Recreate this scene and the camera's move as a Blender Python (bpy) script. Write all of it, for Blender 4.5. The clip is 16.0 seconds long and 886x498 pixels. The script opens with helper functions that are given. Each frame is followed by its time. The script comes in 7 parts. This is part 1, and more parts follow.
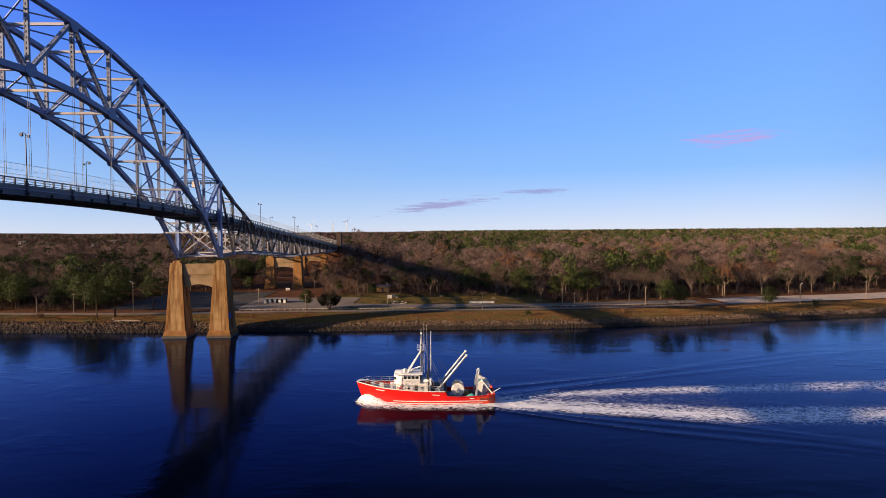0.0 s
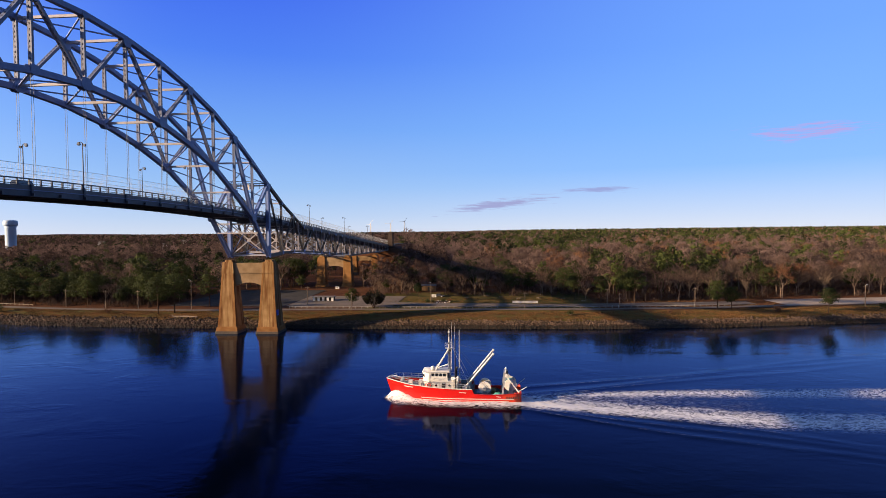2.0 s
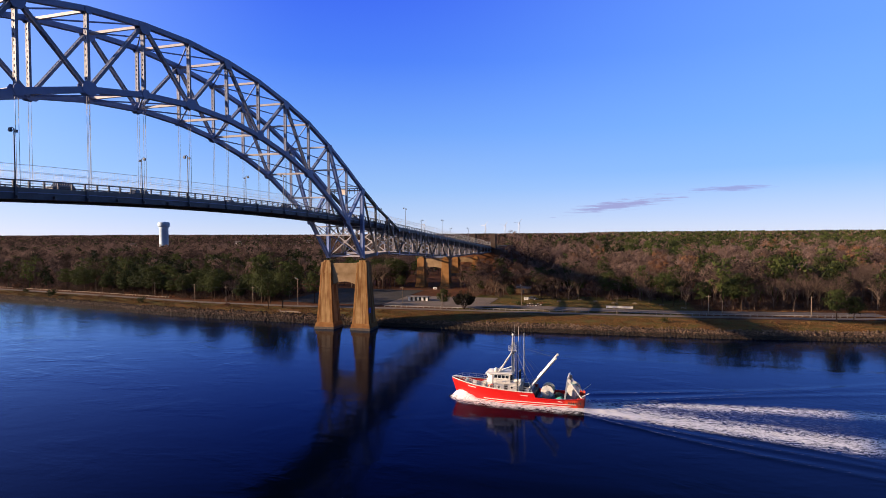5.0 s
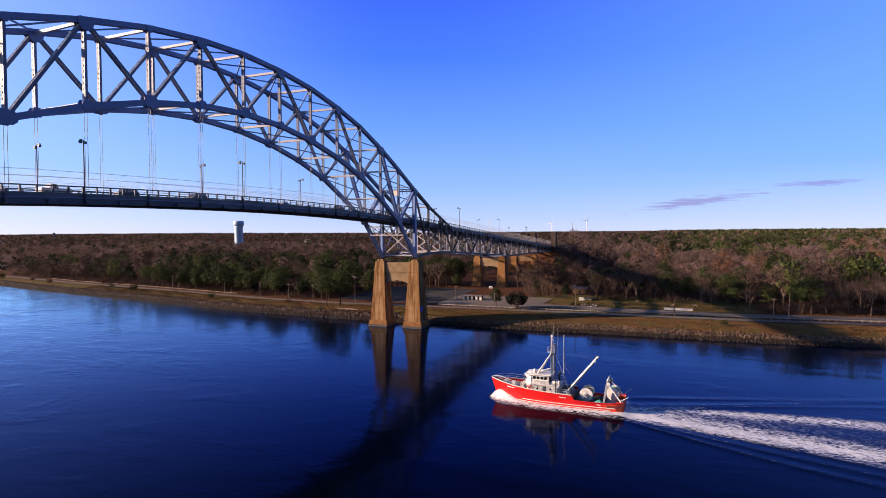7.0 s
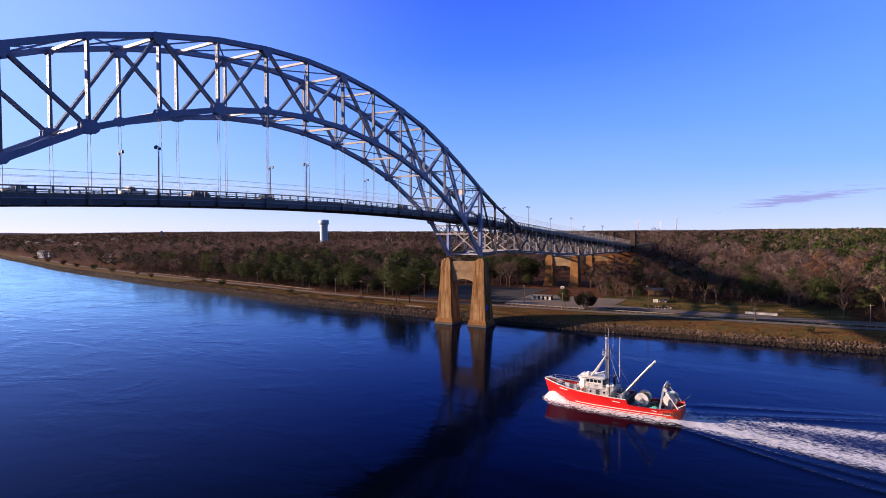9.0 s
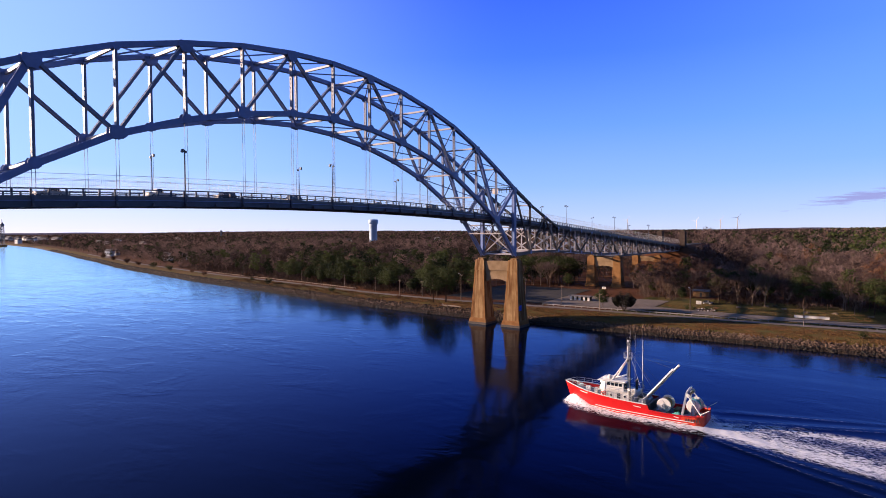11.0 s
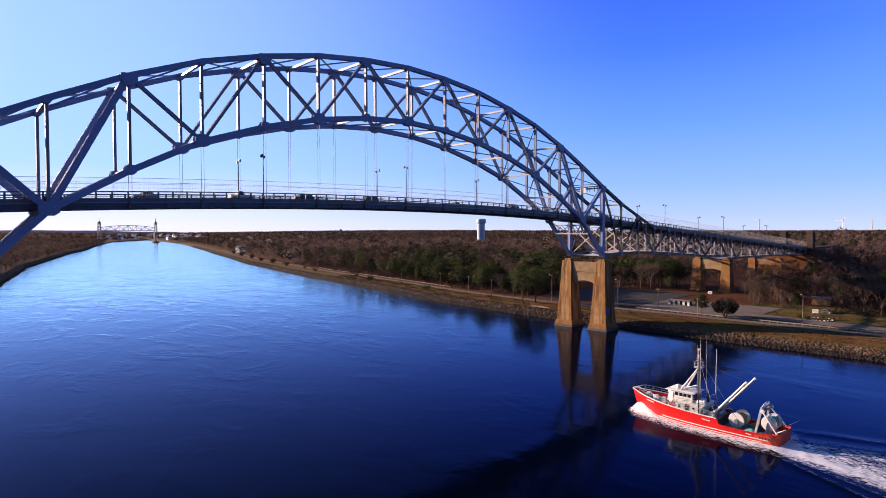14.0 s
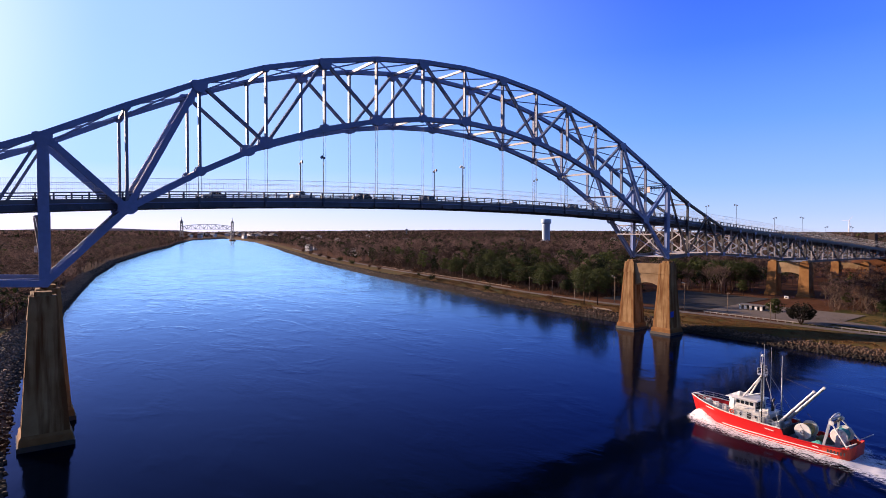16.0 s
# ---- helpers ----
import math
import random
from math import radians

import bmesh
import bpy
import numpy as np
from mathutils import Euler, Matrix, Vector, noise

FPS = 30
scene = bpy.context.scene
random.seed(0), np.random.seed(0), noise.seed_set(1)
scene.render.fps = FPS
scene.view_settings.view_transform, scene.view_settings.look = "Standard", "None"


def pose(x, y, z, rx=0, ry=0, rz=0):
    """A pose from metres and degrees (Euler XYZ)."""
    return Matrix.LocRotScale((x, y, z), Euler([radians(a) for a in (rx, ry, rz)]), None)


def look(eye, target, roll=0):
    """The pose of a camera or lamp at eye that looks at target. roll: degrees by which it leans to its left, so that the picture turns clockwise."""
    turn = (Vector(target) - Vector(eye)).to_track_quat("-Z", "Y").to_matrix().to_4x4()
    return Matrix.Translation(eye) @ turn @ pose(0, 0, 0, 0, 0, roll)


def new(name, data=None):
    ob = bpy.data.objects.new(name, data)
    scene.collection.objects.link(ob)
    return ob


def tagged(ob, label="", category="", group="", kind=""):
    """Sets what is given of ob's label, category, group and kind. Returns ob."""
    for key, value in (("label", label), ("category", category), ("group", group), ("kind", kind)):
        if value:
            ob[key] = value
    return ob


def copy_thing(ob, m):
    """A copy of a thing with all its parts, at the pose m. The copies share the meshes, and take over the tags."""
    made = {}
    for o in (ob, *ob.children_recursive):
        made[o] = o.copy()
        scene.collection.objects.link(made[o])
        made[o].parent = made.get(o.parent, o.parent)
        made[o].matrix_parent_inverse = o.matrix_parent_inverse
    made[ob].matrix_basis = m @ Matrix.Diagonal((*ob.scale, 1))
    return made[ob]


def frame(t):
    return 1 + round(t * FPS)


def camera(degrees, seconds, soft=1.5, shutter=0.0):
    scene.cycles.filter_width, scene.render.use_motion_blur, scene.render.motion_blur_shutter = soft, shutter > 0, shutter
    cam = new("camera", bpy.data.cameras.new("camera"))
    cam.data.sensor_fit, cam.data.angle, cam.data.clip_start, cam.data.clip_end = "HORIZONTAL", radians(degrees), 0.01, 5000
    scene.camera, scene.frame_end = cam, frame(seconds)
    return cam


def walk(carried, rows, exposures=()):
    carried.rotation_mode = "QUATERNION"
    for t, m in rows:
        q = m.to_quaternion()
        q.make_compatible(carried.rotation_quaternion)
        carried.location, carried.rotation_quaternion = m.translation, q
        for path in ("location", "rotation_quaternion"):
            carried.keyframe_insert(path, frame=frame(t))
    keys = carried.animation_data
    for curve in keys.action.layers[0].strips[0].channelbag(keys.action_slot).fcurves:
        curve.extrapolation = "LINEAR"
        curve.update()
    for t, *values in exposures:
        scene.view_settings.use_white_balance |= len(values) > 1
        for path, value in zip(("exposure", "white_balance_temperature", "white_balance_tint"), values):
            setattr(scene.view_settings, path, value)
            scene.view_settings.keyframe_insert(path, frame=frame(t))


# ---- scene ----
cam = camera(74.2, 16.0, soft=0.8)
PATH = [
    (0, (75.162, -109.52, 35.675), (75.181, -107.521, 35.616), -0.4),
    (0.5, (76.628, -109.992, 35.675), (76.601, -107.993, 35.617), -0.3),
    (1, (78.19, -110.441, 35.685), (78.115, -108.443, 35.627), -0.4),
    (1.5, (79.886, -110.866, 35.708), (79.76, -108.871, 35.651), -0.4),
    (2, (81.709, -111.26, 35.749), (81.53, -109.269, 35.69), -0.6),
    (2.5, (83.635, -111.614, 35.799), (83.398, -109.629, 35.74), -0.6),
    (3, (85.636, -111.904, 35.858), (85.35, -109.925, 35.797), -0.7),
    (3.5, (87.659, -112.09, 35.916), (87.317, -110.121, 35.86), -0.8),
    (4, (89.642, -112.181, 35.973), (89.229, -110.225, 35.918), -0.5),
    (4.5, (91.453, -112.192, 36.045), (90.958, -110.255, 35.992), -0.4),
    (7, (99.344, -111.998, 36.929), (98.563, -110.158, 36.872), -0.4),
    (7.5, (100.847, -111.752, 36.966), (100.007, -109.938, 36.907), -0.4),
    (8, (102.366, -111.282, 36.982), (101.44, -109.51, 36.925), -0.3),
    (8.5, (103.925, -110.585, 36.997), (102.936, -108.848, 36.937), -0.3),
    (9, (105.495, -109.678, 37.011), (104.464, -107.965, 36.951), -0.3),
    (11.5, (112.901, -104.359, 37.096), (111.677, -102.778, 37.035), -0.3),
    (12, (114.411, -103.108, 37.1), (113.136, -101.567, 37.04), -0.2),
    (12.5, (115.989, -101.885, 37.109), (114.664, -100.388, 37.049), -0.2),
    (13, (117.569, -100.835, 37.126), (116.194, -99.383, 37.065), -0.2),
    (13.5, (119.022, -99.8, 37.141), (117.602, -98.392, 37.081), -0.1),
    (14, (120.27, -98.824, 37.168), (118.803, -97.465, 37.106), -0.1),
    (14.5, (121.219, -97.999, 37.193), (119.724, -96.672, 37.13), 0.1),
    (15, (121.847, -97.505, 37.121), (120.327, -96.206, 37.06), 0.1),
    (15.5, (122.297, -97.357, 37.055), (120.75, -96.09, 36.993), 0.1),
    (16, (122.688, -97.484, 37.007), (121.079, -96.297, 36.945), 0.2),
]
walk(cam, [(t, look(eye, target, roll)) for t, eye, target, roll in PATH], exposures=((0.0, 0.0, 6450, 10), (3.0, 0.0, 6400, 10), (8.5, 0.02, 5800, 20), (14.0, 0.04, 5800, 20), (16.0, 0.04, 5800, 20)))

# ---- light ----
SUN_TO = Vector((-3.55, -1.5, 1.0)).normalized()
SUN_EL = math.asin(SUN_TO.z)
world = bpy.data.worlds.new("sky")
scene.world = world
world.use_nodes = True
wt = world.node_tree
wt.nodes.clear()


def wnode(kind, **vals):
    n = wt.nodes.new(kind)
    for k, v in vals.items():
        n.inputs[k].default_value = v
    return n


sky = wt.nodes.new("ShaderNodeTexSky")
sky.sky_type = "NISHITA"
sky.sun_disc = False
sky.sun_elevation = SUN_EL
sky.sun_rotation = math.atan2(SUN_TO.x, SUN_TO.y)
sky.altitude = 0
sky.air_density, sky.dust_density, sky.ozone_density = 0.9, 0.15, 2.0
scaled = wt.nodes.new("ShaderNodeVectorMath")
scaled.operation = "SCALE"
scaled.inputs["Scale"].default_value = 0.10
wt.links.new(sky.outputs[0], scaled.inputs[0])
# clear dry winter air: deep blue overhead, pale at the skyline, whiter towards the sun
wg = wt.nodes.new("ShaderNodeTexCoord")
sep = wt.nodes.new("ShaderNodeSeparateXYZ")
wt.links.new(wg.outputs["Generated"], sep.inputs[0])
ramp = wt.nodes.new("ShaderNodeValToRGB")
stops = ((0.0, (0.667, 0.758, 0.93)), (0.028, (0.513, 0.672, 0.95)), (0.075, (0.342, 0.566, 0.96)), (0.17, (0.179, 0.403, 0.97)), (0.28, (0.081, 0.236, 0.97)), (0.37, (0.056, 0.163, 0.93)), (0.44, (0.018, 0.062, 0.36)), (0.62, (0.006, 0.026, 0.15)))
while len(ramp.color_ramp.elements) < len(stops):
    ramp.color_ramp.elements.new(0.5)
for el, (p, c) in zip(ramp.color_ramp.elements, stops):
    el.position, el.color = p, (*c, 1)
wt.links.new(sep.outputs["Z"], ramp.inputs["Fac"])
dot = wt.nodes.new("ShaderNodeVectorMath")
dot.operation = "DOT_PRODUCT"
dot.inputs[1].default_value = Vector((SUN_TO.x, SUN_TO.y, 0)).normalized()
wt.links.new(wg.outputs["Generated"], dot.inputs[0])
glow = wt.nodes.new("ShaderNodeMapRange")
glow.interpolation_type = "SMOOTHSTEP"
glow.inputs["From Min"].default_value, glow.inputs["From Max"].default_value, glow.inputs["To Max"].default_value = 0.08, 1.0, 0.86
wt.links.new(dot.outputs["Value"], glow.inputs["Value"])
pale = wt.nodes.new("ShaderNodeMix")
pale.data_type = "RGBA"
sunward = wt.nodes.new("ShaderNodeMix")
sunward.data_type = "RGBA"
sunward.inputs["A"].default_value, sunward.inputs["B"].default_value = (1.15, 1.06, 1.18, 1), (0.565, 0.845, 1.36, 1)
low = wt.nodes.new("ShaderNodeMapRange")
low.inputs["From Max"].default_value = 0.10
wt.links.new(sep.outputs["Z"], low.inputs["Value"])
wt.links.new(low.outputs[0], sunward.inputs["Factor"])
wt.links.new(sunward.outputs["Result"], pale.inputs["B"])
wt.links.new(glow.outputs[0], pale.inputs["Factor"])
wt.links.new(ramp.outputs["Color"], pale.inputs["A"])
# faint brightening opposite the sun
anti = wt.nodes.new("ShaderNodeMapRange")
anti.interpolation_type = "SMOOTHSTEP"
anti.inputs["From Min"].default_value, anti.inputs["From Max"].default_value, anti.inputs["To Max"].default_value = 0.05, -0.85, 0.60
wt.links.new(dot.outputs["Value"], anti.inputs["Value"])
back = wt.nodes.new("ShaderNodeMix")
back.data_type = "RGBA"
far_side = wt.nodes.new("ShaderNodeMix")
far_side.data_type = "RGBA"
far_side.inputs["A"].default_value, far_side.inputs["B"].default_value = (0.82, 0.86, 1.0, 1), (0.25, 0.55, 1.16, 1)
wt.links.new(low.outputs[0], far_side.inputs["Factor"])
wt.links.new(far_side.outputs["Result"], back.inputs["B"])
wt.links.new(anti.outputs[0], back.inputs["Factor"])
wt.links.new(pale.outputs["Result"], back.inputs["A"])
hsv = wt.nodes.new("ShaderNodeMix")
hsv.data_type = "RGBA"
hsv.inputs["Factor"].default_value = 0.90
wt.links.new(scaled.outputs[0], hsv.inputs["A"])
wt.links.new(back.outputs["Result"], hsv.inputs["B"])
aim = wt.nodes.new("ShaderNodeVectorMath")
aim.operation = "DOT_PRODUCT"
aim.inputs[1].default_value = SUN_TO
wt.links.new(wg.outputs["Generated"], aim.inputs[0])
halo = wt.nodes.new("ShaderNodeMapRange")
halo.interpolation_type = "SMOOTHERSTEP"
halo.inputs["From Min"].default_value, halo.inputs["From Max"].default_value, halo.inputs["To Max"].default_value = 0.86, 1.0, 0.6
wt.links.new(aim.outputs["Value"], halo.inputs["Value"])
aureole = wt.nodes.new("ShaderNodeMix")
aureole.data_type = "RGBA"
aureole.inputs["B"].default_value = (1.27, 1.31, 1.75, 1)
wt.links.new(halo.outputs[0], aureole.inputs["Factor"])
wt.links.new(hsv.outputs["Result"], aureole.inputs["A"])
# unseen south-east sky darkened to deepen the shade on faces turned east
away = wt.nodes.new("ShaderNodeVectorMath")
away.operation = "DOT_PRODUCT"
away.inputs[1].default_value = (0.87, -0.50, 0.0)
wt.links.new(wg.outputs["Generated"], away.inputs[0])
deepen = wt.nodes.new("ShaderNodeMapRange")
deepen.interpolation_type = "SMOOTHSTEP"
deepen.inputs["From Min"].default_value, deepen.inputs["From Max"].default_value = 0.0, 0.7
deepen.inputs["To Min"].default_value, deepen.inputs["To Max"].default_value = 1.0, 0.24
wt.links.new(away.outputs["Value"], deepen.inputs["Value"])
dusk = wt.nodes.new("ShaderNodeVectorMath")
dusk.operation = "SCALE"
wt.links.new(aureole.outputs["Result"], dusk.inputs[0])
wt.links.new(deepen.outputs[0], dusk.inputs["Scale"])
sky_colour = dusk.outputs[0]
flock = wt.nodes.new("ShaderNodeMapping")
flock.inputs["Scale"].default_value = (22, 22, 300)
wt.links.new(wg.outputs["Generated"], flock.inputs["Vector"])
fluff = wnode("ShaderNodeTexNoise", Scale=1.0, Detail=5.0, Roughness=0.6)
wt.links.new(flock.outputs[0], fluff.inputs["Vector"])


def wmath(op, a, b=None):
    n = wt.nodes.new("ShaderNodeMath")
    n.operation = op
    for i, v in enumerate((a, b)):
        if v is not None:
            if isinstance(v, (int, float)):
                n.inputs[i].default_value = v
            else:
                wt.links.new(v, n.inputs[i])
    return n.outputs[0]


def wdot(vec, centre):
    off = wt.nodes.new("ShaderNodeVectorMath")
    off.operation = "SUBTRACT"
    off.inputs[1].default_value = centre
    wt.links.new(wg.outputs["Generated"], off.inputs[0])
    n = wt.nodes.new("ShaderNodeVectorMath")
    n.operation = "DOT_PRODUCT"
    n.inputs[1].default_value = vec
    wt.links.new(off.outputs[0], n.inputs[0])
    return n.outputs["Value"]


def cloud_streak(base, centre, lift, half_long, half_high, colour, dense):
    """A thin drift of cloud low in the sky."""
    c = Vector(centre).normalized()
    side = Vector((c.y, -c.x, 0)).normalized()
    along = (side + Vector((0, 0, lift))).normalized()
    up = c.cross(along) * -1
    a = wmath("DIVIDE", wdot(along, c), half_long)
    b = wmath("DIVIDE", wdot(up, c), half_high)
    r = wmath("SQRT", wmath("ADD", wmath("MULTIPLY", a, a), wmath("MULTIPLY", b, b)))
    m = wmath("ADD", wmath("SUBTRACT", 0.88, r), wmath("MULTIPLY", wmath("SUBTRACT", fluff.outputs["Fac"], 0.5), 3.4))
    k = wt.nodes.new("ShaderNodeMapRange")
    k.inputs["From Max"].default_value, k.inputs["To Max"].default_value = 0.6, dense
    wt.links.new(m, k.inputs["Value"])
    mx = wt.nodes.new("ShaderNodeMix")
    mx.data_type = "RGBA"
    mx.inputs["B"].default_value = (*colour, 1)
    wt.links.new(k.outputs[0], mx.inputs["Factor"])
    wt.links.new(base, mx.inputs["A"])
    return mx.outputs["Result"]


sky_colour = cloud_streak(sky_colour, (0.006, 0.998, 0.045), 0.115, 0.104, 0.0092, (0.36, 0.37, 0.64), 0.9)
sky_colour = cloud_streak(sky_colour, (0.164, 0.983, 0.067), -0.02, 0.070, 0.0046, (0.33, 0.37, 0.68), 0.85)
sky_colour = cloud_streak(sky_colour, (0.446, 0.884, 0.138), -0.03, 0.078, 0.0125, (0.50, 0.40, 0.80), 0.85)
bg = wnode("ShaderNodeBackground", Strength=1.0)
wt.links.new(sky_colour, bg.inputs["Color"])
wout = wt.nodes.new("ShaderNodeOutputWorld")
wt.links.new(bg.outputs[0], wout.inputs["Surface"])
sun_data = bpy.data.lights.new("sun", "SUN")
sun_data.energy, sun_data.angle, sun_data.color = 10.0, radians(0.55), (1.0, 0.71, 0.44)
sun = new("sun", sun_data)
sun.matrix_world = look(SUN_TO * 900, (0, 0, 0))

# ---- materials ----


def material(name, color, rough=0.6, metal=0.0, vary=0.25, scale=1.0, bump=0.0, bump_scale=8.0, second=None, spec=0.5, rand=0.0, coarse=0.12):
    """Principled surface: colour mottled at a coarse and a fine scale (metres), relief, and change from object to object."""
    m = bpy.data.materials.new(name)
    m.use_nodes = True
    nt = m.node_tree
    b = nt.nodes["Principled BSDF"]
    b.inputs["Roughness"].default_value, b.inputs["Metallic"].default_value = rough, metal
    b.inputs["Specular IOR Level"].default_value = spec
    co = nt.nodes.new("ShaderNodeNewGeometry")
    n1 = nt.nodes.new("ShaderNodeTexNoise")
    n1.inputs["Scale"].default_value, n1.inputs["Detail"].default_value = scale, 6
    n2 = nt.nodes.new("ShaderNodeTexNoise")
    n2.inputs["Scale"].default_value, n2.inputs["Detail"].default_value = scale * coarse, 3
    for n in (n1, n2):
        nt.links.new(co.outputs["Position"], n.inputs["Vector"])
    add = nt.nodes.new("ShaderNodeMath")
    add.operation = "ADD"
    nt.links.new(n1.outputs["Fac"], add.inputs[0])
    nt.links.new(n2.outputs["Fac"], add.inputs[1])
    last = add.outputs[0]
    if rand:
        oi = nt.nodes.new("ShaderNodeObjectInfo")
        mr = nt.nodes.new("ShaderNodeMath")
        mr.operation = "MULTIPLY_ADD"
        mr.inputs[1].default_value = rand
        nt.links.new(oi.outputs["Random"], mr.inputs[0])
        nt.links.new(last, mr.inputs[2])
        last = mr.outputs[0]
    ramp = nt.nodes.new("ShaderNodeMapRange")
    ramp.inputs["From Min"].default_value, ramp.inputs["From Max"].default_value = 0.65, 1.35 + rand
    nt.links.new(last, ramp.inputs["Value"])
    mix = nt.nodes.new("ShaderNodeMix")
    mix.data_type = "RGBA"
    lo = tuple(c * (1 - vary) for c in color)
    hi = second or tuple(min(1, c * (1 + vary)) for c in color)
    mix.inputs["A"].default_value, mix.inputs["B"].default_value = (*lo, 1), (*hi, 1)
    nt.links.new(ramp.outputs[0], mix.inputs["Factor"])
    nt.links.new(mix.outputs["Result"], b.inputs["Base Color"])
    if bump:
        nb = nt.nodes.new("ShaderNodeTexNoise")
        nb.inputs["Scale"].default_value, nb.inputs["Detail"].default_value = bump_scale, 5
        nt.links.new(co.outputs["Position"], nb.inputs["Vector"])
        bp = nt.nodes.new("ShaderNodeBump")
        bp.inputs["Strength"].default_value, bp.inputs["Distance"].default_value = bump, 1.0 / bump_scale
        nt.links.new(nb.outputs["Fac"], bp.inputs["Height"])
        nt.links.new(bp.outputs[0], b.inputs["Normal"])
    return m


def island_material(name, color, second, rough=0.8, noise_scale=0.02, grain=0.15, thin=0.0):
    """Foliage and stones: colour from piece to piece and in broad drifts."""
    m = bpy.data.materials.new(name)
    m.use_nodes = True
    nt = m.node_tree
    b = nt.nodes["Principled BSDF"]
    b.inputs["Roughness"].default_value = rough
    b.inputs["Specular IOR Level"].default_value = 0.2
    g = nt.nodes.new("ShaderNodeNewGeometry")
    oi = nt.nodes.new("ShaderNodeObjectInfo")
    n = nt.nodes.new("ShaderNodeTexNoise")
    n.inputs["Scale"].default_value, n.inputs["Detail"].default_value = noise_scale, 4
    nt.links.new(g.outputs["Position"], n.inputs["Vector"])
    a = nt.nodes.new("ShaderNodeMath")
    a.operation = "MULTIPLY_ADD"
    a.inputs[1].default_value = grain
    nt.links.new(g.outputs["Random Per Island"], a.inputs[0])
    nt.links.new(n.outputs["Fac"], a.inputs[2])
    a2 = nt.nodes.new("ShaderNodeMath")
    a2.operation = "MULTIPLY_ADD"
    a2.inputs[1].default_value = 0.35
    nt.links.new(oi.outputs["Random"], a2.inputs[0])
    nt.links.new(a.outputs[0], a2.inputs[2])
    tone = nt.nodes.new("ShaderNodeAttribute")
    tone.attribute_name = "tone"
    a3 = nt.nodes.new("ShaderNodeMath")
    a3.operation = "ADD"
    nt.links.new(a2.outputs[0], a3.inputs[0])
    nt.links.new(tone.outputs["Fac"], a3.inputs[1])
    r = nt.nodes.new("ShaderNodeMapRange")
    r.inputs["From Min"].default_value, r.inputs["From Max"].default_value = 0.45, 1.35
    nt.links.new(a3.outputs[0], r.inputs["Value"])
    mix = nt.nodes.new("ShaderNodeMix")
    mix.data_type = "RGBA"
    mix.inputs["A"].default_value, mix.inputs["B"].default_value = (*color, 1), (*second, 1)
    nt.links.new(r.outputs[0], mix.inputs["Factor"])
    nt.links.new(mix.outputs["Result"], b.inputs["Base Color"])
    if thin:
        # light passes through sprays of needles and twigs
        tr = nt.nodes.new("ShaderNodeBsdfTranslucent")
        nt.links.new(mix.outputs["Result"], tr.inputs["Color"])
        ms = nt.nodes.new("ShaderNodeMixShader")
        ms.inputs[0].default_value = thin
        nt.links.new(b.outputs[0], ms.inputs[1])
        nt.links.new(tr.outputs[0], ms.inputs[2])
        nt.links.new(ms.outputs[0], nt.nodes["Material Output"].inputs["Surface"])
    return m


def concrete_material():
    """Old ochre concrete: pale, with rust and run-off streaks that hang down."""
    m = material("weathered_concrete", (0.250, 0.138, 0.048), 0.85, 0, 0.22, 0.35, 0.25, 5.0, second=(0.37, 0.235, 0.110), spec=0.15)
    nt = m.node_tree
    b = nt.nodes["Principled BSDF"]
    old = b.inputs["Base Color"].links[0].from_socket
    g = nt.nodes.new("ShaderNodeNewGeometry")
    mp = nt.nodes.new("ShaderNodeMapping")
    mp.inputs["Scale"].default_value = (0.95, 0.95, 0.055)
    nt.links.new(g.outputs["Position"], mp.inputs["Vector"])
    n = nt.nodes.new("ShaderNodeTexNoise")
    n.inputs["Scale"].default_value, n.inputs["Detail"].default_value = 1.0, 5
    nt.links.new(mp.outputs[0], n.inputs["Vector"])
    r = nt.nodes.new("ShaderNodeMapRange")
    r.inputs["From Min"].default_value, r.inputs["From Max"].default_value, r.inputs["To Max"].default_value = 0.43, 0.64, 0.92
    nt.links.new(n.outputs["Fac"], r.inputs["Value"])
    mix = nt.nodes.new("ShaderNodeMix")
    mix.data_type = "RGBA"
    mix.inputs["B"].default_value = (0.120, 0.046, 0.012, 1)
    nt.links.new(r.outputs[0], mix.inputs["Factor"])
    nt.links.new(old, mix.inputs["A"])
    nt.links.new(mix.outputs["Result"], b.inputs["Base Color"])
    return m


STEEL = material("grey_green_steel", (0.165, 0.235, 0.47), 0.5, 0.0, 0.2, 1.2, 0.1, 12, rand=0.3)
# Darker copy of the bridge steel: brown-grey tone with shade put into it.
STEEL_SIDE = material("shaded_brown_grey_steel", (0.069, 0.066, 0.073), 0.55, 0.0, 0.25, 1.2, 0.1, 12, rand=0.3)
STEEL_MID = material("grey_deck_edge_steel", (0.11, 0.125, 0.155), 0.55, 0.0, 0.25, 1.0, 0.1, 12)
STEEL_LIGHT = material("weathered_pale_steel", (0.150, 0.180, 0.285), 0.5, 0.0, 0.2, 1.2, 0.1, 12, rand=0.3)
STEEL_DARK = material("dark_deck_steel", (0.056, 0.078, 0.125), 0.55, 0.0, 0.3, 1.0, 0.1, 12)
# Bracing gets a paler steel than the chords: sunlight put into its colour.
STEEL_PALE = material("sunlit_bracing_steel", (0.37, 0.35, 0.38), 0.5, 0.0, 0.25, 1.2, 0.1, 12, rand=0.2)
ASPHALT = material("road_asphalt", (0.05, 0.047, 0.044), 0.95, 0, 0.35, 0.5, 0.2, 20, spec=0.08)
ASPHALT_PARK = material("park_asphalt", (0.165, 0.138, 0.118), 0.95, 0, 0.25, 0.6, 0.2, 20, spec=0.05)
CONCRETE = concrete_material()
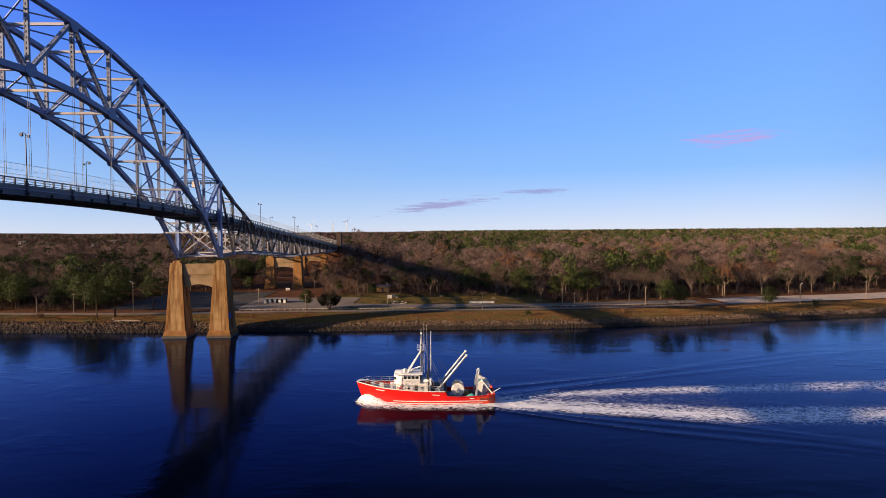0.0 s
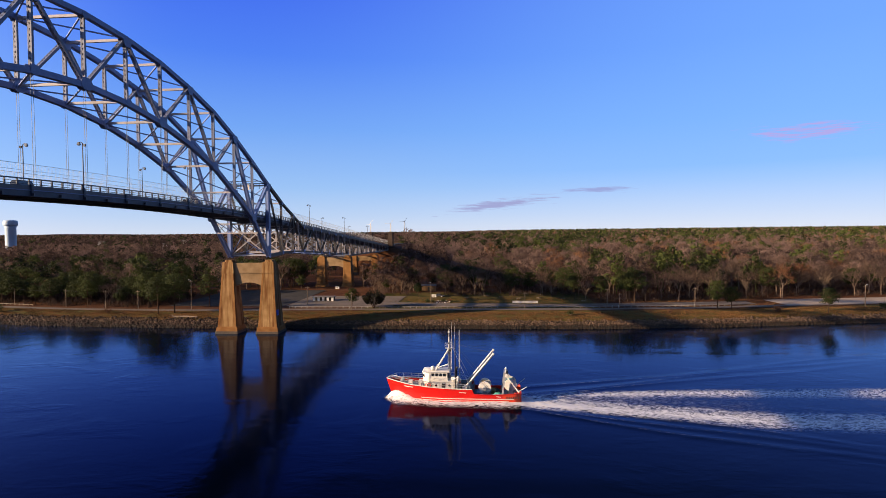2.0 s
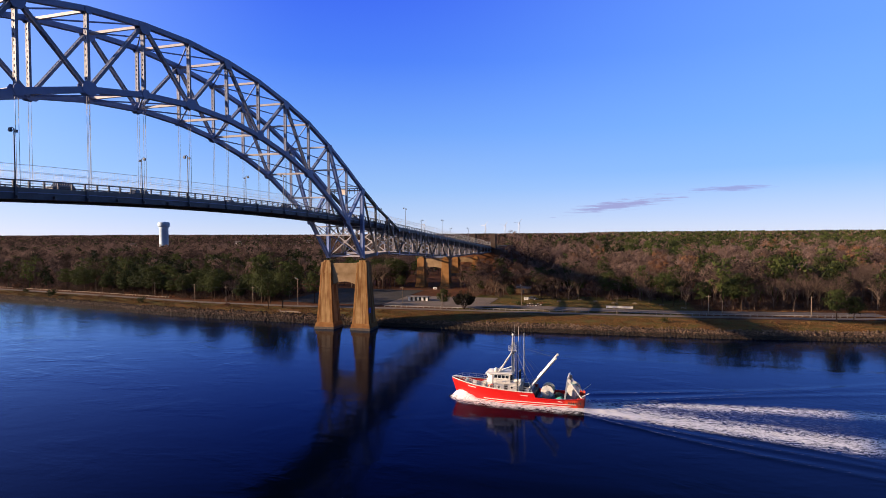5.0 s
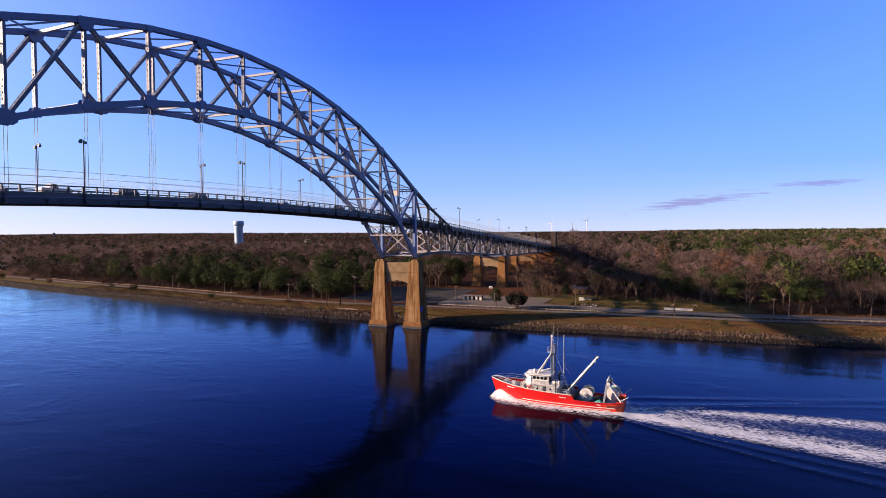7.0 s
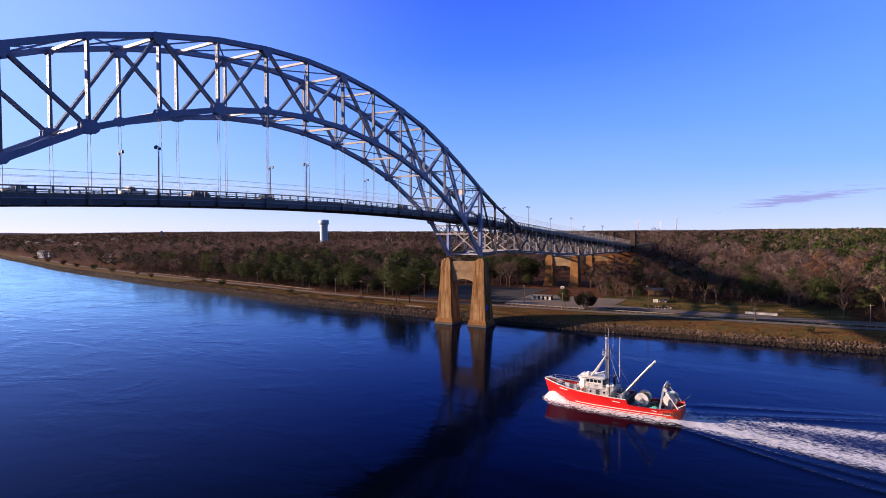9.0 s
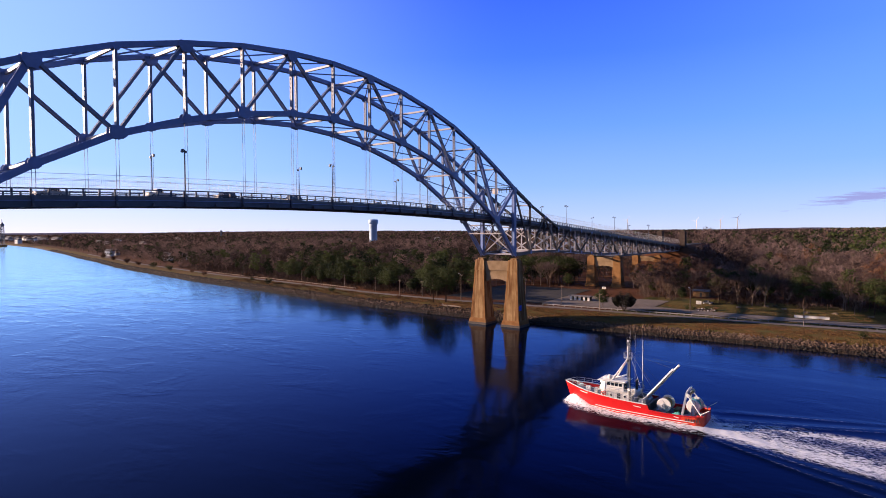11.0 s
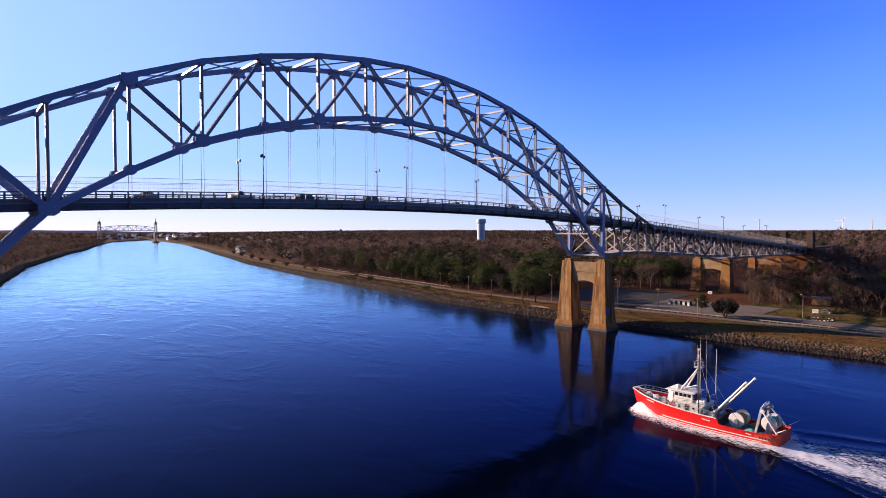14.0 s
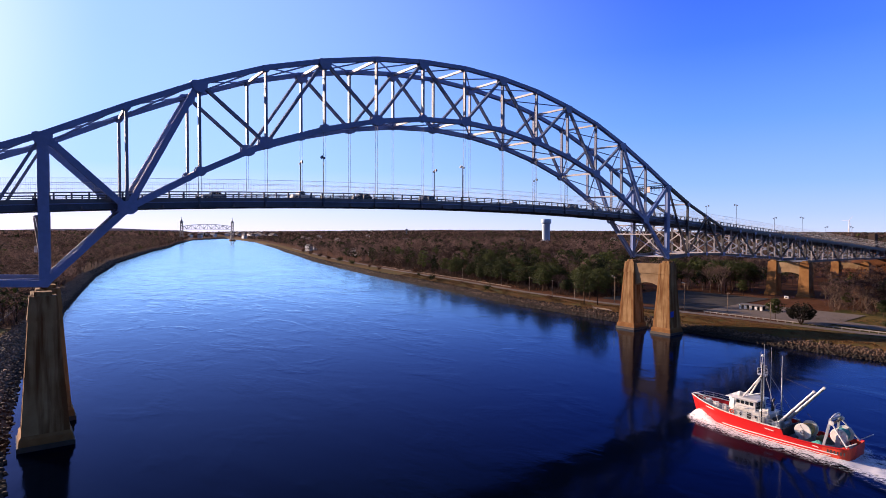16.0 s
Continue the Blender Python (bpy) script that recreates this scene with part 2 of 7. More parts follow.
WET_STONE = material("wet_algae_concrete", (0.045, 0.030, 0.020), 0.6, 0, 0.4, 1.2, 0.3, 6)
GRAVEL = material("bank_gravel", (0.055, 0.036, 0.024), 0.95, 0, 0.4, 0.7, 0.5, 4, spec=0.2)
ROCK = island_material("riprap_stone", (0.022, 0.014, 0.010), (0.205, 0.136, 0.092), 0.85, 0.3, 0.5)


def wet_below(m, level, fade):
    """Stone kept wet and weed-dark by the tide below a level."""
    nt = m.node_tree
    b = nt.nodes["Principled BSDF"]
    old = b.inputs["Base Color"].links[0].from_socket
    g = nt.nodes.new("ShaderNodeNewGeometry")
    sp = nt.nodes.new("ShaderNodeSeparateXYZ")
    nt.links.new(g.outputs["Position"], sp.inputs[0])
    n = nt.nodes.new("ShaderNodeTexNoise")
    n.inputs["Scale"].default_value = 0.35
    nt.links.new(g.outputs["Position"], n.inputs["Vector"])
    a = nt.nodes.new("ShaderNodeMath")
    a.operation = "MULTIPLY_ADD"
    a.inputs[1].default_value = -1.6
    nt.links.new(n.outputs["Fac"], a.inputs[0])
    nt.links.new(sp.outputs["Z"], a.inputs[2])
    r = nt.nodes.new("ShaderNodeMapRange")
    r.inputs["From Min"].default_value, r.inputs["From Max"].default_value = level - 0.8, level - 0.8 + fade
    r.inputs["To Min"].default_value, r.inputs["To Max"].default_value = 0.85, 0.0
    nt.links.new(a.outputs[0], r.inputs["Value"])
    mix = nt.nodes.new("ShaderNodeMix")
    mix.data_type = "RGBA"
    mix.inputs["B"].default_value = (0.020, 0.014, 0.010, 1)
    nt.links.new(r.outputs[0], mix.inputs["Factor"])
    nt.links.new(old, mix.inputs["A"])
    nt.links.new(mix.outputs["Result"], b.inputs["Base Color"])


wet_below(ROCK, 0.9, 0.5)
PINE_BARK = material("dark_pine_bark", (0.06, 0.038, 0.026), 0.95, 0, 0.35, 2.0, 0.3, 8, spec=0.1)
TWIG = island_material("bare_twigs", (0.038, 0.025, 0.021), (0.222, 0.150, 0.122), 0.9, 0.035, thin=0.35)
RUSSET = island_material("russet_oak_leaves", (0.1008, 0.0462, 0.0252), (0.1848, 0.0924, 0.0462), 0.9, 0.02)
BARK = material("grey_bark", (0.155, 0.112, 0.084), 0.95, 0, 0.35, 2.0, 0.3, 8, spec=0.1)
NEEDLE = island_material("pine_needles", (0.010, 0.016, 0.005), (0.082, 0.100, 0.024), 0.8, 0.035, thin=0.3)
WHITE = material("white_paint", (0.699, 0.681, 0.644), 0.45, 0, 0.1, 1.5, 0.05, 10)
RED = material("red_hull_paint", (0.589, 0.0095, 0.00665), 0.35, 0, 0.12, 0.8, 0.05, 6)
ORANGE = material("weathered_orange_red_paint", (0.60, 0.045, 0.012), 0.45, 0, 0.4, 2.5, 0.1, 6)
GALV = material("galvanised_steel", (0.40, 0.41, 0.43), 0.45, 0.35, 0.2, 2.0)
DARK = material("dark_rubber_and_shadowed_gear", (0.03, 0.03, 0.033), 0.7, 0, 0.3, 2.0)
GLASS = material("dark_window_glass", (0.015, 0.02, 0.025), 0.08, 0, 0.1, 1.0, spec=0.8)
NET = material("turquoise_trawl_net", (0.07, 0.32, 0.28), 0.9, 0, 0.4, 3.0, 0.6, 10)
DECKGREY = material("grey_deck_paint", (0.22, 0.23, 0.24), 0.7, 0, 0.25, 1.5)
FENCE = material("pale_fence_steel", (0.50, 0.50, 0.50), 0.5, 0.2, 0.1, 1.0)
SIGN = material("cream_sign_panel", (0.76, 0.66, 0.56), 0.6, 0, 0.1, 1.0)
RAIL_PAINT = material("weathered_rail_paint", (0.26, 0.235, 0.215), 0.7, 0, 0.35, 1.5)
WOOD = material("weathered_wood_pole", (0.20, 0.15, 0.11), 0.9, 0, 0.3, 2.0)
# Tank paint tinted blue: the near side's shade put into the colour.
TANK = material("blue_shaded_tank_paint", (0.46, 0.60, 0.74), 0.5, 0, 0.08, 0.2)
ROOF = material("grey_roof_shingles", (0.12, 0.11, 0.11), 0.9, 0, 0.3, 1.0)
CAR_PAINTS = [material("silver_car_paint", (0.45, 0.46, 0.48), 0.25, 0.4, 0.05), material("black_car_paint", (0.02, 0.02, 0.024), 0.25, 0.0, 0.05),
              material("white_car_paint", (0.75, 0.75, 0.74), 0.25, 0.0, 0.05), material("slate_car_paint", (0.045, 0.05, 0.065), 0.25, 0.0, 0.05)]


def water_material(name="canal_water", foam=False):
    """Clear dark water: a deep navy body under a sky reflection that grows towards grazing view; foam lies where the mesh says so."""
    m = bpy.data.materials.new(name)
    m.use_nodes = True
    nt = m.node_tree
    nt.nodes.remove(nt.nodes["Principled BSDF"])
    out = nt.nodes["Material Output"]

    def add(kind, **vals):
        n = nt.nodes.new(kind)
        for k, v in vals.items():
            n.inputs[k].default_value = v
        return n

    def calc(op, p, q):
        n = nt.nodes.new("ShaderNodeMath")
        n.operation = op
        n.inputs[2].default_value = 0.088
        for i, v in enumerate((p, q)):
            if isinstance(v, (int, float)):
                n.inputs[i].default_value = v
            else:
                nt.links.new(v, n.inputs[i])
        return n.outputs[0]

    g = add("ShaderNodeNewGeometry")
    mp = add("ShaderNodeMapping")
    mp.inputs["Scale"].default_value = (0.6, 1.0, 1.0)
    nt.links.new(g.outputs["Position"], mp.inputs["Vector"])

    def waves(scale, detail, bend=0.15):
        n = add("ShaderNodeTexNoise", Scale=scale, Detail=detail, Distortion=bend)
        nt.links.new(mp.outputs[0], n.inputs["Vector"])
        return n.outputs["Fac"]

    calm = add("ShaderNodeMapRange")
    calm.inputs["From Min"].default_value, calm.inputs["From Max"].default_value = 0.42, 0.62
    calm.inputs["To Min"].default_value, calm.inputs["To Max"].default_value = 0.12, 1.15
    nt.links.new(waves(0.021, 5, 1.2), calm.inputs["Value"])
    ruffle = calc("MULTIPLY", calc("ADD", calc("MULTIPLY", waves(0.9, 3), 0.17), calc("MULTIPLY", waves(0.2, 3), 0.26)), calm.outputs[0])
    gust = add("ShaderNodeMapRange")
    gust.inputs["From Min"].default_value, gust.inputs["From Max"].default_value = 0.50, 0.66
    nt.links.new(waves(0.075, 4, 0.9), gust.inputs["Value"])
    ruffle = calc("ADD", ruffle, calc("MULTIPLY", calc("MULTIPLY", waves(0.42, 3), 0.62), gust.outputs[0]))
    height = calc("ADD", ruffle, calc("ADD", calc("MULTIPLY", waves(0.035, 2), 0.22), calc("MULTIPLY", waves(0.10, 4, 0.8), 0.42)))
    # the reach beyond the bridge lies open to the wind, the near reach is sheltered
    lie = add("ShaderNodeSeparateXYZ")
    nt.links.new(g.outputs["Position"], lie.inputs[0])
    wind = add("ShaderNodeMapRange")
    wind.interpolation_type = "SMOOTHSTEP"
    wind.inputs["From Min"].default_value, wind.inputs["From Max"].default_value = 60.0, -360.0
    wind.inputs["To Min"].default_value, wind.inputs["To Max"].default_value = 0.28, 1.5
    nt.links.new(lie.outputs["X"], wind.inputs["Value"])
    bp = add("ShaderNodeBump", Strength=0.5, Distance=0.5)
    nt.links.new(calc("MULTIPLY", height, wind.outputs[0]), bp.inputs["Height"])
    body = add("ShaderNodeBsdfDiffuse")
    body.inputs["Color"].default_value = (0.0004, 0.0014, 0.0050, 1)
    gloss = add("ShaderNodeBsdfGlossy", Roughness=0.05)
    nt.links.new(bp.outputs[0], gloss.inputs["Normal"])
    nt.links.new(calc("MULTIPLY_ADD", wind.outputs[0], 0.06), gloss.inputs["Roughness"])
    fr = add("ShaderNodeFresnel", IOR=1.33)
    nt.links.new(bp.outputs[0], fr.inputs["Normal"])
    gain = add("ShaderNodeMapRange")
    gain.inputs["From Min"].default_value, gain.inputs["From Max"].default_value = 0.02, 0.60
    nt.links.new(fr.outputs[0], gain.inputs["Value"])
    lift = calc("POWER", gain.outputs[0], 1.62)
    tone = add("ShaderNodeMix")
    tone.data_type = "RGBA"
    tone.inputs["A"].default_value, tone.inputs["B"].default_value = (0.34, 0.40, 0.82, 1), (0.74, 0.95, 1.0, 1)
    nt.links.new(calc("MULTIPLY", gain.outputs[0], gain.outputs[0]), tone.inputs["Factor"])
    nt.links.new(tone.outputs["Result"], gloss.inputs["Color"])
    mix = add("ShaderNodeMixShader")
    nt.links.new(lift, mix.inputs[0])
    nt.links.new(body.outputs[0], mix.inputs[1])
    nt.links.new(gloss.outputs[0], mix.inputs[2])
    last = mix.outputs[0]
    if foam:
        at = add("ShaderNodeAttribute")
        at.attribute_name = "foam"
        mf = add("ShaderNodeMapping")
        mf.inputs["Scale"].default_value = (0.55, 1.25, 1.0)
        nt.links.new(g.outputs["Position"], mf.inputs["Vector"])
        net = add("ShaderNodeTexNoise", Scale=0.75, Detail=4.0, Roughness=0.6, Distortion=1.6)
        nt.links.new(mf.outputs[0], net.inputs["Vector"])
        mesh_line = add("ShaderNodeMapRange")
        mesh_line.inputs["From Min"].default_value, mesh_line.inputs["From Max"].default_value, mesh_line.inputs["To Min"].default_value, mesh_line.inputs["To Max"].default_value = 0.0, 0.09, 0.42, -0.10
        nt.links.new(calc("ABSOLUTE", calc("SUBTRACT", net.outputs["Fac"], 0.5), 0.0), mesh_line.inputs["Value"])
        froth = add("ShaderNodeTexNoise", Scale=1.6, Detail=10.0, Roughness=0.82, Distortion=1.2)
        nt.links.new(mf.outputs[0], froth.inputs["Vector"])
        r = add("ShaderNodeMapRange")
        r.inputs["From Min"].default_value, r.inputs["From Max"].default_value = 0.30, 0.78
        nt.links.new(calc("ADD", calc("ADD", calc("MULTIPLY", calc("SUBTRACT", froth.outputs["Fac"], 0.5), 2.5), mesh_line.outputs[0]), at.outputs["Fac"]), r.inputs["Value"])
        keep = add("ShaderNodeMapRange")
        keep.inputs["From Min"].default_value, keep.inputs["From Max"].default_value = 0.06, 0.22
        nt.links.new(at.outputs["Fac"], keep.inputs["Value"])
        tint = add("ShaderNodeMix")
        tint.data_type = "RGBA"
        tint.inputs["A"].default_value, tint.inputs["B"].default_value = body.inputs["Color"].default_value, (0.010, 0.036, 0.046, 1)
        nt.links.new(at.outputs["Fac"], tint.inputs["Factor"])
        nt.links.new(tint.outputs["Result"], body.inputs["Color"])
        white = add("ShaderNodeBsdfDiffuse")
        white.inputs["Color"].default_value = (0.72, 0.72, 0.75, 1)
        mx = add("ShaderNodeMixShader")
        nt.links.new(calc("MULTIPLY", r.outputs[0], keep.outputs[0]), mx.inputs[0])
        nt.links.new(last, mx.inputs[1])
        nt.links.new(white.outputs[0], mx.inputs[2])
        last = mx.outputs[0]
    nt.links.new(last, out.inputs["Surface"])
    return m


WATER = water_material()


# ---- mesh building ----


class Shape:
    """Vertices and faces of one mesh, gathered from beams, tubes, slabs and loops."""

    def __init__(self):
        self.v, self.f = [], []

    def add(self, pts, faces):
        o = len(self.v)
        self.v.extend(tuple(p) for p in pts)
        self.f.extend(tuple(i + o for i in q) for q in faces)
        return self

    def box(self, x0, x1, y0, y1, z0, z1):
        return self.add([(x, y, z) for z in (z0, z1) for x, y in ((x0, y0), (x1, y0), (x1, y1), (x0, y1))],
                        [(3, 2, 1, 0), (4, 5, 6, 7), (0, 1, 5, 4), (1, 2, 6, 5), (2, 3, 7, 6), (3, 0, 4, 7)])

    def beam(self, a, b, w, h, side=(1, 0, 0)):
        """A bar from a to b, w wide along side and h across it."""
        a, b = Vector(a), Vector(b)
        d = (b - a).normalized()
        s = Vector(side)
        s = s - d * s.dot(d)
        if s.length < 1e-4:
            s = d.orthogonal()
        s.normalize()
        u = d.cross(s)
        pts = [p + s * (w / 2 * i) + u * (h / 2 * j) for p in (a, b) for i, j in ((-1, -1), (1, -1), (1, 1), (-1, 1))]
        return self.add(pts, [(3, 2, 1, 0), (4, 5, 6, 7), (0, 1, 5, 4), (1, 2, 6, 5), (2, 3, 7, 6), (3, 0, 4, 7)])

    def tube(self, a, b, r0, r1=None, n=8):
        a, b = Vector(a), Vector(b)
        r1 = r0 if r1 is None else r1
        d = (b - a).normalized()
        s = d.orthogonal().normalized()
        u = d.cross(s)
        ring = [(math.cos(2 * math.pi * i / n), math.sin(2 * math.pi * i / n)) for i in range(n)]
        pts = [p + (s * c + u * q) * r for p, r in ((a, r0), (b, r1)) for c, q in ring]
        faces = [(i, (i + 1) % n, n + (i + 1) % n, n + i) for i in range(n)]
        return self.add(pts, faces + [tuple(range(n - 1, -1, -1)), tuple(range(n, 2 * n))])

    def pipe(self, pts, r, n=6):
        """One bent round bar through a list of points."""
        pts = [Vector(p) for p in pts]
        rows = []
        for i, p in enumerate(pts):
            d = (pts[min(i + 1, len(pts) - 1)] - pts[max(i - 1, 0)]).normalized()
            s = d.cross(Vector((0.31, 0.53, 0.79))).normalized()
            u = d.cross(s)
            rows += [p + (s * math.cos(2 * math.pi * j / n) + u * math.sin(2 * math.pi * j / n)) * r for j in range(n)]
        faces = [(k * n + j, k * n + (j + 1) % n, (k + 1) * n + (j + 1) % n, (k + 1) * n + j) for k in range(len(pts) - 1) for j in range(n)]
        e = (len(pts) - 1) * n
        return self.add(rows, faces + [tuple(range(n - 1, -1, -1)), tuple(range(e, e + n))])

    def frustum(self, x0, x1, y0, y1, z0, X0, X1, Y0, Y1, z1):
        return self.add([(x0, y0, z0), (x1, y0, z0), (x1, y1, z0), (x0, y1, z0), (X0, Y0, z1), (X1, Y0, z1), (X1, Y1, z1), (X0, Y1, z1)],
                        [(3, 2, 1, 0), (4, 5, 6, 7), (0, 1, 5, 4), (1, 2, 6, 5), (2, 3, 7, 6), (3, 0, 4, 7)])

    def turned(self, profile, n=16, at=(0, 0, 0), axis="z"):
        """A body of revolution from (radius, height) pairs."""
        pts = []
        for r, h in profile:
            for i in range(n):
                c, s = r * math.cos(2 * math.pi * i / n), r * math.sin(2 * math.pi * i / n)
                p = (c, s, h) if axis == "z" else (c, h, s) if axis == "y" else (h, c, s)
                pts.append((p[0] + at[0], p[1] + at[1], p[2] + at[2]))
        faces = [(k * n + i, k * n + (i + 1) % n, (k + 1) * n + (i + 1) % n, (k + 1) * n + i) for k in range(len(profile) - 1) for i in range(n)]
        return self.add(pts, faces + [tuple(range(n - 1, -1, -1)), tuple(range((len(profile) - 1) * n, len(profile) * n))])

    def plate(self, outline, a, b, t):
        """A flat plate in the plane x = const: outline of (y, z) pairs, from x = a - t/2 to a + t/2."""
        n = len(outline)
        pts = [(a - t / 2, y, z) for y, z in outline] + [(a + t / 2, y, z) for y, z in outline]
        return self.add(pts, [tuple(range(n - 1, -1, -1)), tuple(range(n, 2 * n))] + [(i, (i + 1) % n, n + (i + 1) % n, n + i) for i in range(n)])

    def mesh(self, name, mats, smooth=False):
        me = bpy.data.meshes.new(name)
        me.from_pydata([tuple(p) for p in self.v], [], self.f)
        for m in mats if isinstance(mats, (list, tuple)) else [mats]:
            me.materials.append(m)
        if smooth:
            me.shade_smooth()
        me.update()
        return me


def thing(name, label, category, at=(0, 0, 0), group="", kind=""):
    ob = new(name)
    ob.location = at
    ob.empty_display_size = 0.5
    return tagged(ob, label, category, group, kind)


def part(name, shape, mat, parent, label="", smooth=False):
    ob = new(name, shape.mesh(name, mat, smooth))
    ob.parent = parent
    return tagged(ob, label)


def single(name, shape, mat, label, category, group="", kind="", smooth=False):
    return tagged(new(name, shape.mesh(name, mat, smooth)), label, category, group, kind)


def clamp(v, a=0.0, b=1.0):
    return max(a, min(b, v))


def smooth_step(a, b, v):
    u = np.clip((v - a) / (b - a), 0, 1)
    return u * u * (3 - 2 * u)


# ---- ground and water ----
NX = [-5000, -2500, -1650, -1000, -847, -680, -530, -400, -300, -200, -100, -40, 40, 120, 165, 214, 255, 400, 900, 5000]
NY = [1050, 660, 500, 326, 280, 236, 192, 163, 141, 125, 106, 102, 102, 104, 109, 119, 127, 165, 330, 1500]
SX = [-5000, -2500, -2100, -1600, -1181, -1000, -601, -514, -410, -266, -180, -74, -20, 10, 400, 5000]
SY = [1050, 660, 430, 276, 164, 104, -6, -22, -44, -67, -80, -95, -98, -99, -95, 900]


def north_bank(x):
    return np.interp(x, NX, NY)


def south_bank(x):
    return np.interp(x, SX, SY)


def bank_profile(d):
    """Height at the distance d inland from the waterline."""
    return np.interp(d, [-40, -6, 0, 6, 9, 14, 40, 90], [-6, -2.4, 0.0, 2.7, 3.1, 3.6, 4.1, 5.2])


def rough(x, y, s, amp):
    return amp * (np.sin(x * s + 1.3) * np.cos(y * s * 1.17 + 0.4) + 0.5 * np.sin(x * s * 2.3 + y * s * 1.9))


def land(x, y):
    """Height of the ground."""
    x, y = np.asarray(x, float), np.asarray(y, float)
    dn, ds = y - north_bank(x), south_bank(x) - y
    rise = np.interp(x, [-1500, -200, 300, 1600], [8, 8, 9, 10])
    zn = bank_profile(dn) + 4 * smooth_step(90, 400, dn) + rise * smooth_step(650, 2000, dn) + rough(x, y, 0.012, 1.6) * smooth_step(120, 400, dn)
    # embankment that carries the road behind the abutment
    ax = np.exp(-((x + 12) / 26.0) ** 4)
    zn = np.maximum(zn, np.where((y > 300) & (ax > 0.02), ax * (24.5 * smooth_step(318, 364, y) * (1 - 0.6 * smooth_step(430, 900, y))), -9))
    zs = bank_profile(ds) + 5 * smooth_step(60, 400, ds) + rough(x, y, 0.011, 1.5) * smooth_step(120, 400, ds)
    far = 8 * smooth_step(-1900, -3600, x) + 9 * smooth_step(1100, 2600, y)
    return np.where(dn > -60, np.where(ds > dn, zs, zn), np.where(ds > -60, zs, -6.0)) + far


def sheet(name, bank, sign, xs, ds, mats, pick, label):
    """Ground inland of one bank, its rows laid along the waterline."""
    X, D = np.meshgrid(xs, ds, indexing="ij")
    Y = bank(X) + sign * D
    co = np.stack([X, Y, land(X, Y)], -1).reshape(-1, 3)
    n, m = X.shape
    i = (np.arange(n - 1)[:, None] * m + np.arange(m - 1)[None, :]).reshape(-1)
    faces = np.stack([i, i + m, i + m + 1, i + 1], -1)
    if sign < 0:
        faces = faces[:, ::-1]
    me = bpy.data.meshes.new(name)
    me.from_pydata(co.tolist(), [], faces.tolist())
    for mt in mats:
        me.materials.append(mt)
    c = co[faces].mean(1)
    me.polygons.foreach_set("material_index", pick(c[:, 0], c[:, 1]).astype(np.int32))
    for key, val in zip(("turf", "lawn"), turf_share(co[:, 0], co[:, 1])):
        me.attributes.new(key, "FLOAT", "POINT").data.foreach_set("value", val.astype(np.float32))
    me.shade_smooth()
    return tagged(new(name, me), label, "ground", kind="structure")


def ground_kind(x, y):
    return np.where((y - north_bank(x) > 4.6) | (south_bank(x) - y > 8.0), 1, 0)


def turf_share(x, y):
    """How far dry bank grass and park lawn reach, 0 to 1 each, with soft edges."""
    dn, ds = y - north_bank(x), south_bank(x) - y
    edge = np.where(dn > -1, 21.0, np.where(x > -125, 30.0, 2.0))
    d = np.maximum(dn, ds)
    turf = 1 - np.clip((d - edge + 3) / 6, 0, 1)
    lawn = np.clip((x - 22) / 6, 0, 1) * np.clip((128 - x) / 8, 0, 1) * np.clip((dn - 19) / 4, 0, 1) * np.clip((86 - dn) / 10, 0, 1)
    return turf, lawn


def earth_material():
    """Leaf litter that gives way, in ragged patches, to dry grass along the bank and to lawn in the park."""
    m = material("winter_earth", (0.097, 0.039, 0.018), 0.95, 0, 0.4, 0.4, 0.4, 4, second=(0.126, 0.057, 0.028), spec=0.05)
    nt = m.node_tree
    b = nt.nodes["Principled BSDF"]
    g = nt.nodes.new("ShaderNodeNewGeometry")
    n = nt.nodes.new("ShaderNodeTexNoise")
    n.inputs["Scale"].default_value, n.inputs["Detail"].default_value = 0.35, 6
    n2 = nt.nodes.new("ShaderNodeTexNoise")
    n2.inputs["Scale"].default_value, n2.inputs["Detail"].default_value = 0.16, 5
    for k in (n, n2):
        nt.links.new(g.outputs["Position"], k.inputs["Vector"])
    tones = (("turf", (0.135, 0.064, 0.022), (0.090, 0.080, 0.024)), ("lawn", (0.060, 0.058, 0.017), (0.13, 0.092, 0.030)))
    for name, lo, hi in tones:
        old = b.inputs["Base Color"].links[0].from_socket
        at = nt.nodes.new("ShaderNodeAttribute")
        at.attribute_name = name
        a = nt.nodes.new("ShaderNodeMath")
        a.operation = "MULTIPLY_ADD"
        a.inputs[1].default_value = 1.3
        nt.links.new(n.outputs["Fac"], a.inputs[0])
        nt.links.new(at.outputs["Fac"], a.inputs[2])
        r = nt.nodes.new("ShaderNodeMapRange")
        r.inputs["From Min"].default_value, r.inputs["From Max"].default_value = 1.05, 1.3
        nt.links.new(a.outputs[0], r.inputs["Value"])
        c = nt.nodes.new("ShaderNodeMix")
        c.data_type = "RGBA"
        c.inputs["A"].default_value, c.inputs["B"].default_value = (*lo, 1), (*hi, 1)
        t = nt.nodes.new("ShaderNodeMapRange")
        t.inputs["From Min"].default_value, t.inputs["From Max"].default_value = 0.35, 0.65
        nt.links.new(n2.outputs["Fac"], t.inputs["Value"])
        nt.links.new(t.outputs[0], c.inputs["Factor"])
        mx = nt.nodes.new("ShaderNodeMix")
        mx.data_type = "RGBA"
        nt.links.new(r.outputs[0], mx.inputs["Factor"])
        nt.links.new(old, mx.inputs["A"])
        nt.links.new(c.outputs["Result"], mx.inputs["B"])
        nt.links.new(mx.outputs["Result"], b.inputs["Base Color"])
    return m


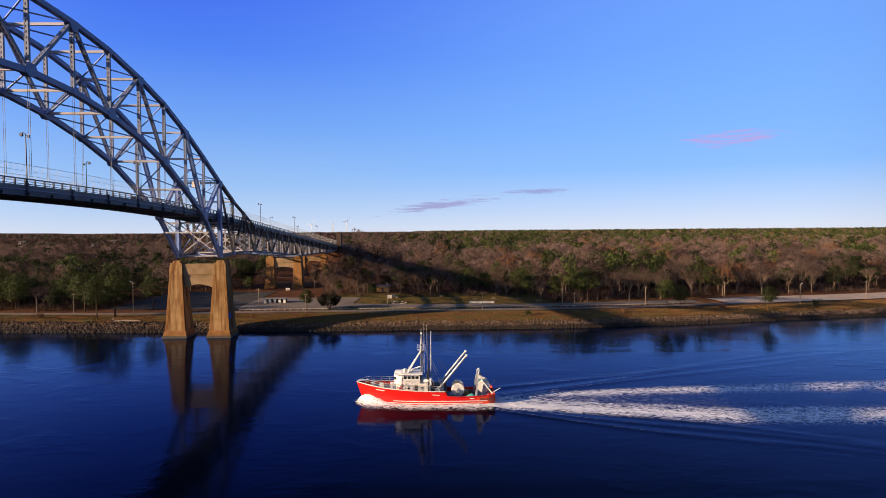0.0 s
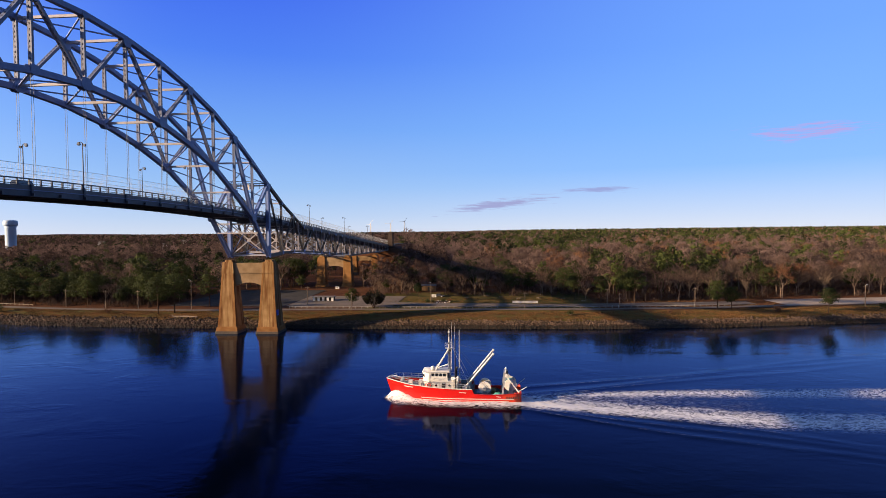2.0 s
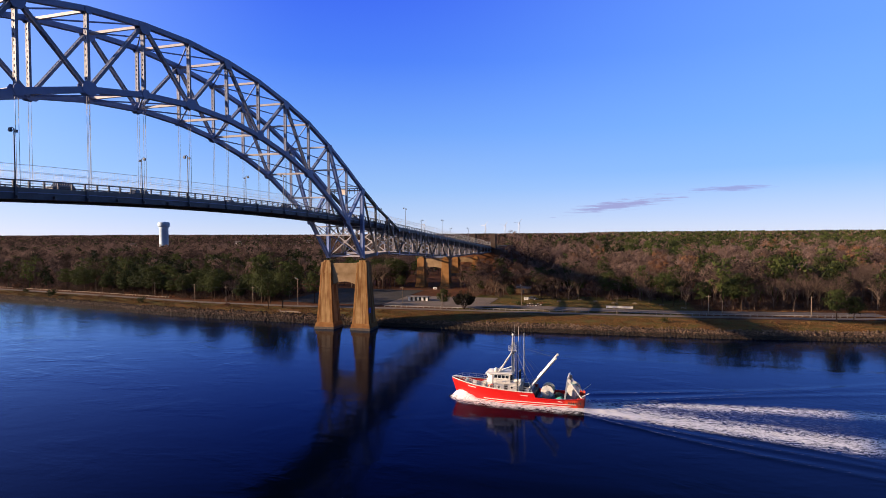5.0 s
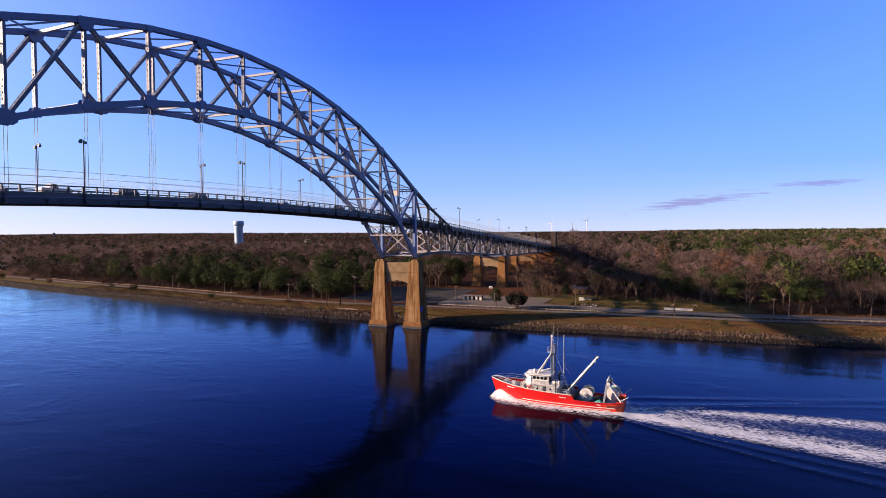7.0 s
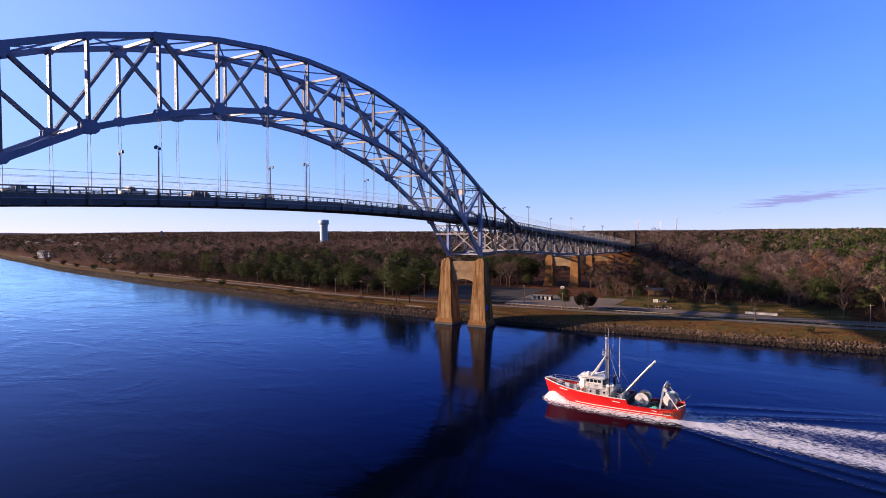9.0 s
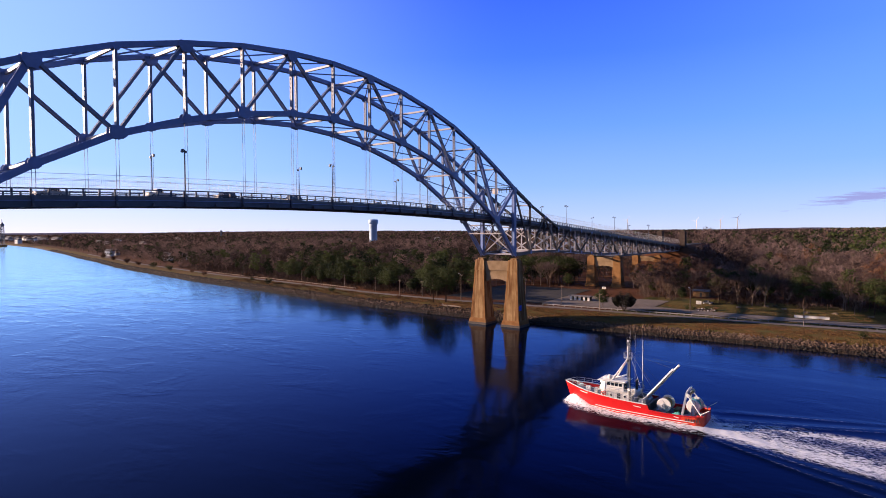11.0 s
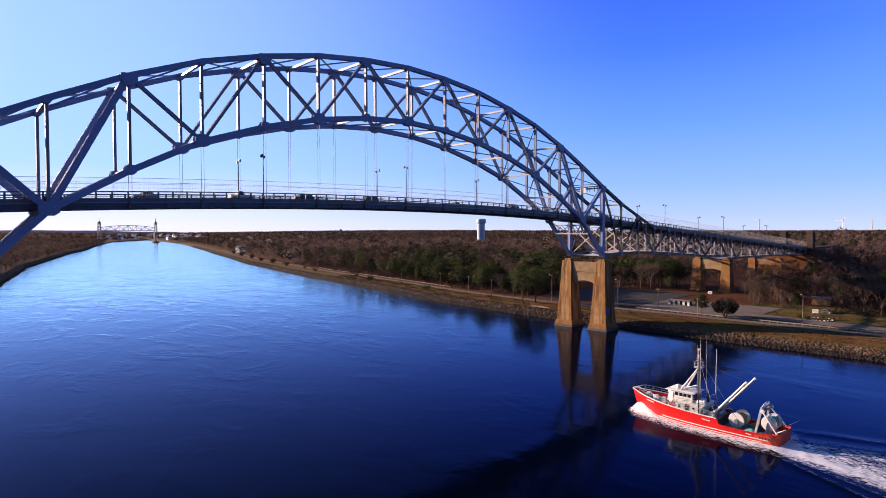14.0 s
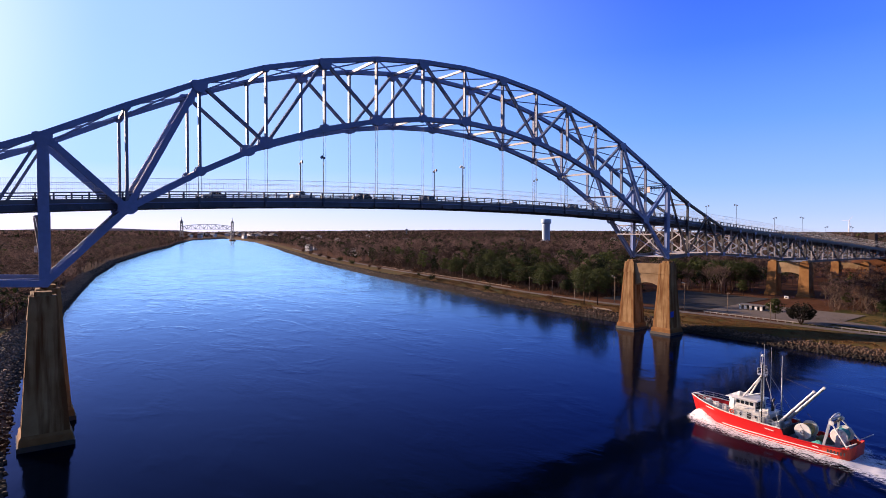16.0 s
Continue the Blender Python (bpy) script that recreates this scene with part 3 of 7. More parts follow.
EARTH = earth_material()
xs = np.concatenate([np.linspace(-5000, -2700, 24), np.arange(-2600, -420, 20), np.arange(-410, 420, 4.0), np.linspace(430, 1200, 40), np.linspace(1300, 5000, 20)])
ds = np.concatenate([[-30, -14, -7, -4, -2, -1], np.arange(0, 13, 0.75), np.arange(13, 30, 1.5), np.arange(30, 330, 5), np.arange(330, 700, 20), np.arange(700, 2000, 65), np.linspace(2000, 5600, 14)])
sheet("ground", north_bank, 1, xs, ds, [GRAVEL, EARTH], ground_kind, "brown winter ground of dry grass and leaf litter along a canal")
sheet("ground", south_bank, -1, xs, ds, [GRAVEL, EARTH], ground_kind, "shaded winter ground with dry grass on the opposite bank")
# the still water lies round the stretch that the boat has stirred up
BOAT_X, BOAT_Y = 59.6, 13.2
WAKE_U, WAKE_V = (-6.0, 190.0), (-46.0, 52.0)
wx0, wx1, wy0, wy1 = BOAT_X + WAKE_U[0], BOAT_X + WAKE_U[1], BOAT_Y + WAKE_V[0], BOAT_Y + WAKE_V[1]
w = Shape()
for x0, x1, y0, y1 in ((-5000, wx0, -2500, 4900), (wx1, 5000, -2500, 4900), (wx0, wx1, -2500, wy0), (wx0, wx1, wy1, 4900)):
    w.add([(x0, y0, 0), (x1, y0, 0), (x1, y1, 0), (x0, y1, 0)], [(0, 1, 2, 3)])
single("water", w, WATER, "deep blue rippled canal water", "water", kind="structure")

# low wooded hills on the skyline, distance haze put into their blue-grey
HILLS = material("hazed_wooded_hills", (0.13, 0.12, 0.15), 1.0, 0, 0.3, 0.004, 0.0, 1, spec=0.0)
w = Shape()
for i in range(181):
    a = radians(40 + 155 * i / 180)
    top = 40 + 5 * math.sin(9 * a) + 4 * math.sin(23 * a + 1) + 1.5 * math.sin(71 * a)
    for r, z in ((5200, -4), (5350, 0.75 * top), (5600, top), (6000, -4)):
        w.v.append((r * math.cos(a), r * math.sin(a), z))
for i in range(180):
    for j in range(3):
        w.f.append((4 * i + j, 4 * i + 4 + j, 4 * i + 5 + j, 4 * i + 1 + j))
single("backdrop", w, HILLS, "low wooded hills along the skyline, haze put into their blue-grey", "hills", kind="structure", smooth=True)

# ---- the bridge ----
PANEL = 13.411
TRUSS_W = 14.4
U_MAIN = [80.0, 79.4, 77.8, 75.0, 71.3, 66.1, 60.0, 53.4]
L_MAIN = [65.8, 65.1, 63.1, 59.8, 55.3, 48.5, 40.9, 27.6]
L_SIDE = [27.6, 28.3, 28.4, 28.0, 27.3, 26.5, 25.7, 24.9, 24.3, 23.9]


def rail_z(y):
    """Height of the railing's top along the bridge."""
    a = abs(y)
    return 46.1 - 3.0e-4 * min(a, 105) ** 2 - 0.063 * max(a - 105, 0)


def sway(y):
    """The north approach bears a little to the west."""
    return -0.019 * max(y - 100, 0)


def node(k, side, top):
    """Panel point k (0 and 14 over the piers) of the near (0) or the far (1) truss."""
    y = PANEL * (k - 7)
    j = abs(k - 7)
    if j <= 7:
        z = (U_MAIN if top else L_MAIN)[int(j)]
    elif top:
        z = 47.6 if j == 8 else 43.0 if j == 9 else rail_z(y) - 2.6
    else:
        z = L_SIDE[int(j) - 7] if j <= 16 else 23.2
    # the far truss sits a little further north towards its southern end
    if side:
        y += float(np.interp(k, [0, 1, 2, 3, 6], [1.8, 1.2, 1.0, 0.7, 0.0]))
    else:
        y += float(np.interp(k, [0, 1, 2], [1.0, 0.5, 0.0]))
    return Vector((-TRUSS_W * side + sway(y), y, z))


def laced(a, b, w, d, name, parent, lace=True, mat=None):
    """A built-up member: two side plates joined by cover plates with a row of hand holes, or a closed box with flanges. w across the truss, d in its plane."""
    s = Shape()
    a, b = Vector(a), Vector(b)
    ax = (b - a).normalized()
    X = Vector((1, 0, 0))
    X = (X - ax * X.dot(ax)).normalized()
    Y = ax.cross(X)
    if lace:
        for e in (-1, 1):
            s.beam(a + X * (e * (w / 2 - 0.06)), b + X * (e * (w / 2 - 0.06)), 0.12, d, X)
        n = max(3, int((b - a).length / 1.0))
        f = w - 0.24
        for e in (-1, 1):
            o = Y * (e * (d / 2 - 0.05))
            for c in (-0.34, 0.34):
                s.beam(a + o + X * (c * f), b + o + X * (c * f), f * 0.32, 0.05, X)
            for i in range(n):
                p, q = a.lerp(b, (i + 0.22) / n), a.lerp(b, (i + 0.78) / n)
                s.beam(p + o * 0.99, q + o * 0.99, f * 0.36, 0.05, X)
    else:
        s.beam(a, b, w, d, X)
        for e in (-1, 1):
            s.beam(a + X * (e * (w / 2 + 0.02)), b + X * (e * (w / 2 + 0.02)), 0.12, d + 0.16, X)
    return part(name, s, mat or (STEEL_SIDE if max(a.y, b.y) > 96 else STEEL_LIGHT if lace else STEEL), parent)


def gusset(p, half, high, low, parent):
    """A joint plate on both faces of a chord: broad at the chord, drawn in above and below."""
    out = [(p.y + half * c, p.z + (high if q > 0 else low) * abs(q) * (1 if q > 0 else -1)) for c, q in ((1, .45), (.62, 1), (-.62, 1), (-1, .45), (-1, -.4), (-.5, -1), (.5, -1), (1, -.4))]
    for e in (-0.62, 0.62):
        part("gusset_plate", Shape().plate(out, p.x + e, None, 0.10), STEEL, parent)


bridge = thing("arch_bridge", "grey-green steel through-arch truss road bridge high over a canal", "bridge")
for side in (0, 1):
    for k in range(-9, 23):
        a, b = node(k, side, True), node(k + 1, side, True)
        main = -1 <= k <= 14
        laced(a, b, 1.0 if main else 0.8, 0.86 if main else 0.6, "top_chord", bridge, False)
        a, b = node(k, side, False), node(k + 1, side, False)
        laced(a, b, 1.05 if main else 0.8, 1.0 if main else 0.6, "bottom_chord", bridge, False)
    for k in range(-9, 24):
        u, l = node(k, side, True), node(k, side, False)
        if k in (0, 14):
            laced(l, u, 1.0, 1.5, "pier_post", bridge, False)
        else:
            laced(l, u, 0.8, 0.50 if 0 < k < 14 else 0.5, "vertical", bridge)
        if k < 23:
            p = (k, True, k + 1, False) if k % 2 == 0 else (k, False, k + 1, True)
            a, b = node(p[0], side, p[1]), node(p[2], side, p[3])
            heavy = k in (0, 1, 12, 13)
            laced(a, b, 0.85 if -1 < k < 14 else 0.65, 1.0 if heavy else 0.6 if -1 < k < 14 else 0.5, "diagonal", bridge, not heavy)
        big = k % 2 == 0 and -2 < k < 16
        gusset(u, *((1.5, 0.38, 1.9) if big else (0.8, 0.3, 0.95)), bridge)
        gusset(l, *((1.6, 1.4, 1.0) if k % 2 and -1 < k < 15 else (1.0, 1.05, 0.75) if 0 < k < 14 else (0.8, 0.8, 0.6)), bridge)
        if 16 <= k < 23:
            # posts at mid-panel under the roadway
            v, o = node(k + 1, side, True), node(k + 1, side, False)
            laced((l + o) / 2, (u + v) / 2, 0.5, 0.38, "sub_post", bridge, True, STEEL_PALE)
        if 2 <= k <= 12:
            s = Shape()
            y = l.y
            for e in (-0.28, 0.28):
                s.tube((l.x, y + e, l.z - 0.8), (l.x, y + e, rail_z(y) - 1.6), 0.042, 0.042, 5)
            part("hanger", s, STEEL_DARK, bridge)

# deck trusses of the two north approach spans
for y0, y1, n, zl in ((214.6, 296.9, 6, (22.6, 22.0)), (296.9, 361.5, 5, (21.6, 21.4))):
    for side in (0, 1):
        def at(i, top):
            y = y0 + (y1 - y0) * i / n
            return Vector((-TRUSS_W * side + sway(y), y, rail_z(y) - 2.6 if top else zl[0] + (zl[1] - zl[0]) * i / n))
        for i in range(n):
            laced(at(i, True), at(i + 1, True), 0.8, 0.7, "top_chord", bridge, False)
            laced(at(i, False), at(i + 1, False), 0.8, 0.7, "bottom_chord", bridge, False)
            laced(at(i, i % 2 == 0), at(i + 1, i % 2 == 1), 0.6, 0.5, "diagonal", bridge)
        for i in range(1, n + 1):
            laced(at(i, False), at(i, True), 0.6, 0.45, "vertical", bridge)
            laced((at(i, False) + at(i - 1, False)) / 2, (at(i, True) + at(i - 1, True)) / 2, 0.5, 0.38, "sub_post", bridge, True, STEEL_PALE)
    for i in range(n + 1):
        y = y0 + (y1 - y0) * i / n
        o, lo, hi = sway(y), zl[0] + (zl[1] - zl[0]) * i / n, rail_z(y) - 3.6
        s = Shape().beam((o, y, lo), (o - TRUSS_W, y, hi), 0.2, 0.22, (0, 1, 0)).beam((o, y, hi), (o - TRUSS_W, y, lo), 0.2, 0.22, (0, 1, 0)).beam((o, y, lo), (o - TRUSS_W, y, lo), 0.35, 0.35, (0, 1, 0))
        part("sway_frame", s, STEEL_LIGHT if y > 125 else STEEL_PALE, bridge)

# bracing from truss to truss
for k in range(-9, 24):
    y = PANEL * (k - 7)
    for top in (True, False):
        a, b = node(k, 0, top), node(k, 1, top)
        if top and not -2 < k < 16:
            continue
        s = Shape()
        drop = Vector((0, 0, 0.35 if top else -0.35))
        s.beam(a - drop, b - drop, 0.5, 0.55, (0, 1, 0))
        part("cross_strut", s, STEEL_PALE, bridge)
        if k < 23 and not (top and k > 14):
            c, d = node(k + 1, 0, top), node(k + 1, 1, top)
            s = Shape()
            for p, q in ((a, d), (b, c)):
                s.beam(p, q, 0.26, 0.28, (0, 0, 1))
            part("lateral_brace", s, STEEL, bridge)
    # sway frames: crosses between the two trusses
    if k <= 0 or k >= 14:
        lo0, lo1 = node(k, 0, False), node(k, 1, False)
        hi = rail_z(y) - 4.2
        s = Shape()
        h0, h1 = Vector((lo0.x, y, hi)), Vector((lo1.x, y, hi))
        s.beam(lo0, h1, 0.35, 0.38, (0, 1, 0))
        s.beam(lo1, h0, 0.35, 0.38, (0, 1, 0))
        s.beam(h0, h1, 0.4, 0.45, (0, 1, 0))
        mid = (lo0 + h1) / 2
        s.box(mid.x - 0.6, mid.x + 0.6, y - 0.24, y + 0.24, mid.z - 0.6, mid.z + 0.6)
        part("sway_frame", s, STEEL_LIGHT if y > 125 else STEEL_PALE, bridge)
# lattice portal beams where the arch ribs pass below the roadway
for k in (13,):
    y = PANEL * (k - 7) + 4.0
    s = Shape()
    z0, z1 = 36.0, 39.2
    s.beam((0, y, z0), (-TRUSS_W, y, z0), 0.4, 0.4, (0, 1, 0))
    s.beam((0, y, z1), (-TRUSS_W, y, z1), 0.4, 0.4, (0, 1, 0))
    for i in range(5):
        x0, x1 = -TRUSS_W * i / 5, -TRUSS_W * (i + 1) / 5
        s.beam((x0, y, z0), (x1, y, z1), 0.2, 0.22, (0, 1, 0))
        s.beam((x0, y, z1), (x1, y, z0), 0.2, 0.22, (0, 1, 0))
    part("portal_lattice", s, STEEL_PALE, bridge)

# roadway: slab, stringers, floor beams, kerbs
Y0, Y1 = -300.0, 364.0


def along(a, b, step):
    n = max(1, int(round((b - a) / step)))
    return [a + (b - a) * i / n for i in range(n + 1)]


def ribbon(x0, x1, dz0, dz1, name, mat, y0=Y0, y1=Y1, step=6.7, label=""):
    """A long bar that follows the roadway's curve."""
    s = Shape()
    st = along(y0, y1, step)
    for y in st:
        o, z = sway(y), rail_z(y)
        s.v.extend([(x0 + o, y, z + dz0), (x1 + o, y, z + dz0), (x1 + o, y, z + dz1), (x0 + o, y, z + dz1)])
    for i in range(len(st) - 1):
        p, q = 4 * i, 4 * i + 4
        s.f.extend([(p + j, q + j, q + (j + 1) % 4, p + (j + 1) % 4) for j in range(4)])
    e = 4 * (len(st) - 1)
    s.f.extend([(0, 1, 2, 3), (e + 3, e + 2, e + 1, e)])
    return part(name, s, mat, bridge, label)


ribbon(-13.3, -1.1, -1.75, -1.42, "road_slab", ASPHALT, label="dark asphalt roadway slab")
for e0, e1 in ((-1.12, -0.72), (-13.68, -13.28)):
    ribbon(e0, e1, -2.05, -1.28, "fascia_beam", STEEL_MID)
    ribbon(e0 - 0.05, e1 + 0.12, -2.2, -2.06, "edge_flange", STEEL)
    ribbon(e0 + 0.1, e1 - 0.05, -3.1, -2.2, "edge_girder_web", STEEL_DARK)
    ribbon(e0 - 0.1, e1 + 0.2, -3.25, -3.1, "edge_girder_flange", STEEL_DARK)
for k in range(-7, 23):
    # brackets that carry the deck's edge at the panel points
    y = PANEL * (k - 7)
    z, o = rail_z(y), sway(y)
    for x in (-0.66, -13.74):
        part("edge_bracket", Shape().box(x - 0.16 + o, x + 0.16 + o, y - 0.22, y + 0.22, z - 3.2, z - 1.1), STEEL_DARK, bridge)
for i in range(6):
    x = -2.4 - i * 1.95
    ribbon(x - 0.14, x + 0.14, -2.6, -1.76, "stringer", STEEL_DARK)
for k2 in range(-33, 55):
    y = PANEL * k2 / 2
    if y < Y0 or y > Y1 - 3:
        continue
    z, o = rail_z(y), sway(y)
    s = Shape()
    deep = 3.2
    s.box(-14.2 + o, -0.2 + o, y - 0.1, y + 0.1, z - deep + 0.1, z - 2.61)
    s.box(-14.2 + o, -0.2 + o, y - 0.28, y + 0.28, z - deep, z - deep + 0.1)
    part("floor_beam", s, STEEL_MID, bridge)
for x in (-0.9, -13.5):
    ribbon(x - 0.11, x + 0.11, -0.22, 0.0, "top_rail", STEEL_DARK)
    ribbon(x - 0.04, x + 0.04, -0.62, -0.55, "mid_rail", STEEL_DARK)
    ribbon(x - 0.06, x + 0.06, -1.12, -1.0, "bottom_rail", STEEL_DARK)
    for y in along(-94, 214, PANEL / 5):
        s = Shape()
        z, o = rail_z(y), sway(y)
        s.box(x - 0.12 + o, x + 0.12 + o, y - 0.15, y + 0.15, z - 1.3, z - 0.1)
        part("rail_post", s, STEEL_DARK, bridge)
    # tall safety fence behind the railing
    xf = x + (0.22 if x > -5 else -0.22)
    ribbon(xf - 0.03, xf + 0.03, 2.42, 2.48, "fence_rail", FENCE, step=13.4)
    ribbon(xf - 0.025, xf + 0.025, 1.3, 1.34, "fence_rail", FENCE, step=13.4)
    s = Shape()
    for y in along(-215, 364, 0.34):
        z, o = rail_z(y), sway(y)
        s.beam((xf + o, y, z - 0.6), (xf + o, y, z + 2.45), 0.016, 0.018)
    tagged(part("fence_infill", s, FENCE, bridge), kind="stuff")

# lane signal gantry over the roadway
gantry = thing("sign_gantry", "steel sign gantry with cream panel between bridge trusses", "sign", (0, 0, 0))
yg, zg = 92.0, 53.6
s = Shape().beam((-0.4, yg, zg), (-14.0, yg, zg), 0.3, 0.3, (0, 1, 0)).beam((-0.4, yg, zg + 0.9), (-14.0, yg, zg + 0.9), 0.2, 0.2, (0, 1, 0))
part("gantry_beam", s, STEEL_DARK, gantry)
for x in (-14.0, -12.3, -10.6, -9.1, -5.5, -4.3, -2.3, -0.9):
    part("drop_post", Shape().box(x - 0.09, x + 0.09, yg - 0.09, yg + 0.09, zg - 1.9, zg), STEEL_DARK, gantry)
part("sign_panel", Shape().box(-8.3, -5.8, yg - 0.35, yg - 0.2, zg - 2.2, zg + 0.1), SIGN, gantry, "cream panel with a plain face")

# street lamps in pairs along the roadway
lamp = thing("street_lamp", "tall dark street lamp with one arm over the bridge road", "street lamp", (-0.75, 0, 0), "lamps along the bridge")
part("pole", Shape().tube((0, 0, -1.2), (0, 0, 8.2), 0.13, 0.085, 8).box(-0.22, 0.22, -0.22, 0.22, -1.2, -0.8), STEEL_DARK, lamp)
part("arm", Shape().pipe([(0, 0, 7.8), (-0.12, 0, 8.25), (-0.4, 0, 8.42), (-0.7, 0, 8.36)], 0.07, 6).tube((0, 0, 7.9), (0.45, 0, 7.75), 0.06, 0.05, 6), STEEL_DARK, lamp)
part("lamp_head", Shape().frustum(-1.1, -0.5, -0.24, 0.24, 7.9, -0.98, -0.6, -0.14, 0.14, 8.4).box(-1.0, -0.6, -0.18, 0.18, 7.72, 7.9), STEEL_DARK, lamp)
part("bracket_box", Shape().box(0.3, 0.66, -0.16, 0.16, 7.5, 7.95), STEEL_DARK, lamp)
first = True
for k in (-8.7, -3.9, 4, 7, 10, 17.9, 22.8, 27.7):
    y = PANEL * (k - 7)
    for x in (-0.75, -13.65):
        m = pose(x + sway(y), y, rail_z(y), 0, 0, 0 if x > -5 else 180)
        if first:
            lamp.matrix_basis = m
            first = False
        else:
            copy_thing(lamp, m)

# ---- bridge piers ----


RUST_CONCRETE = material("rust_stained_concrete", (0.225, 0.092, 0.025), 0.85, 0, 0.35, 0.4, 0.25, 5.0, second=(0.31, 0.165, 0.062), spec=0.15)
BLUE_SPRAY = material("blue_spray_paint", (0.02, 0.05, 0.42), 0.6, 0, 0.3, 1.5, 0.1, 8)
PALE_CONCRETE = material("pale_weathered_concrete", (0.24, 0.15, 0.072), 0.85, 0, 0.3, 0.4, 0.25, 5.0, second=(0.33, 0.235, 0.14), spec=0.15)


def pier(y, z0, z1, spread, dx=0.0, base=6.9, top=3.9, wet=True, skew=0.0):
    """Two battered concrete legs with plinths, joined by an arched wall."""
    p = thing("bridge_pier", "ochre weathered concrete bridge pier, two battered legs with an arch", "bridge pier", (dx, y, 0), "bridge piers")
    h = z1 - z0
    for cx, oy in ((0.4, 0.0), (-TRUSS_W - 0.2, skew)):
        b, t = base / 2, top / 2
        zc = z1 - 0.16 * h
        k = 0.84
        bb = b + (t - b) * k
        s = Shape()
        s.frustum(cx - b, cx + b, -b, b, z0 + 2.4, cx - bb, cx + bb, -bb, bb, zc)
        s.frustum(cx - bb - 0.16, cx + bb + 0.16, -bb - 0.16, bb + 0.16, zc, cx - t, cx + t, -t, t, z1)
        part("leg", s, CONCRETE if wet else RUST_CONCRETE, p).location.y = oy
        part("bearing_block", Shape().box(cx - 1.3, cx + 1.3, -1.3, 1.3, z1, z1 + 0.7), CONCRETE, p).location.y = oy
        # raised strips down the edges of the faces
        for e in (-1, 1):
            part("edge_strip", Shape().frustum(cx + e * (b - 0.45) - 0.4, cx + e * (b - 0.45) + 0.4, -b - 0.05, -b + 0.4, z0 + 2.4, cx + e * (bb - 0.4) - 0.34, cx + e * (bb - 0.4) + 0.34, -bb - 0.05, -bb + 0.4, zc), RUST_CONCRETE, p, "rust-stained edge strip").location.y = oy
        q = Shape().frustum(cx - b - 0.55, cx + b + 0.55, -b - 0.55, b + 0.55, z0 + 0.2, cx - b - 0.35, cx + b + 0.35, -b - 0.35, b + 0.35, z0 + 2.0)
        q.frustum(cx - b - 0.35, cx + b + 0.35, -b - 0.35, b + 0.35, z0 + 2.0, cx - b, cx + b, -b, b, z0 + 2.5)
        part("plinth", q, RUST_CONCRETE, p, "rust-stained stepped plinth").location.y = oy
        part("footing", Shape().box(cx - b - 0.7, cx + b + 0.7, -b - 0.7, b + 0.7, z0 - 4, z0 + 0.35 + (0.5 if wet else 0)), WET_STONE, p, "dark wet footing at the waterline" if wet else "stained concrete footing").location.y = oy
    # arched wall
    s = Shape()
    x0, x1 = -TRUSS_W - 0.2 + top / 2 - 0.3, 0.4 - top / 2 + 0.3
    n = 12
    zs, zr = z1 - 0.40 * h, z1 - 0.29 * h
    th = 1.3
    xa, xb = x0 - 0.9, x1 + 0.9
    arc = [(xa + (xb - xa) * i / n, zs + (zr - zs) * math.sin(math.pi * i / n) ** 0.7) for i in range(n + 1)]
    ring = arc + [(xb, z1 - 0.4), (xa, z1 - 0.4)]
    k = len(ring)
    s.add([(u, -th, q) for u, q in ring] + [(u, th, q) for u, q in ring], [(i, (i + 1) % k, k + (i + 1) % k, k + i) for i in range(k)])
    for o in (0, k):
        for i in range(n):
            a, b2 = (xa + (xb - xa) * i / n, xa + (xb - xa) * (i + 1) / n)
            y = -th if o == 0 else th
            s.add([(a, y, arc[i][1]), (b2, y, arc[i + 1][1]), (b2, y, z1 - 0.4), (a, y, z1 - 0.4)], [(0, 1, 2, 3)])
    zm = z1 - 0.16 * h
    s.box(xa, xb, -th - 0.22, th + 0.22, zm, z1 - 0.42)
    part("arch_wall", s, PALE_CONCRETE, p, "paler concrete arch wall")
    return p


north_pier = pier(93.9, 0.0, 25.6, 0)
part("paint_patch", Shape().frustum(3.30, 3.61, -2.8, -0.8, 6.4, 3.18, 3.49, -2.6, -0.6, 8.4), BLUE_SPRAY, north_pier, "patch of blue spray paint")
pier(-93.2, 0.0, 25.6, 0, skew=1.3)
pier(214.6, 4.6, 22.2, 0, -2.2, 5.3, 3.9, False)
pier(-214.6, 5.5, 22.2, 0, 0, 5.3, 3.9, False)
pier(296.9, 7.5, 19.6, 0, -3.7, 5.0, 3.9, False)

# Concrete darkened for the pylons' shaded faces: shade put into the colour.
DARK_STONE = material("shade_darkened_concrete", (0.075, 0.055, 0.045), 0.9, 0, 0.3, 0.8, 0.2, 5.0, spec=0.1)
# abutment with pylons beside the road
ab = thing("bridge_abutment", "weathered concrete abutment, square pylons beside the road, shade in its colour", "abutment", (-5, 362, 0))
part("abutment_wall", Shape().box(-15.5, 1.0, -1.5, 4.0, 8, 24.2), DARK_STONE, ab)
for x in (1.2, -15.6):
    s = Shape().box(x - 1.9, x + 1.9, -2.4, 3.4, 10, 34.8).box(x - 2.1, x + 2.1, -2.6, 3.6, 34.8, 35.5).box(x - 1.5, x + 1.5, -2.0, 3.0, 35.5, 36.2)
    part("pylon", s, DARK_STONE, ab)

# ---- banks: riprap, roads, lots ----
rng = np.random.default_rng(7)


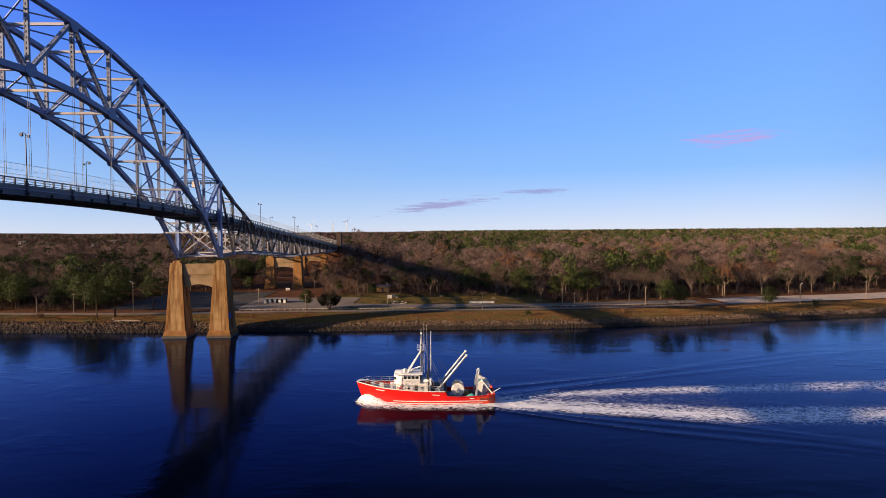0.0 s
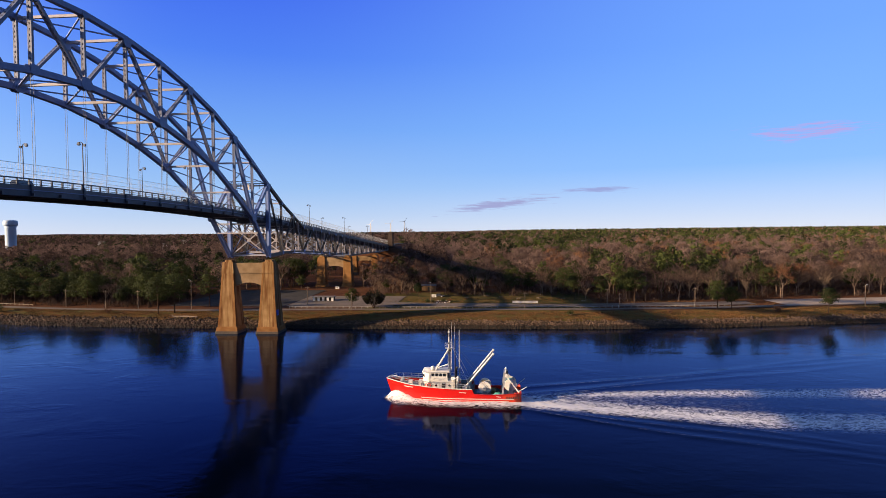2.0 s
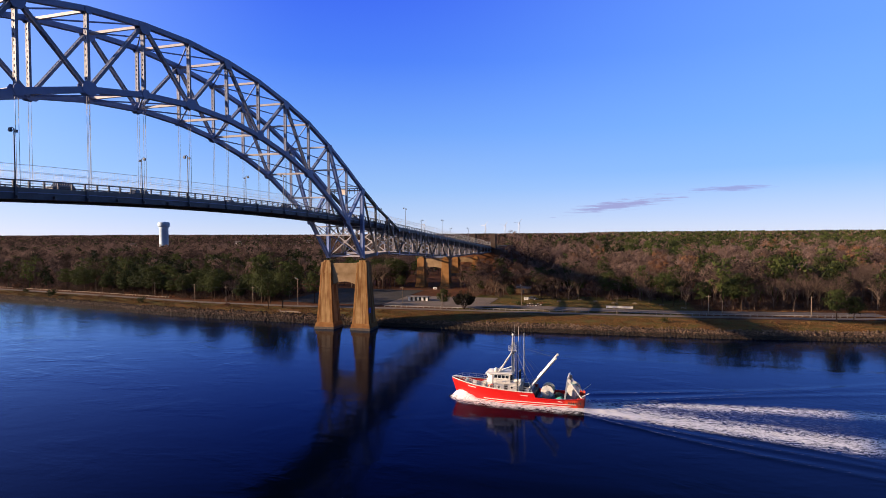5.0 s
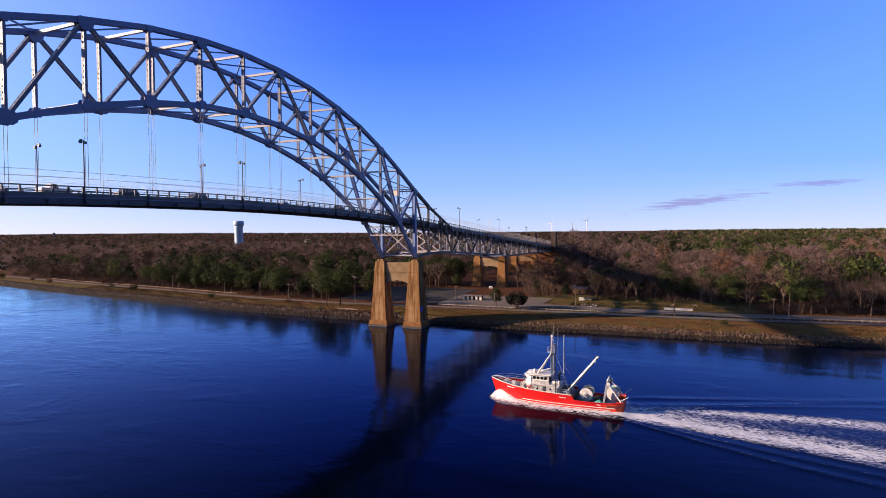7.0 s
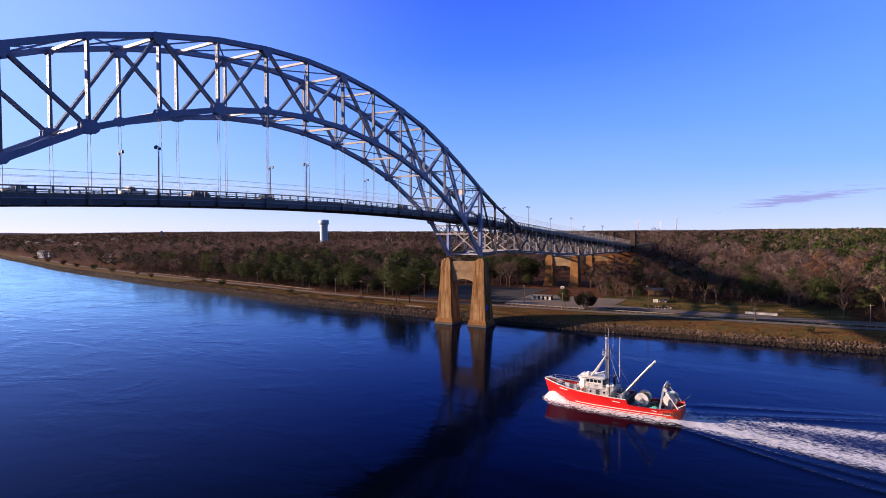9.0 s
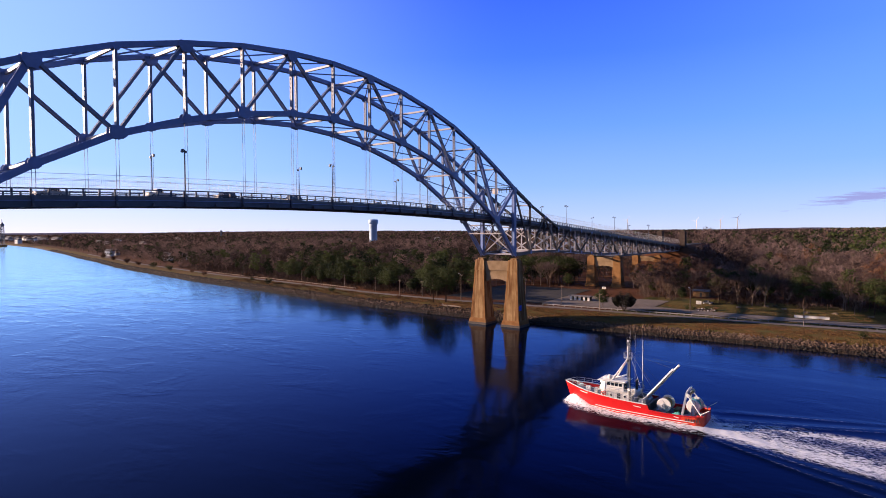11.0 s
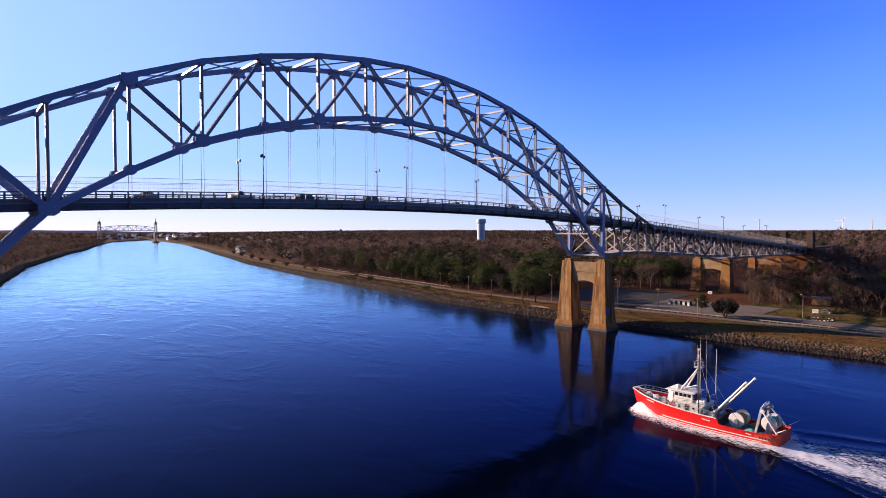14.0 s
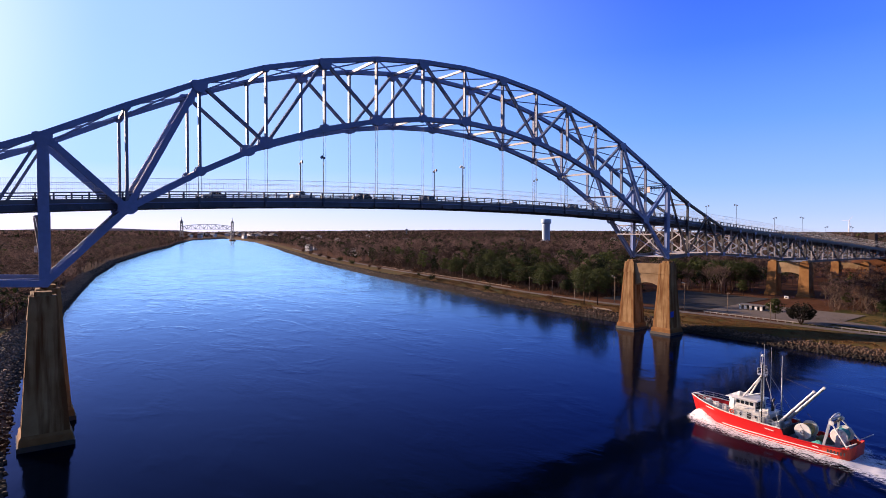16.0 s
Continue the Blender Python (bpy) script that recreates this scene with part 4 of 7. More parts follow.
def tri_mesh(name, tris, mat, tone=None):
    """A mesh of separate triangles from an array (n, 3, 3)."""
    n = len(tris)
    me = bpy.data.meshes.new(name)
    me.vertices.add(n * 3)
    me.vertices.foreach_set("co", np.ascontiguousarray(tris, dtype=np.float32).reshape(-1))
    me.loops.add(n * 3)
    me.loops.foreach_set("vertex_index", np.arange(n * 3, dtype=np.int32))
    me.polygons.add(n)
    me.polygons.foreach_set("loop_start", np.arange(0, n * 3, 3, dtype=np.int32))
    me.materials.append(mat)
    me.update()
    me.validate()
    if tone is not None:
        at = me.attributes.new("tone", "FLOAT", "POINT")
        at.data.foreach_set("value", np.repeat(tone, n * 3 // len(tone)).astype(np.float32))
    return me


def scatter(template, pos, scale, turn, squash=None):
    """Copies of a vertex array (k, 3) at many places: (n, k, 3)."""
    c, s = np.cos(turn)[:, None], np.sin(turn)[:, None]
    x, y, z = template[..., 0][None], template[..., 1][None], template[..., 2][None]
    sc = scale[:, None]
    out = np.stack([(x * c - y * s) * sc, (x * s + y * c) * sc, z * sc * (1 if squash is None else squash[:, None])], -1)
    return out + pos[:, None, :]


CUBE_V = np.array([(x, y, z) for z in (-1, 1) for x, y in ((-1, -1), (1, -1), (1, 1), (-1, 1))], float) * 0.62
CUBE_V = np.concatenate([CUBE_V, np.array([(0, 0, 0.95), (0, -0.95, 0), (0.95, 0, 0), (-0.95, 0, 0), (0, 0.95, 0)])])
ROCK_F = np.array([(4, 5, 8), (5, 6, 8), (6, 7, 8), (7, 4, 8), (0, 1, 9), (1, 5, 9), (5, 4, 9), (4, 0, 9), (1, 2, 10), (2, 6, 10), (6, 5, 10), (5, 1, 10),
                   (3, 0, 11), (0, 4, 11), (4, 7, 11), (7, 3, 11), (2, 3, 12), (3, 7, 12), (7, 6, 12), (6, 2, 12)])


def rocks(name, bank, sign, x0, x1, count, label, big=1.0, reach=5.2, mat=None):
    x = rng.uniform(x0, x1, count)
    d = rng.uniform(-0.4, reach, count) + rng.normal(0, 0.35, count)
    size = big * rng.uniform(0.22, 0.5, count) * (0.75 + 0.5 * rng.random(count))
    y = bank(x) + sign * d
    pos = np.stack([x, y, land(x, y) + 0.15 * size], -1)
    v = scatter(CUBE_V, pos, size, rng.uniform(0, 6.28, count), rng.uniform(0.55, 0.95, count))
    v += rng.normal(0, 0.13, v.shape) * size[:, None, None]
    k = len(CUBE_V)
    f = (ROCK_F[None] + (np.arange(count) * k)[:, None, None]).reshape(-1, 3)
    me = bpy.data.meshes.new(name)
    nv, nf = count * k, len(f)
    me.vertices.add(nv)
    me.vertices.foreach_set("co", v.astype(np.float32).reshape(-1))
    me.loops.add(nf * 3)
    me.loops.foreach_set("vertex_index", f.astype(np.int32).reshape(-1))
    me.polygons.add(nf)
    me.polygons.foreach_set("loop_start", np.arange(0, nf * 3, 3, dtype=np.int32))
    me.materials.append(mat or ROCK)
    me.update()
    me.validate()
    return tagged(new(name, me), label, "riprap", kind="stuff")


rocks("riprap", north_bank, 1, -420, 340, 21000, "rough grey-brown riprap boulders on the canal bank", 0.82)
rocks("riprap", north_bank, 1, -1200, -420, 4000, "rough grey-brown riprap boulders on the far canal bank")
STAINED_ROCK = island_material("stained_bank_stone", (0.018, 0.011, 0.008), (0.085, 0.050, 0.034), 0.8, 0.2)
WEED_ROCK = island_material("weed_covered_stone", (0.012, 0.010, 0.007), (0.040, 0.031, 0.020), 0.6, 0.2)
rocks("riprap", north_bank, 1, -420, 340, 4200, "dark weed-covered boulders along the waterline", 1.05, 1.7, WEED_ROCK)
rocks("riprap", north_bank, 1, -1300, -14, 17000, "dark stained boulders on the bank beyond the bridge", 1.2, 6.4, STAINED_ROCK)
rocks("riprap", south_bank, -1, -420, 330, 13000, "dark riprap boulders on the shaded canal bank", 1.0, 10.0)
rocks("riprap", south_bank, -1, -1800, -420, 7000, "dark riprap boulders on the distant shaded bank", 1.6, 8.0)


def lay(name, centre, width, mat, label, lift=0.14):
    """A strip of paving on the ground along a list of (x, y)."""
    s = Shape()
    pts = [Vector(p) for p in centre]
    rows = []
    for a, b in zip(pts, pts[1:]):
        n = max(1, int((b - a).length / 4))
        rows += [a.lerp(b, i / n) for i in range(n)]
    rows.append(pts[-1])
    m = 5
    for i, p in enumerate(rows):
        d = (rows[min(i + 1, len(rows) - 1)] - rows[max(i - 1, 0)]).normalized()
        nrm = Vector((-d.y, d.x))
        for j in range(m):
            q = p + nrm * width * (j / (m - 1) - 0.5)
            s.v.append((q.x, q.y, float(land(q.x, q.y)) + lift))
    for i in range(len(rows) - 1):
        for j in range(m - 1):
            a = i * m + j
            s.f.append((a, a + m, a + m + 1, a + 1))
    return single(name, s, mat, label, "road", kind="structure", smooth=True)


SAND = material("sandy_parking_lot", (0.33, 0.262, 0.212), 0.95, 0, 0.3, 0.25, 0.2, 6)
ROAD_D = lambda x: float(np.interp(x, [-60, 10], [20.8, 24.8]))
lay("service_road", [(x, float(north_bank(x)) + ROAD_D(x)) for x in range(-900, 345, 15)], 4.4, ASPHALT_PARK, "grey asphalt service road along the canal")
lay("service_road", [(x, float(south_bank(x)) - 18) for x in range(-260, 60, 15)], 3.6, ASPHALT_PARK, "grey asphalt service road on the opposite bank")
# West lot takes the darker asphalt: the shade on it put into the colour.
lay("parking_lot", [(-62, 165), (-9, 163)], 58, ASPHALT, "asphalt lot under the bridge, its shade put into the dark colour", 0.16)
lay("parking_lot", [(-9, 152), (38, 151)], 34, ASPHALT_PARK, "grey asphalt parking lot under the bridge", 0.18)
lay("park_road", [(30, 144), (51, 141), (110, 138), (150, 143), (190, 148)], 9, ASPHALT_PARK, "asphalt park road between lawns and trees", 0.2)
lay("parking_lot", [(200, 149), (220, 153), (262, 160), (330, 176)], 17, SAND, "pale sandy parking lot beside the trees", 0.22)
lay("approach_road", [(-12, 364), (-13, 420), (-16, 520), (-20, 700)], 13, ASPHALT, "dark asphalt approach road behind the bridge", 0.4)

# ---- trees ----


def blade(rnd, p, d, length, width):
    d = Vector(d).normalized()
    s = d.cross(Vector((rnd.uniform(-1, 1), rnd.uniform(-1, 1), rnd.uniform(-1, 1)))).normalized() * width / 2
    return [tuple(p - s), tuple(p + s), tuple(p + d * length)]


def facet(rnd, p, out, length, width, loose):
    """A flake of twigs or needles that lies roughly on the crown's surface."""
    n = (Vector(out).normalized() + Vector((rnd.uniform(-1, 1), rnd.uniform(-1, 1), rnd.uniform(-1, 1))) * loose).normalized()
    d = n.cross(Vector((rnd.uniform(-1, 1), rnd.uniform(-1, 1), rnd.uniform(-1, 1)))).normalized()
    s = n.cross(d) * width / 2
    return [tuple(p - s), tuple(p + s), tuple(p + d * length)]


def bare_tree(seed, h, spread=1.0, twigs=15, width=0.07):
    """Trunk and limbs as one shape, twigs as an array of triangles."""
    rnd = random.Random(seed)
    wood, tw = Shape(), []

    def grow(p, d, length, r, depth):
        q = p + d * length
        wood.tube(p, q, r, r * 0.62, 6 if depth == 0 else 4)
        if depth == 3:
            for i in range(twigs):
                e = (d + Vector((rnd.uniform(-.9, .9), rnd.uniform(-.9, .9), rnd.uniform(-.35, .8)))).normalized()
                b = p.lerp(q, rnd.uniform(0.15, 1.0))
                tw.append(blade(rnd, b, e, rnd.uniform(0.9, 1.9), width))
                if i % 2:
                    tw.append(blade(rnd, b + e * 0.7, e + Vector((rnd.uniform(-.7, .7), rnd.uniform(-.7, .7), rnd.uniform(-.2, .7))), rnd.uniform(0.6, 1.3), width * 0.8))
            return
        n = (5, 4, 3)[depth]
        a0 = rnd.uniform(0, 6.28)
        for i in range(n):
            a = a0 + 6.28 * i / n + rnd.uniform(-.4, .4)
            tilt = rnd.uniform(0.35, 0.85) * spread if depth == 0 else rnd.uniform(0.3, 0.75)
            side = d.orthogonal().normalized()
            side.rotate(Euler((0, 0, a))) if depth == 0 else None
            if depth:
                side = (side * math.cos(a) + d.cross(side) * math.sin(a))
            e = (d * math.cos(tilt) + side * math.sin(tilt) + Vector((0, 0, 0.12))).normalized()
            grow(p.lerp(q, rnd.uniform(0.72, 1.0) if i else 1.0), e, length * rnd.uniform(0.62, 0.86) * (1.15 if depth == 0 else 1), r * 0.55, depth + 1)

    grow(Vector((0, 0, -0.4)), Vector((rnd.uniform(-.06, .06), rnd.uniform(-.06, .06), 1)).normalized(), h * 0.33, h * 0.017, 0)
    return wood, np.array(tw)


def pine_tree(seed, h, clumps=92, per=22, size=0.74):
    rnd = random.Random(seed)
    wood, nd = Shape(), []
    lean = Vector((rnd.uniform(-.05, .05), rnd.uniform(-.05, .05), 1)).normalized()
    wood.tube((0, 0, -0.4), lean * h * 0.55, h * 0.018, h * 0.012, 6)
    wood.tube(lean * h * 0.55, lean * h * 0.95, h * 0.012, h * 0.003, 5)
    for i in range(clumps):
        u = 0.42 + 0.58 * (i + rnd.random()) / clumps
        prof = math.sin(math.pi * min(1, (u - 0.30) / 0.76)) ** 0.6
        reach = h * 0.32 * prof * rnd.uniform(0.35, 1.1)
        a = rnd.uniform(0, 6.28)
        base = lean * h * (u - 0.05)
        tip = base + Vector((math.cos(a) * reach, math.sin(a) * reach, h * rnd.uniform(0.0, 0.07)))
        if i % 2 == 0:
            wood.tube(base, tip, 0.07, 0.02, 3)
        for j in range(per):
            o = Vector((rnd.gauss(0, .8), rnd.gauss(0, .8), rnd.gauss(0, .28)))
            nd.append(facet(rnd, tip + o, o + Vector((math.cos(a), math.sin(a), 0.9)) * 0.7, size * rnd.uniform(.7, 1.3), size * 0.42, 0.6))
    return wood, np.array(nd)


def tree_kind(name, wood, leaves, leaf_mat, label, category, bark=None):
    t = thing(name, label, category, (0, 0, -50))
    part("trunk", wood, bark or BARK, t)
    crown = new("crown", tri_mesh("crown", leaves, leaf_mat))
    crown.parent = t
    return t


# ---- keep-out areas for woods ----


def open_ground(x, y):
    """True where no tree stands: banks, lawns, lots, roads, the bridge's strip."""
    dn, ds = y - north_bank(x), south_bank(x) - y
    o = (dn < np.where(x > -40, 30, 25.5)) & (ds < np.where(x > -125, 34, 8))
    o |= (np.abs(x + 8 - np.interp(y, [100, 400], [0, -6])) < np.where((y > 228) & (y < 328), 9.5, 16)) & (y > 90) & (y < 800)
    o |= (np.abs(x + 7) < 16) & (y < -90)
    o |= (x > -64) & (x < -6) & (dn > 0) & (y < 196)
    o |= (x >= -6) & (x < 38) & (dn > 0) & (y < 172)
    o |= (x > -30) & (y > 120) & (y < 213) & (x < 10 + 0.385 * (211 - y))
    o |= (x >= 38) & (x < 128) & (dn > 0) & (dn < 66)
    o |= (x > 40) & (x < 56) & (y > 165) & (y < 196)
    o |= (x > 66) & (x < 340) & (dn > 0) & (dn < 30)
    o |= (x > 100) & (x < 200) & (np.abs(y - np.interp(x, [66, 110, 150, 190], [139, 138, 143, 148])) < 6)
    o |= (x > 184) & (x < 345) & (np.abs(y - np.interp(x, [188, 215, 262, 330], [148, 152, 160, 176])) < 15) & (dn > 0)
    return o


bare_label = "bare grey-brown deciduous tree standing in winter grass"
pine_label = "dark green scrub pine with an uneven open crown"
bare_kinds = [tree_kind("bare_tree", *bare_tree(s, h, sp), TWIG, bare_label, "tree") for s, h, sp in ((1, 15.5, 1.0), (2, 17.5, 0.8), (3, 14, 1.2), (4, 16.5, 0.95))]
russet_kinds = [tree_kind("oak_tree", *bare_tree(9, 14, 1.1, 14, 0.15), RUSSET, "russet oak with some dry leaves still on its twigs", "tree")]
pine_kinds = [tree_kind("pine_tree", *pine_tree(s, h), NEEDLE, pine_label, "tree", PINE_BARK) for s, h in ((11, 16), (12, 14.5), (13, 17), (14, 12.5))]
used = set()


def plant(kind, x, y, s, turn):
    m = pose(x, y, float(land(x, y)), 0, 0, turn) @ Matrix.Scale(s, 4)
    if kind not in used:
        used.add(kind)
        kind.matrix_basis = m
        return kind
    c = copy_thing(kind, m)
    c.scale = (s, s, s)
    return c


trnd = random.Random(21)
# single trees by the water
for kind, x, y, s in ((pine_kinds[3], 21.5, 131, 0.66), (pine_kinds[1], 168.5, 127.5, 0.80), (pine_kinds[3], 174, 128, 0.72), (pine_kinds[3], 209, 125.5, 0.78), (pine_kinds[0], -55, 114.5, 0.92), (pine_kinds[2], -49.5, 117, 0.95),
                      (pine_kinds[1], -63, 128, 0.95), (pine_kinds[0], -43, 134, 0.9), (pine_kinds[2], -70, 132, 0.95), (pine_kinds[3], -22.7, 196, 0.62), (pine_kinds[1], 139, 151, 0.9), (bare_kinds[1], 143, 153, 0.9), (bare_kinds[0], 258, 183, 1.1), (bare_kinds[3], 232, 172, 0.95),
                      (russet_kinds[0], 210.7, 167, 1.15), (bare_kinds[2], 204, 170, 1.0), (pine_kinds[0], 57, 180, 0.9), (pine_kinds[2], 38, 192, 0.7), (pine_kinds[1], 74, 191, 0.75), (bare_kinds[2], 84, 176, 0.7), (bare_kinds[3], 104, 172, 0.75), (pine_kinds[2], 113, 166, 0.8),
                      (pine_kinds[3], 45, 165, 0.55), (pine_kinds[0], 62, 187, 0.8), (bare_kinds[1], 75, 182, 0.7), (bare_kinds[0], 90, 181, 0.75), (pine_kinds[1], 98, 174, 0.75), (bare_kinds[2], 107, 162, 0.7), (pine_kinds[0], 117, 158, 0.75), (bare_kinds[3], 121, 149, 0.65), (bare_kinds[1], 36, 176, 0.55), (pine_kinds[2], 127, 147, 0.7)):
    plant(kind, x, y, s, trnd.uniform(0, 360))
near_trees = []


def grove(x0, x1, d0, d1, count, pine_share, gap, size=1.0):
    tries = 0
    made = 0
    while made < count and tries < count * 30:
        tries += 1
        x = trnd.uniform(x0, x1)
        d = trnd.uniform(d0, d1)
        y = float(north_bank(x)) + d
        if bool(open_ground(np.array(x), np.array(y))) or any((x - a) ** 2 + (y - b) ** 2 < gap * gap for a, b in near_trees):
            continue
        near_trees.append((x, y))
        r = trnd.random()
        kind = trnd.choice(pine_kinds) if r < pine_share else trnd.choice(bare_kinds) if r < 0.93 else russet_kinds[0]
        plant(kind, x, y, trnd.uniform(0.72, 1.02) * (0.85 if d < 60 else 1) * size, trnd.uniform(0, 360))
        made += 1


grove(-226, -64, 27, 64, 120, 0.86, 4.6)
grove(-64, 8, 94, 125, 26, 0.45, 5.0)
grove(10, 62, 72, 125, 46, 0.12, 4.6, 0.66)
grove(62, 130, 66, 115, 40, 0.3, 5.5)
grove(130, 340, 31, 105, 115, 0.16, 6.6, 1.14)


def hash2(x, y):
    return 0.5 + 0.5 * np.sin(x * 0.021 + 1.7 * np.sin(y * 0.013)) * np.cos(y * 0.017 - 0.9 * np.sin(x * 0.011))


def woods(name, x0, x1, y0, y1, step, keep, bare_t, pine_t, s0, s1, green):
    nx, ny = int((x1 - x0) / step), int((y1 - y0) / step)
    X, Y = np.meshgrid(np.linspace(x0, x1, nx), np.linspace(y0, y1, ny))
    X, Y = X.ravel() + rng.uniform(-.5, .5, X.size) * step, Y.ravel() + rng.uniform(-.5, .5, Y.size) * step
    ok = keep(X, Y) & ~open_ground(X, Y)
    X, Y = X[ok], Y[ok]
    Z = land(X, Y)
    isp = rng.random(X.size) < green(X, Y)
    s, turn = rng.uniform(s0, s1, X.size), rng.uniform(0, 6.28, X.size)
    # lower growth beside the approach spans and on the western shore
    s = s * np.where((X > -40) & (X < 95) & (Y > 0) & (Y < 380), 0.68, np.where((X < -20) & (Y > south_bank(X)), 0.82, 1.0))
    pos = np.stack([X, Y, Z], -1)
    dry = ~isp & (rng.random(X.size) < 0.08 * smooth_step(-60, 60, X))
    for sel, tpl, mat, nm, lab in ((~isp & ~dry, bare_t, TWIG, "bare_woods", "brown bare winter woods beyond the bank"), (dry, bare_t, RUSSET, "oak_woods", "russet oaks that keep dry leaves among bare trees"), (isp, pine_t, NEEDLE, "pine_woods", "dark green pine woods among bare trees")):
        if sel.sum():
            v = scatter(tpl.reshape(-1, 3), pos[sel], s[sel], turn[sel]).reshape(-1, 3, 3)
            # tone climbs eastward: sunlit east and dimmer west woods put into the colour
            tagged(new(nm, tri_mesh(nm, v, mat, rng.uniform(-0.38, 0.58, int(sel.sum())) + np.where(X[sel] > 20, 0.30, 0.17) * np.tanh((X[sel] - 20) / 140))), lab, "woods", kind="stuff")


def stem(h, r):
    out = []
    for i in range(3):
        a, b = 2.1 * i, 2.1 * i + 2.1
        out.append([(r * math.cos(a), r * math.sin(a), -0.5), (r * math.cos(b), r * math.sin(b), -0.5), (0, 0, h)])
    return out


def light_bare(seed, h, n, length, width, lobes=8):
    """A stem, limbs, and a rounded crown of several lobes shelled with flakes of twigs."""
    rnd = random.Random(seed)
    t = stem(h * 0.55, 0.17)
    hubs = []
    for i in range(lobes):
        a, u = 2.4 * i + rnd.uniform(-.4, .4), (i + 0.5) / lobes
        r = h * 0.24 * math.sqrt(1 - (2 * u - 0.9) ** 2 * 0.75) * rnd.uniform(0.75, 1.1)
        hubs.append(Vector((r * math.cos(a), r * math.sin(a), h * (0.40 + 0.44 * u))))
        t.append(blade(rnd, Vector((0, 0, h * rnd.uniform(0.2, 0.34))), hubs[-1] - Vector((0, 0, h * 0.27)), (hubs[-1] - Vector((0, 0, h * 0.27))).length, 0.22))
    mid = Vector((0, 0, h * 0.52))
    for i in range(n):
        c = hubs[i % lobes]
        o = Vector((rnd.gauss(0, 1), rnd.gauss(0, 1), rnd.gauss(0, 1))).normalized()
        o = (o + (c - mid).normalized() * 0.55 + Vector((0, 0, 0.2))).normalized()
        p = c + Vector((o.x, o.y, o.z * 0.85)) * h * 0.135 * rnd.uniform(0.6, 1.12)
        if i % 3 == 0:
            t.append(blade(rnd, p - o * length * 0.5, o + Vector((rnd.uniform(-.5, .5), rnd.uniform(-.5, .5), rnd.uniform(-.2, .5))), length * rnd.uniform(.8, 1.4), width * 0.8))
        else:
            t.append(facet(rnd, p, o, length * rnd.uniform(.6, 1.2), width, 0.3))
    return np.array(t)


def light_pine(seed, h, n, size, groups=12):
    """A stem and cushions of needles, lit tops over dark hollows, in an uneven crown."""
    rnd = random.Random(seed)
    t = stem(h * 0.85, 0.2)
    hubs = []
    for i in range(groups):
        u = (i + rnd.random()) / groups
        a = 2.4 * i + rnd.uniform(-.6, .6)
        r = h * 0.27 * rnd.uniform(0.45, 1.0) * math.sin(math.pi * (0.24 + 0.70 * u)) ** 0.7
        hubs.append(Vector((r * math.cos(a), r * math.sin(a), h * (0.34 + 0.60 * u))))
    for i in range(n):
        c = hubs[i % groups]
        o = Vector((rnd.gauss(0, 1), rnd.gauss(0, 1), rnd.gauss(0, 1) + 0.5)).normalized()
        p = c + Vector((o.x, o.y, o.z * 0.55)) * h * 0.12 * rnd.uniform(0.6, 1.1)
        t.append(facet(rnd, p, o, size * rnd.uniform(.7, 1.3), size * 0.55, 0.3))
    return np.array(t)


def dn_of(x, y):
    return np.maximum(y - north_bank(x), south_bank(x) - y)


def green_near(x, y):
    dn = y - north_bank(x)
    up = smooth_step(250, 800, dn) * smooth_step(-100, 200, x)
    low = smooth_step(-10, -50, x) * smooth_step(230, 120, dn) * smooth_step(-330, -200, x)
    west = smooth_step(0, -120, x)
    return np.clip(0.10 - 0.04 * west + (0.45 - 0.22 * west) * (hash2(x, y) > 0.62 + 0.08 * west) + 0.5 * up + 0.58 * low, 0, 0.9)


def north_belt(d0, d1):
    return lambda x, y: (y > 0) & (y - north_bank(x) >= d0) & (y - north_bank(x) < d1)


woods("woods", -420, 480, 110, 520, 10.6, lambda x, y: north_belt(60, 250)(x, y) | (north_belt(27, 60)(x, y) & (x < -225)), light_bare(31, 14.5, 380, 1.7, 0.26, 10), light_pine(32, 14.5, 330, 1.15, 13), 0.72, 1.52, green_near)
woods("woods", -1150, 800, 110, 1000, 10.6, lambda x, y: (north_belt(250, 560)(x, y) & (x > -900)) | (north_belt(27, 250)(x, y) & ((x < -420) | (x > 480))), light_bare(33, 14.5, 120, 2.0, 0.55, 8), light_pine(34, 14.5, 120, 1.8, 9), 0.65, 1.4, green_near)
woods("woods", -2000, 1400, 110, 1800, 12, lambda x, y: (north_belt(560, 1200)(x, y)) | (north_belt(27, 560)(x, y) & ((x < -1150) | ((x < -900) & (y - north_bank(x) > 250)) | (x > 800))), light_bare(41, 14, 36, 2.8, 1.3, 5), light_pine(42, 14, 36, 2.8, 6), 0.5, 1.5, green_near)
woods("woods", -4800, 2600, -1700, 4300, 34, lambda x, y: (dn_of(x, y) > 40) & ((y - north_bank(x) >= 1200) | (x < -2000) | (x > 1400) | (south_bank(x) - y > 330)) & ((x < -200) | (y > 0)), light_bare(35, 9, 14, 9.0, 6.0, 4), light_pine(36, 9, 14, 9.0, 4), 0.7, 1.2, green_near)
woods("woods", -1950, 20, -520, 480, 6.6, lambda x, y: (south_bank(x) - y > 7) & (south_bank(x) - y < 330), light_bare(37, 12, 48, 1.9, 0.5, 6), light_pine(38, 11, 48, 1.6, 7), 0.6, 1.2, lambda x, y: 0.06 + 0.4 * (hash2(x, y) > 0.75))


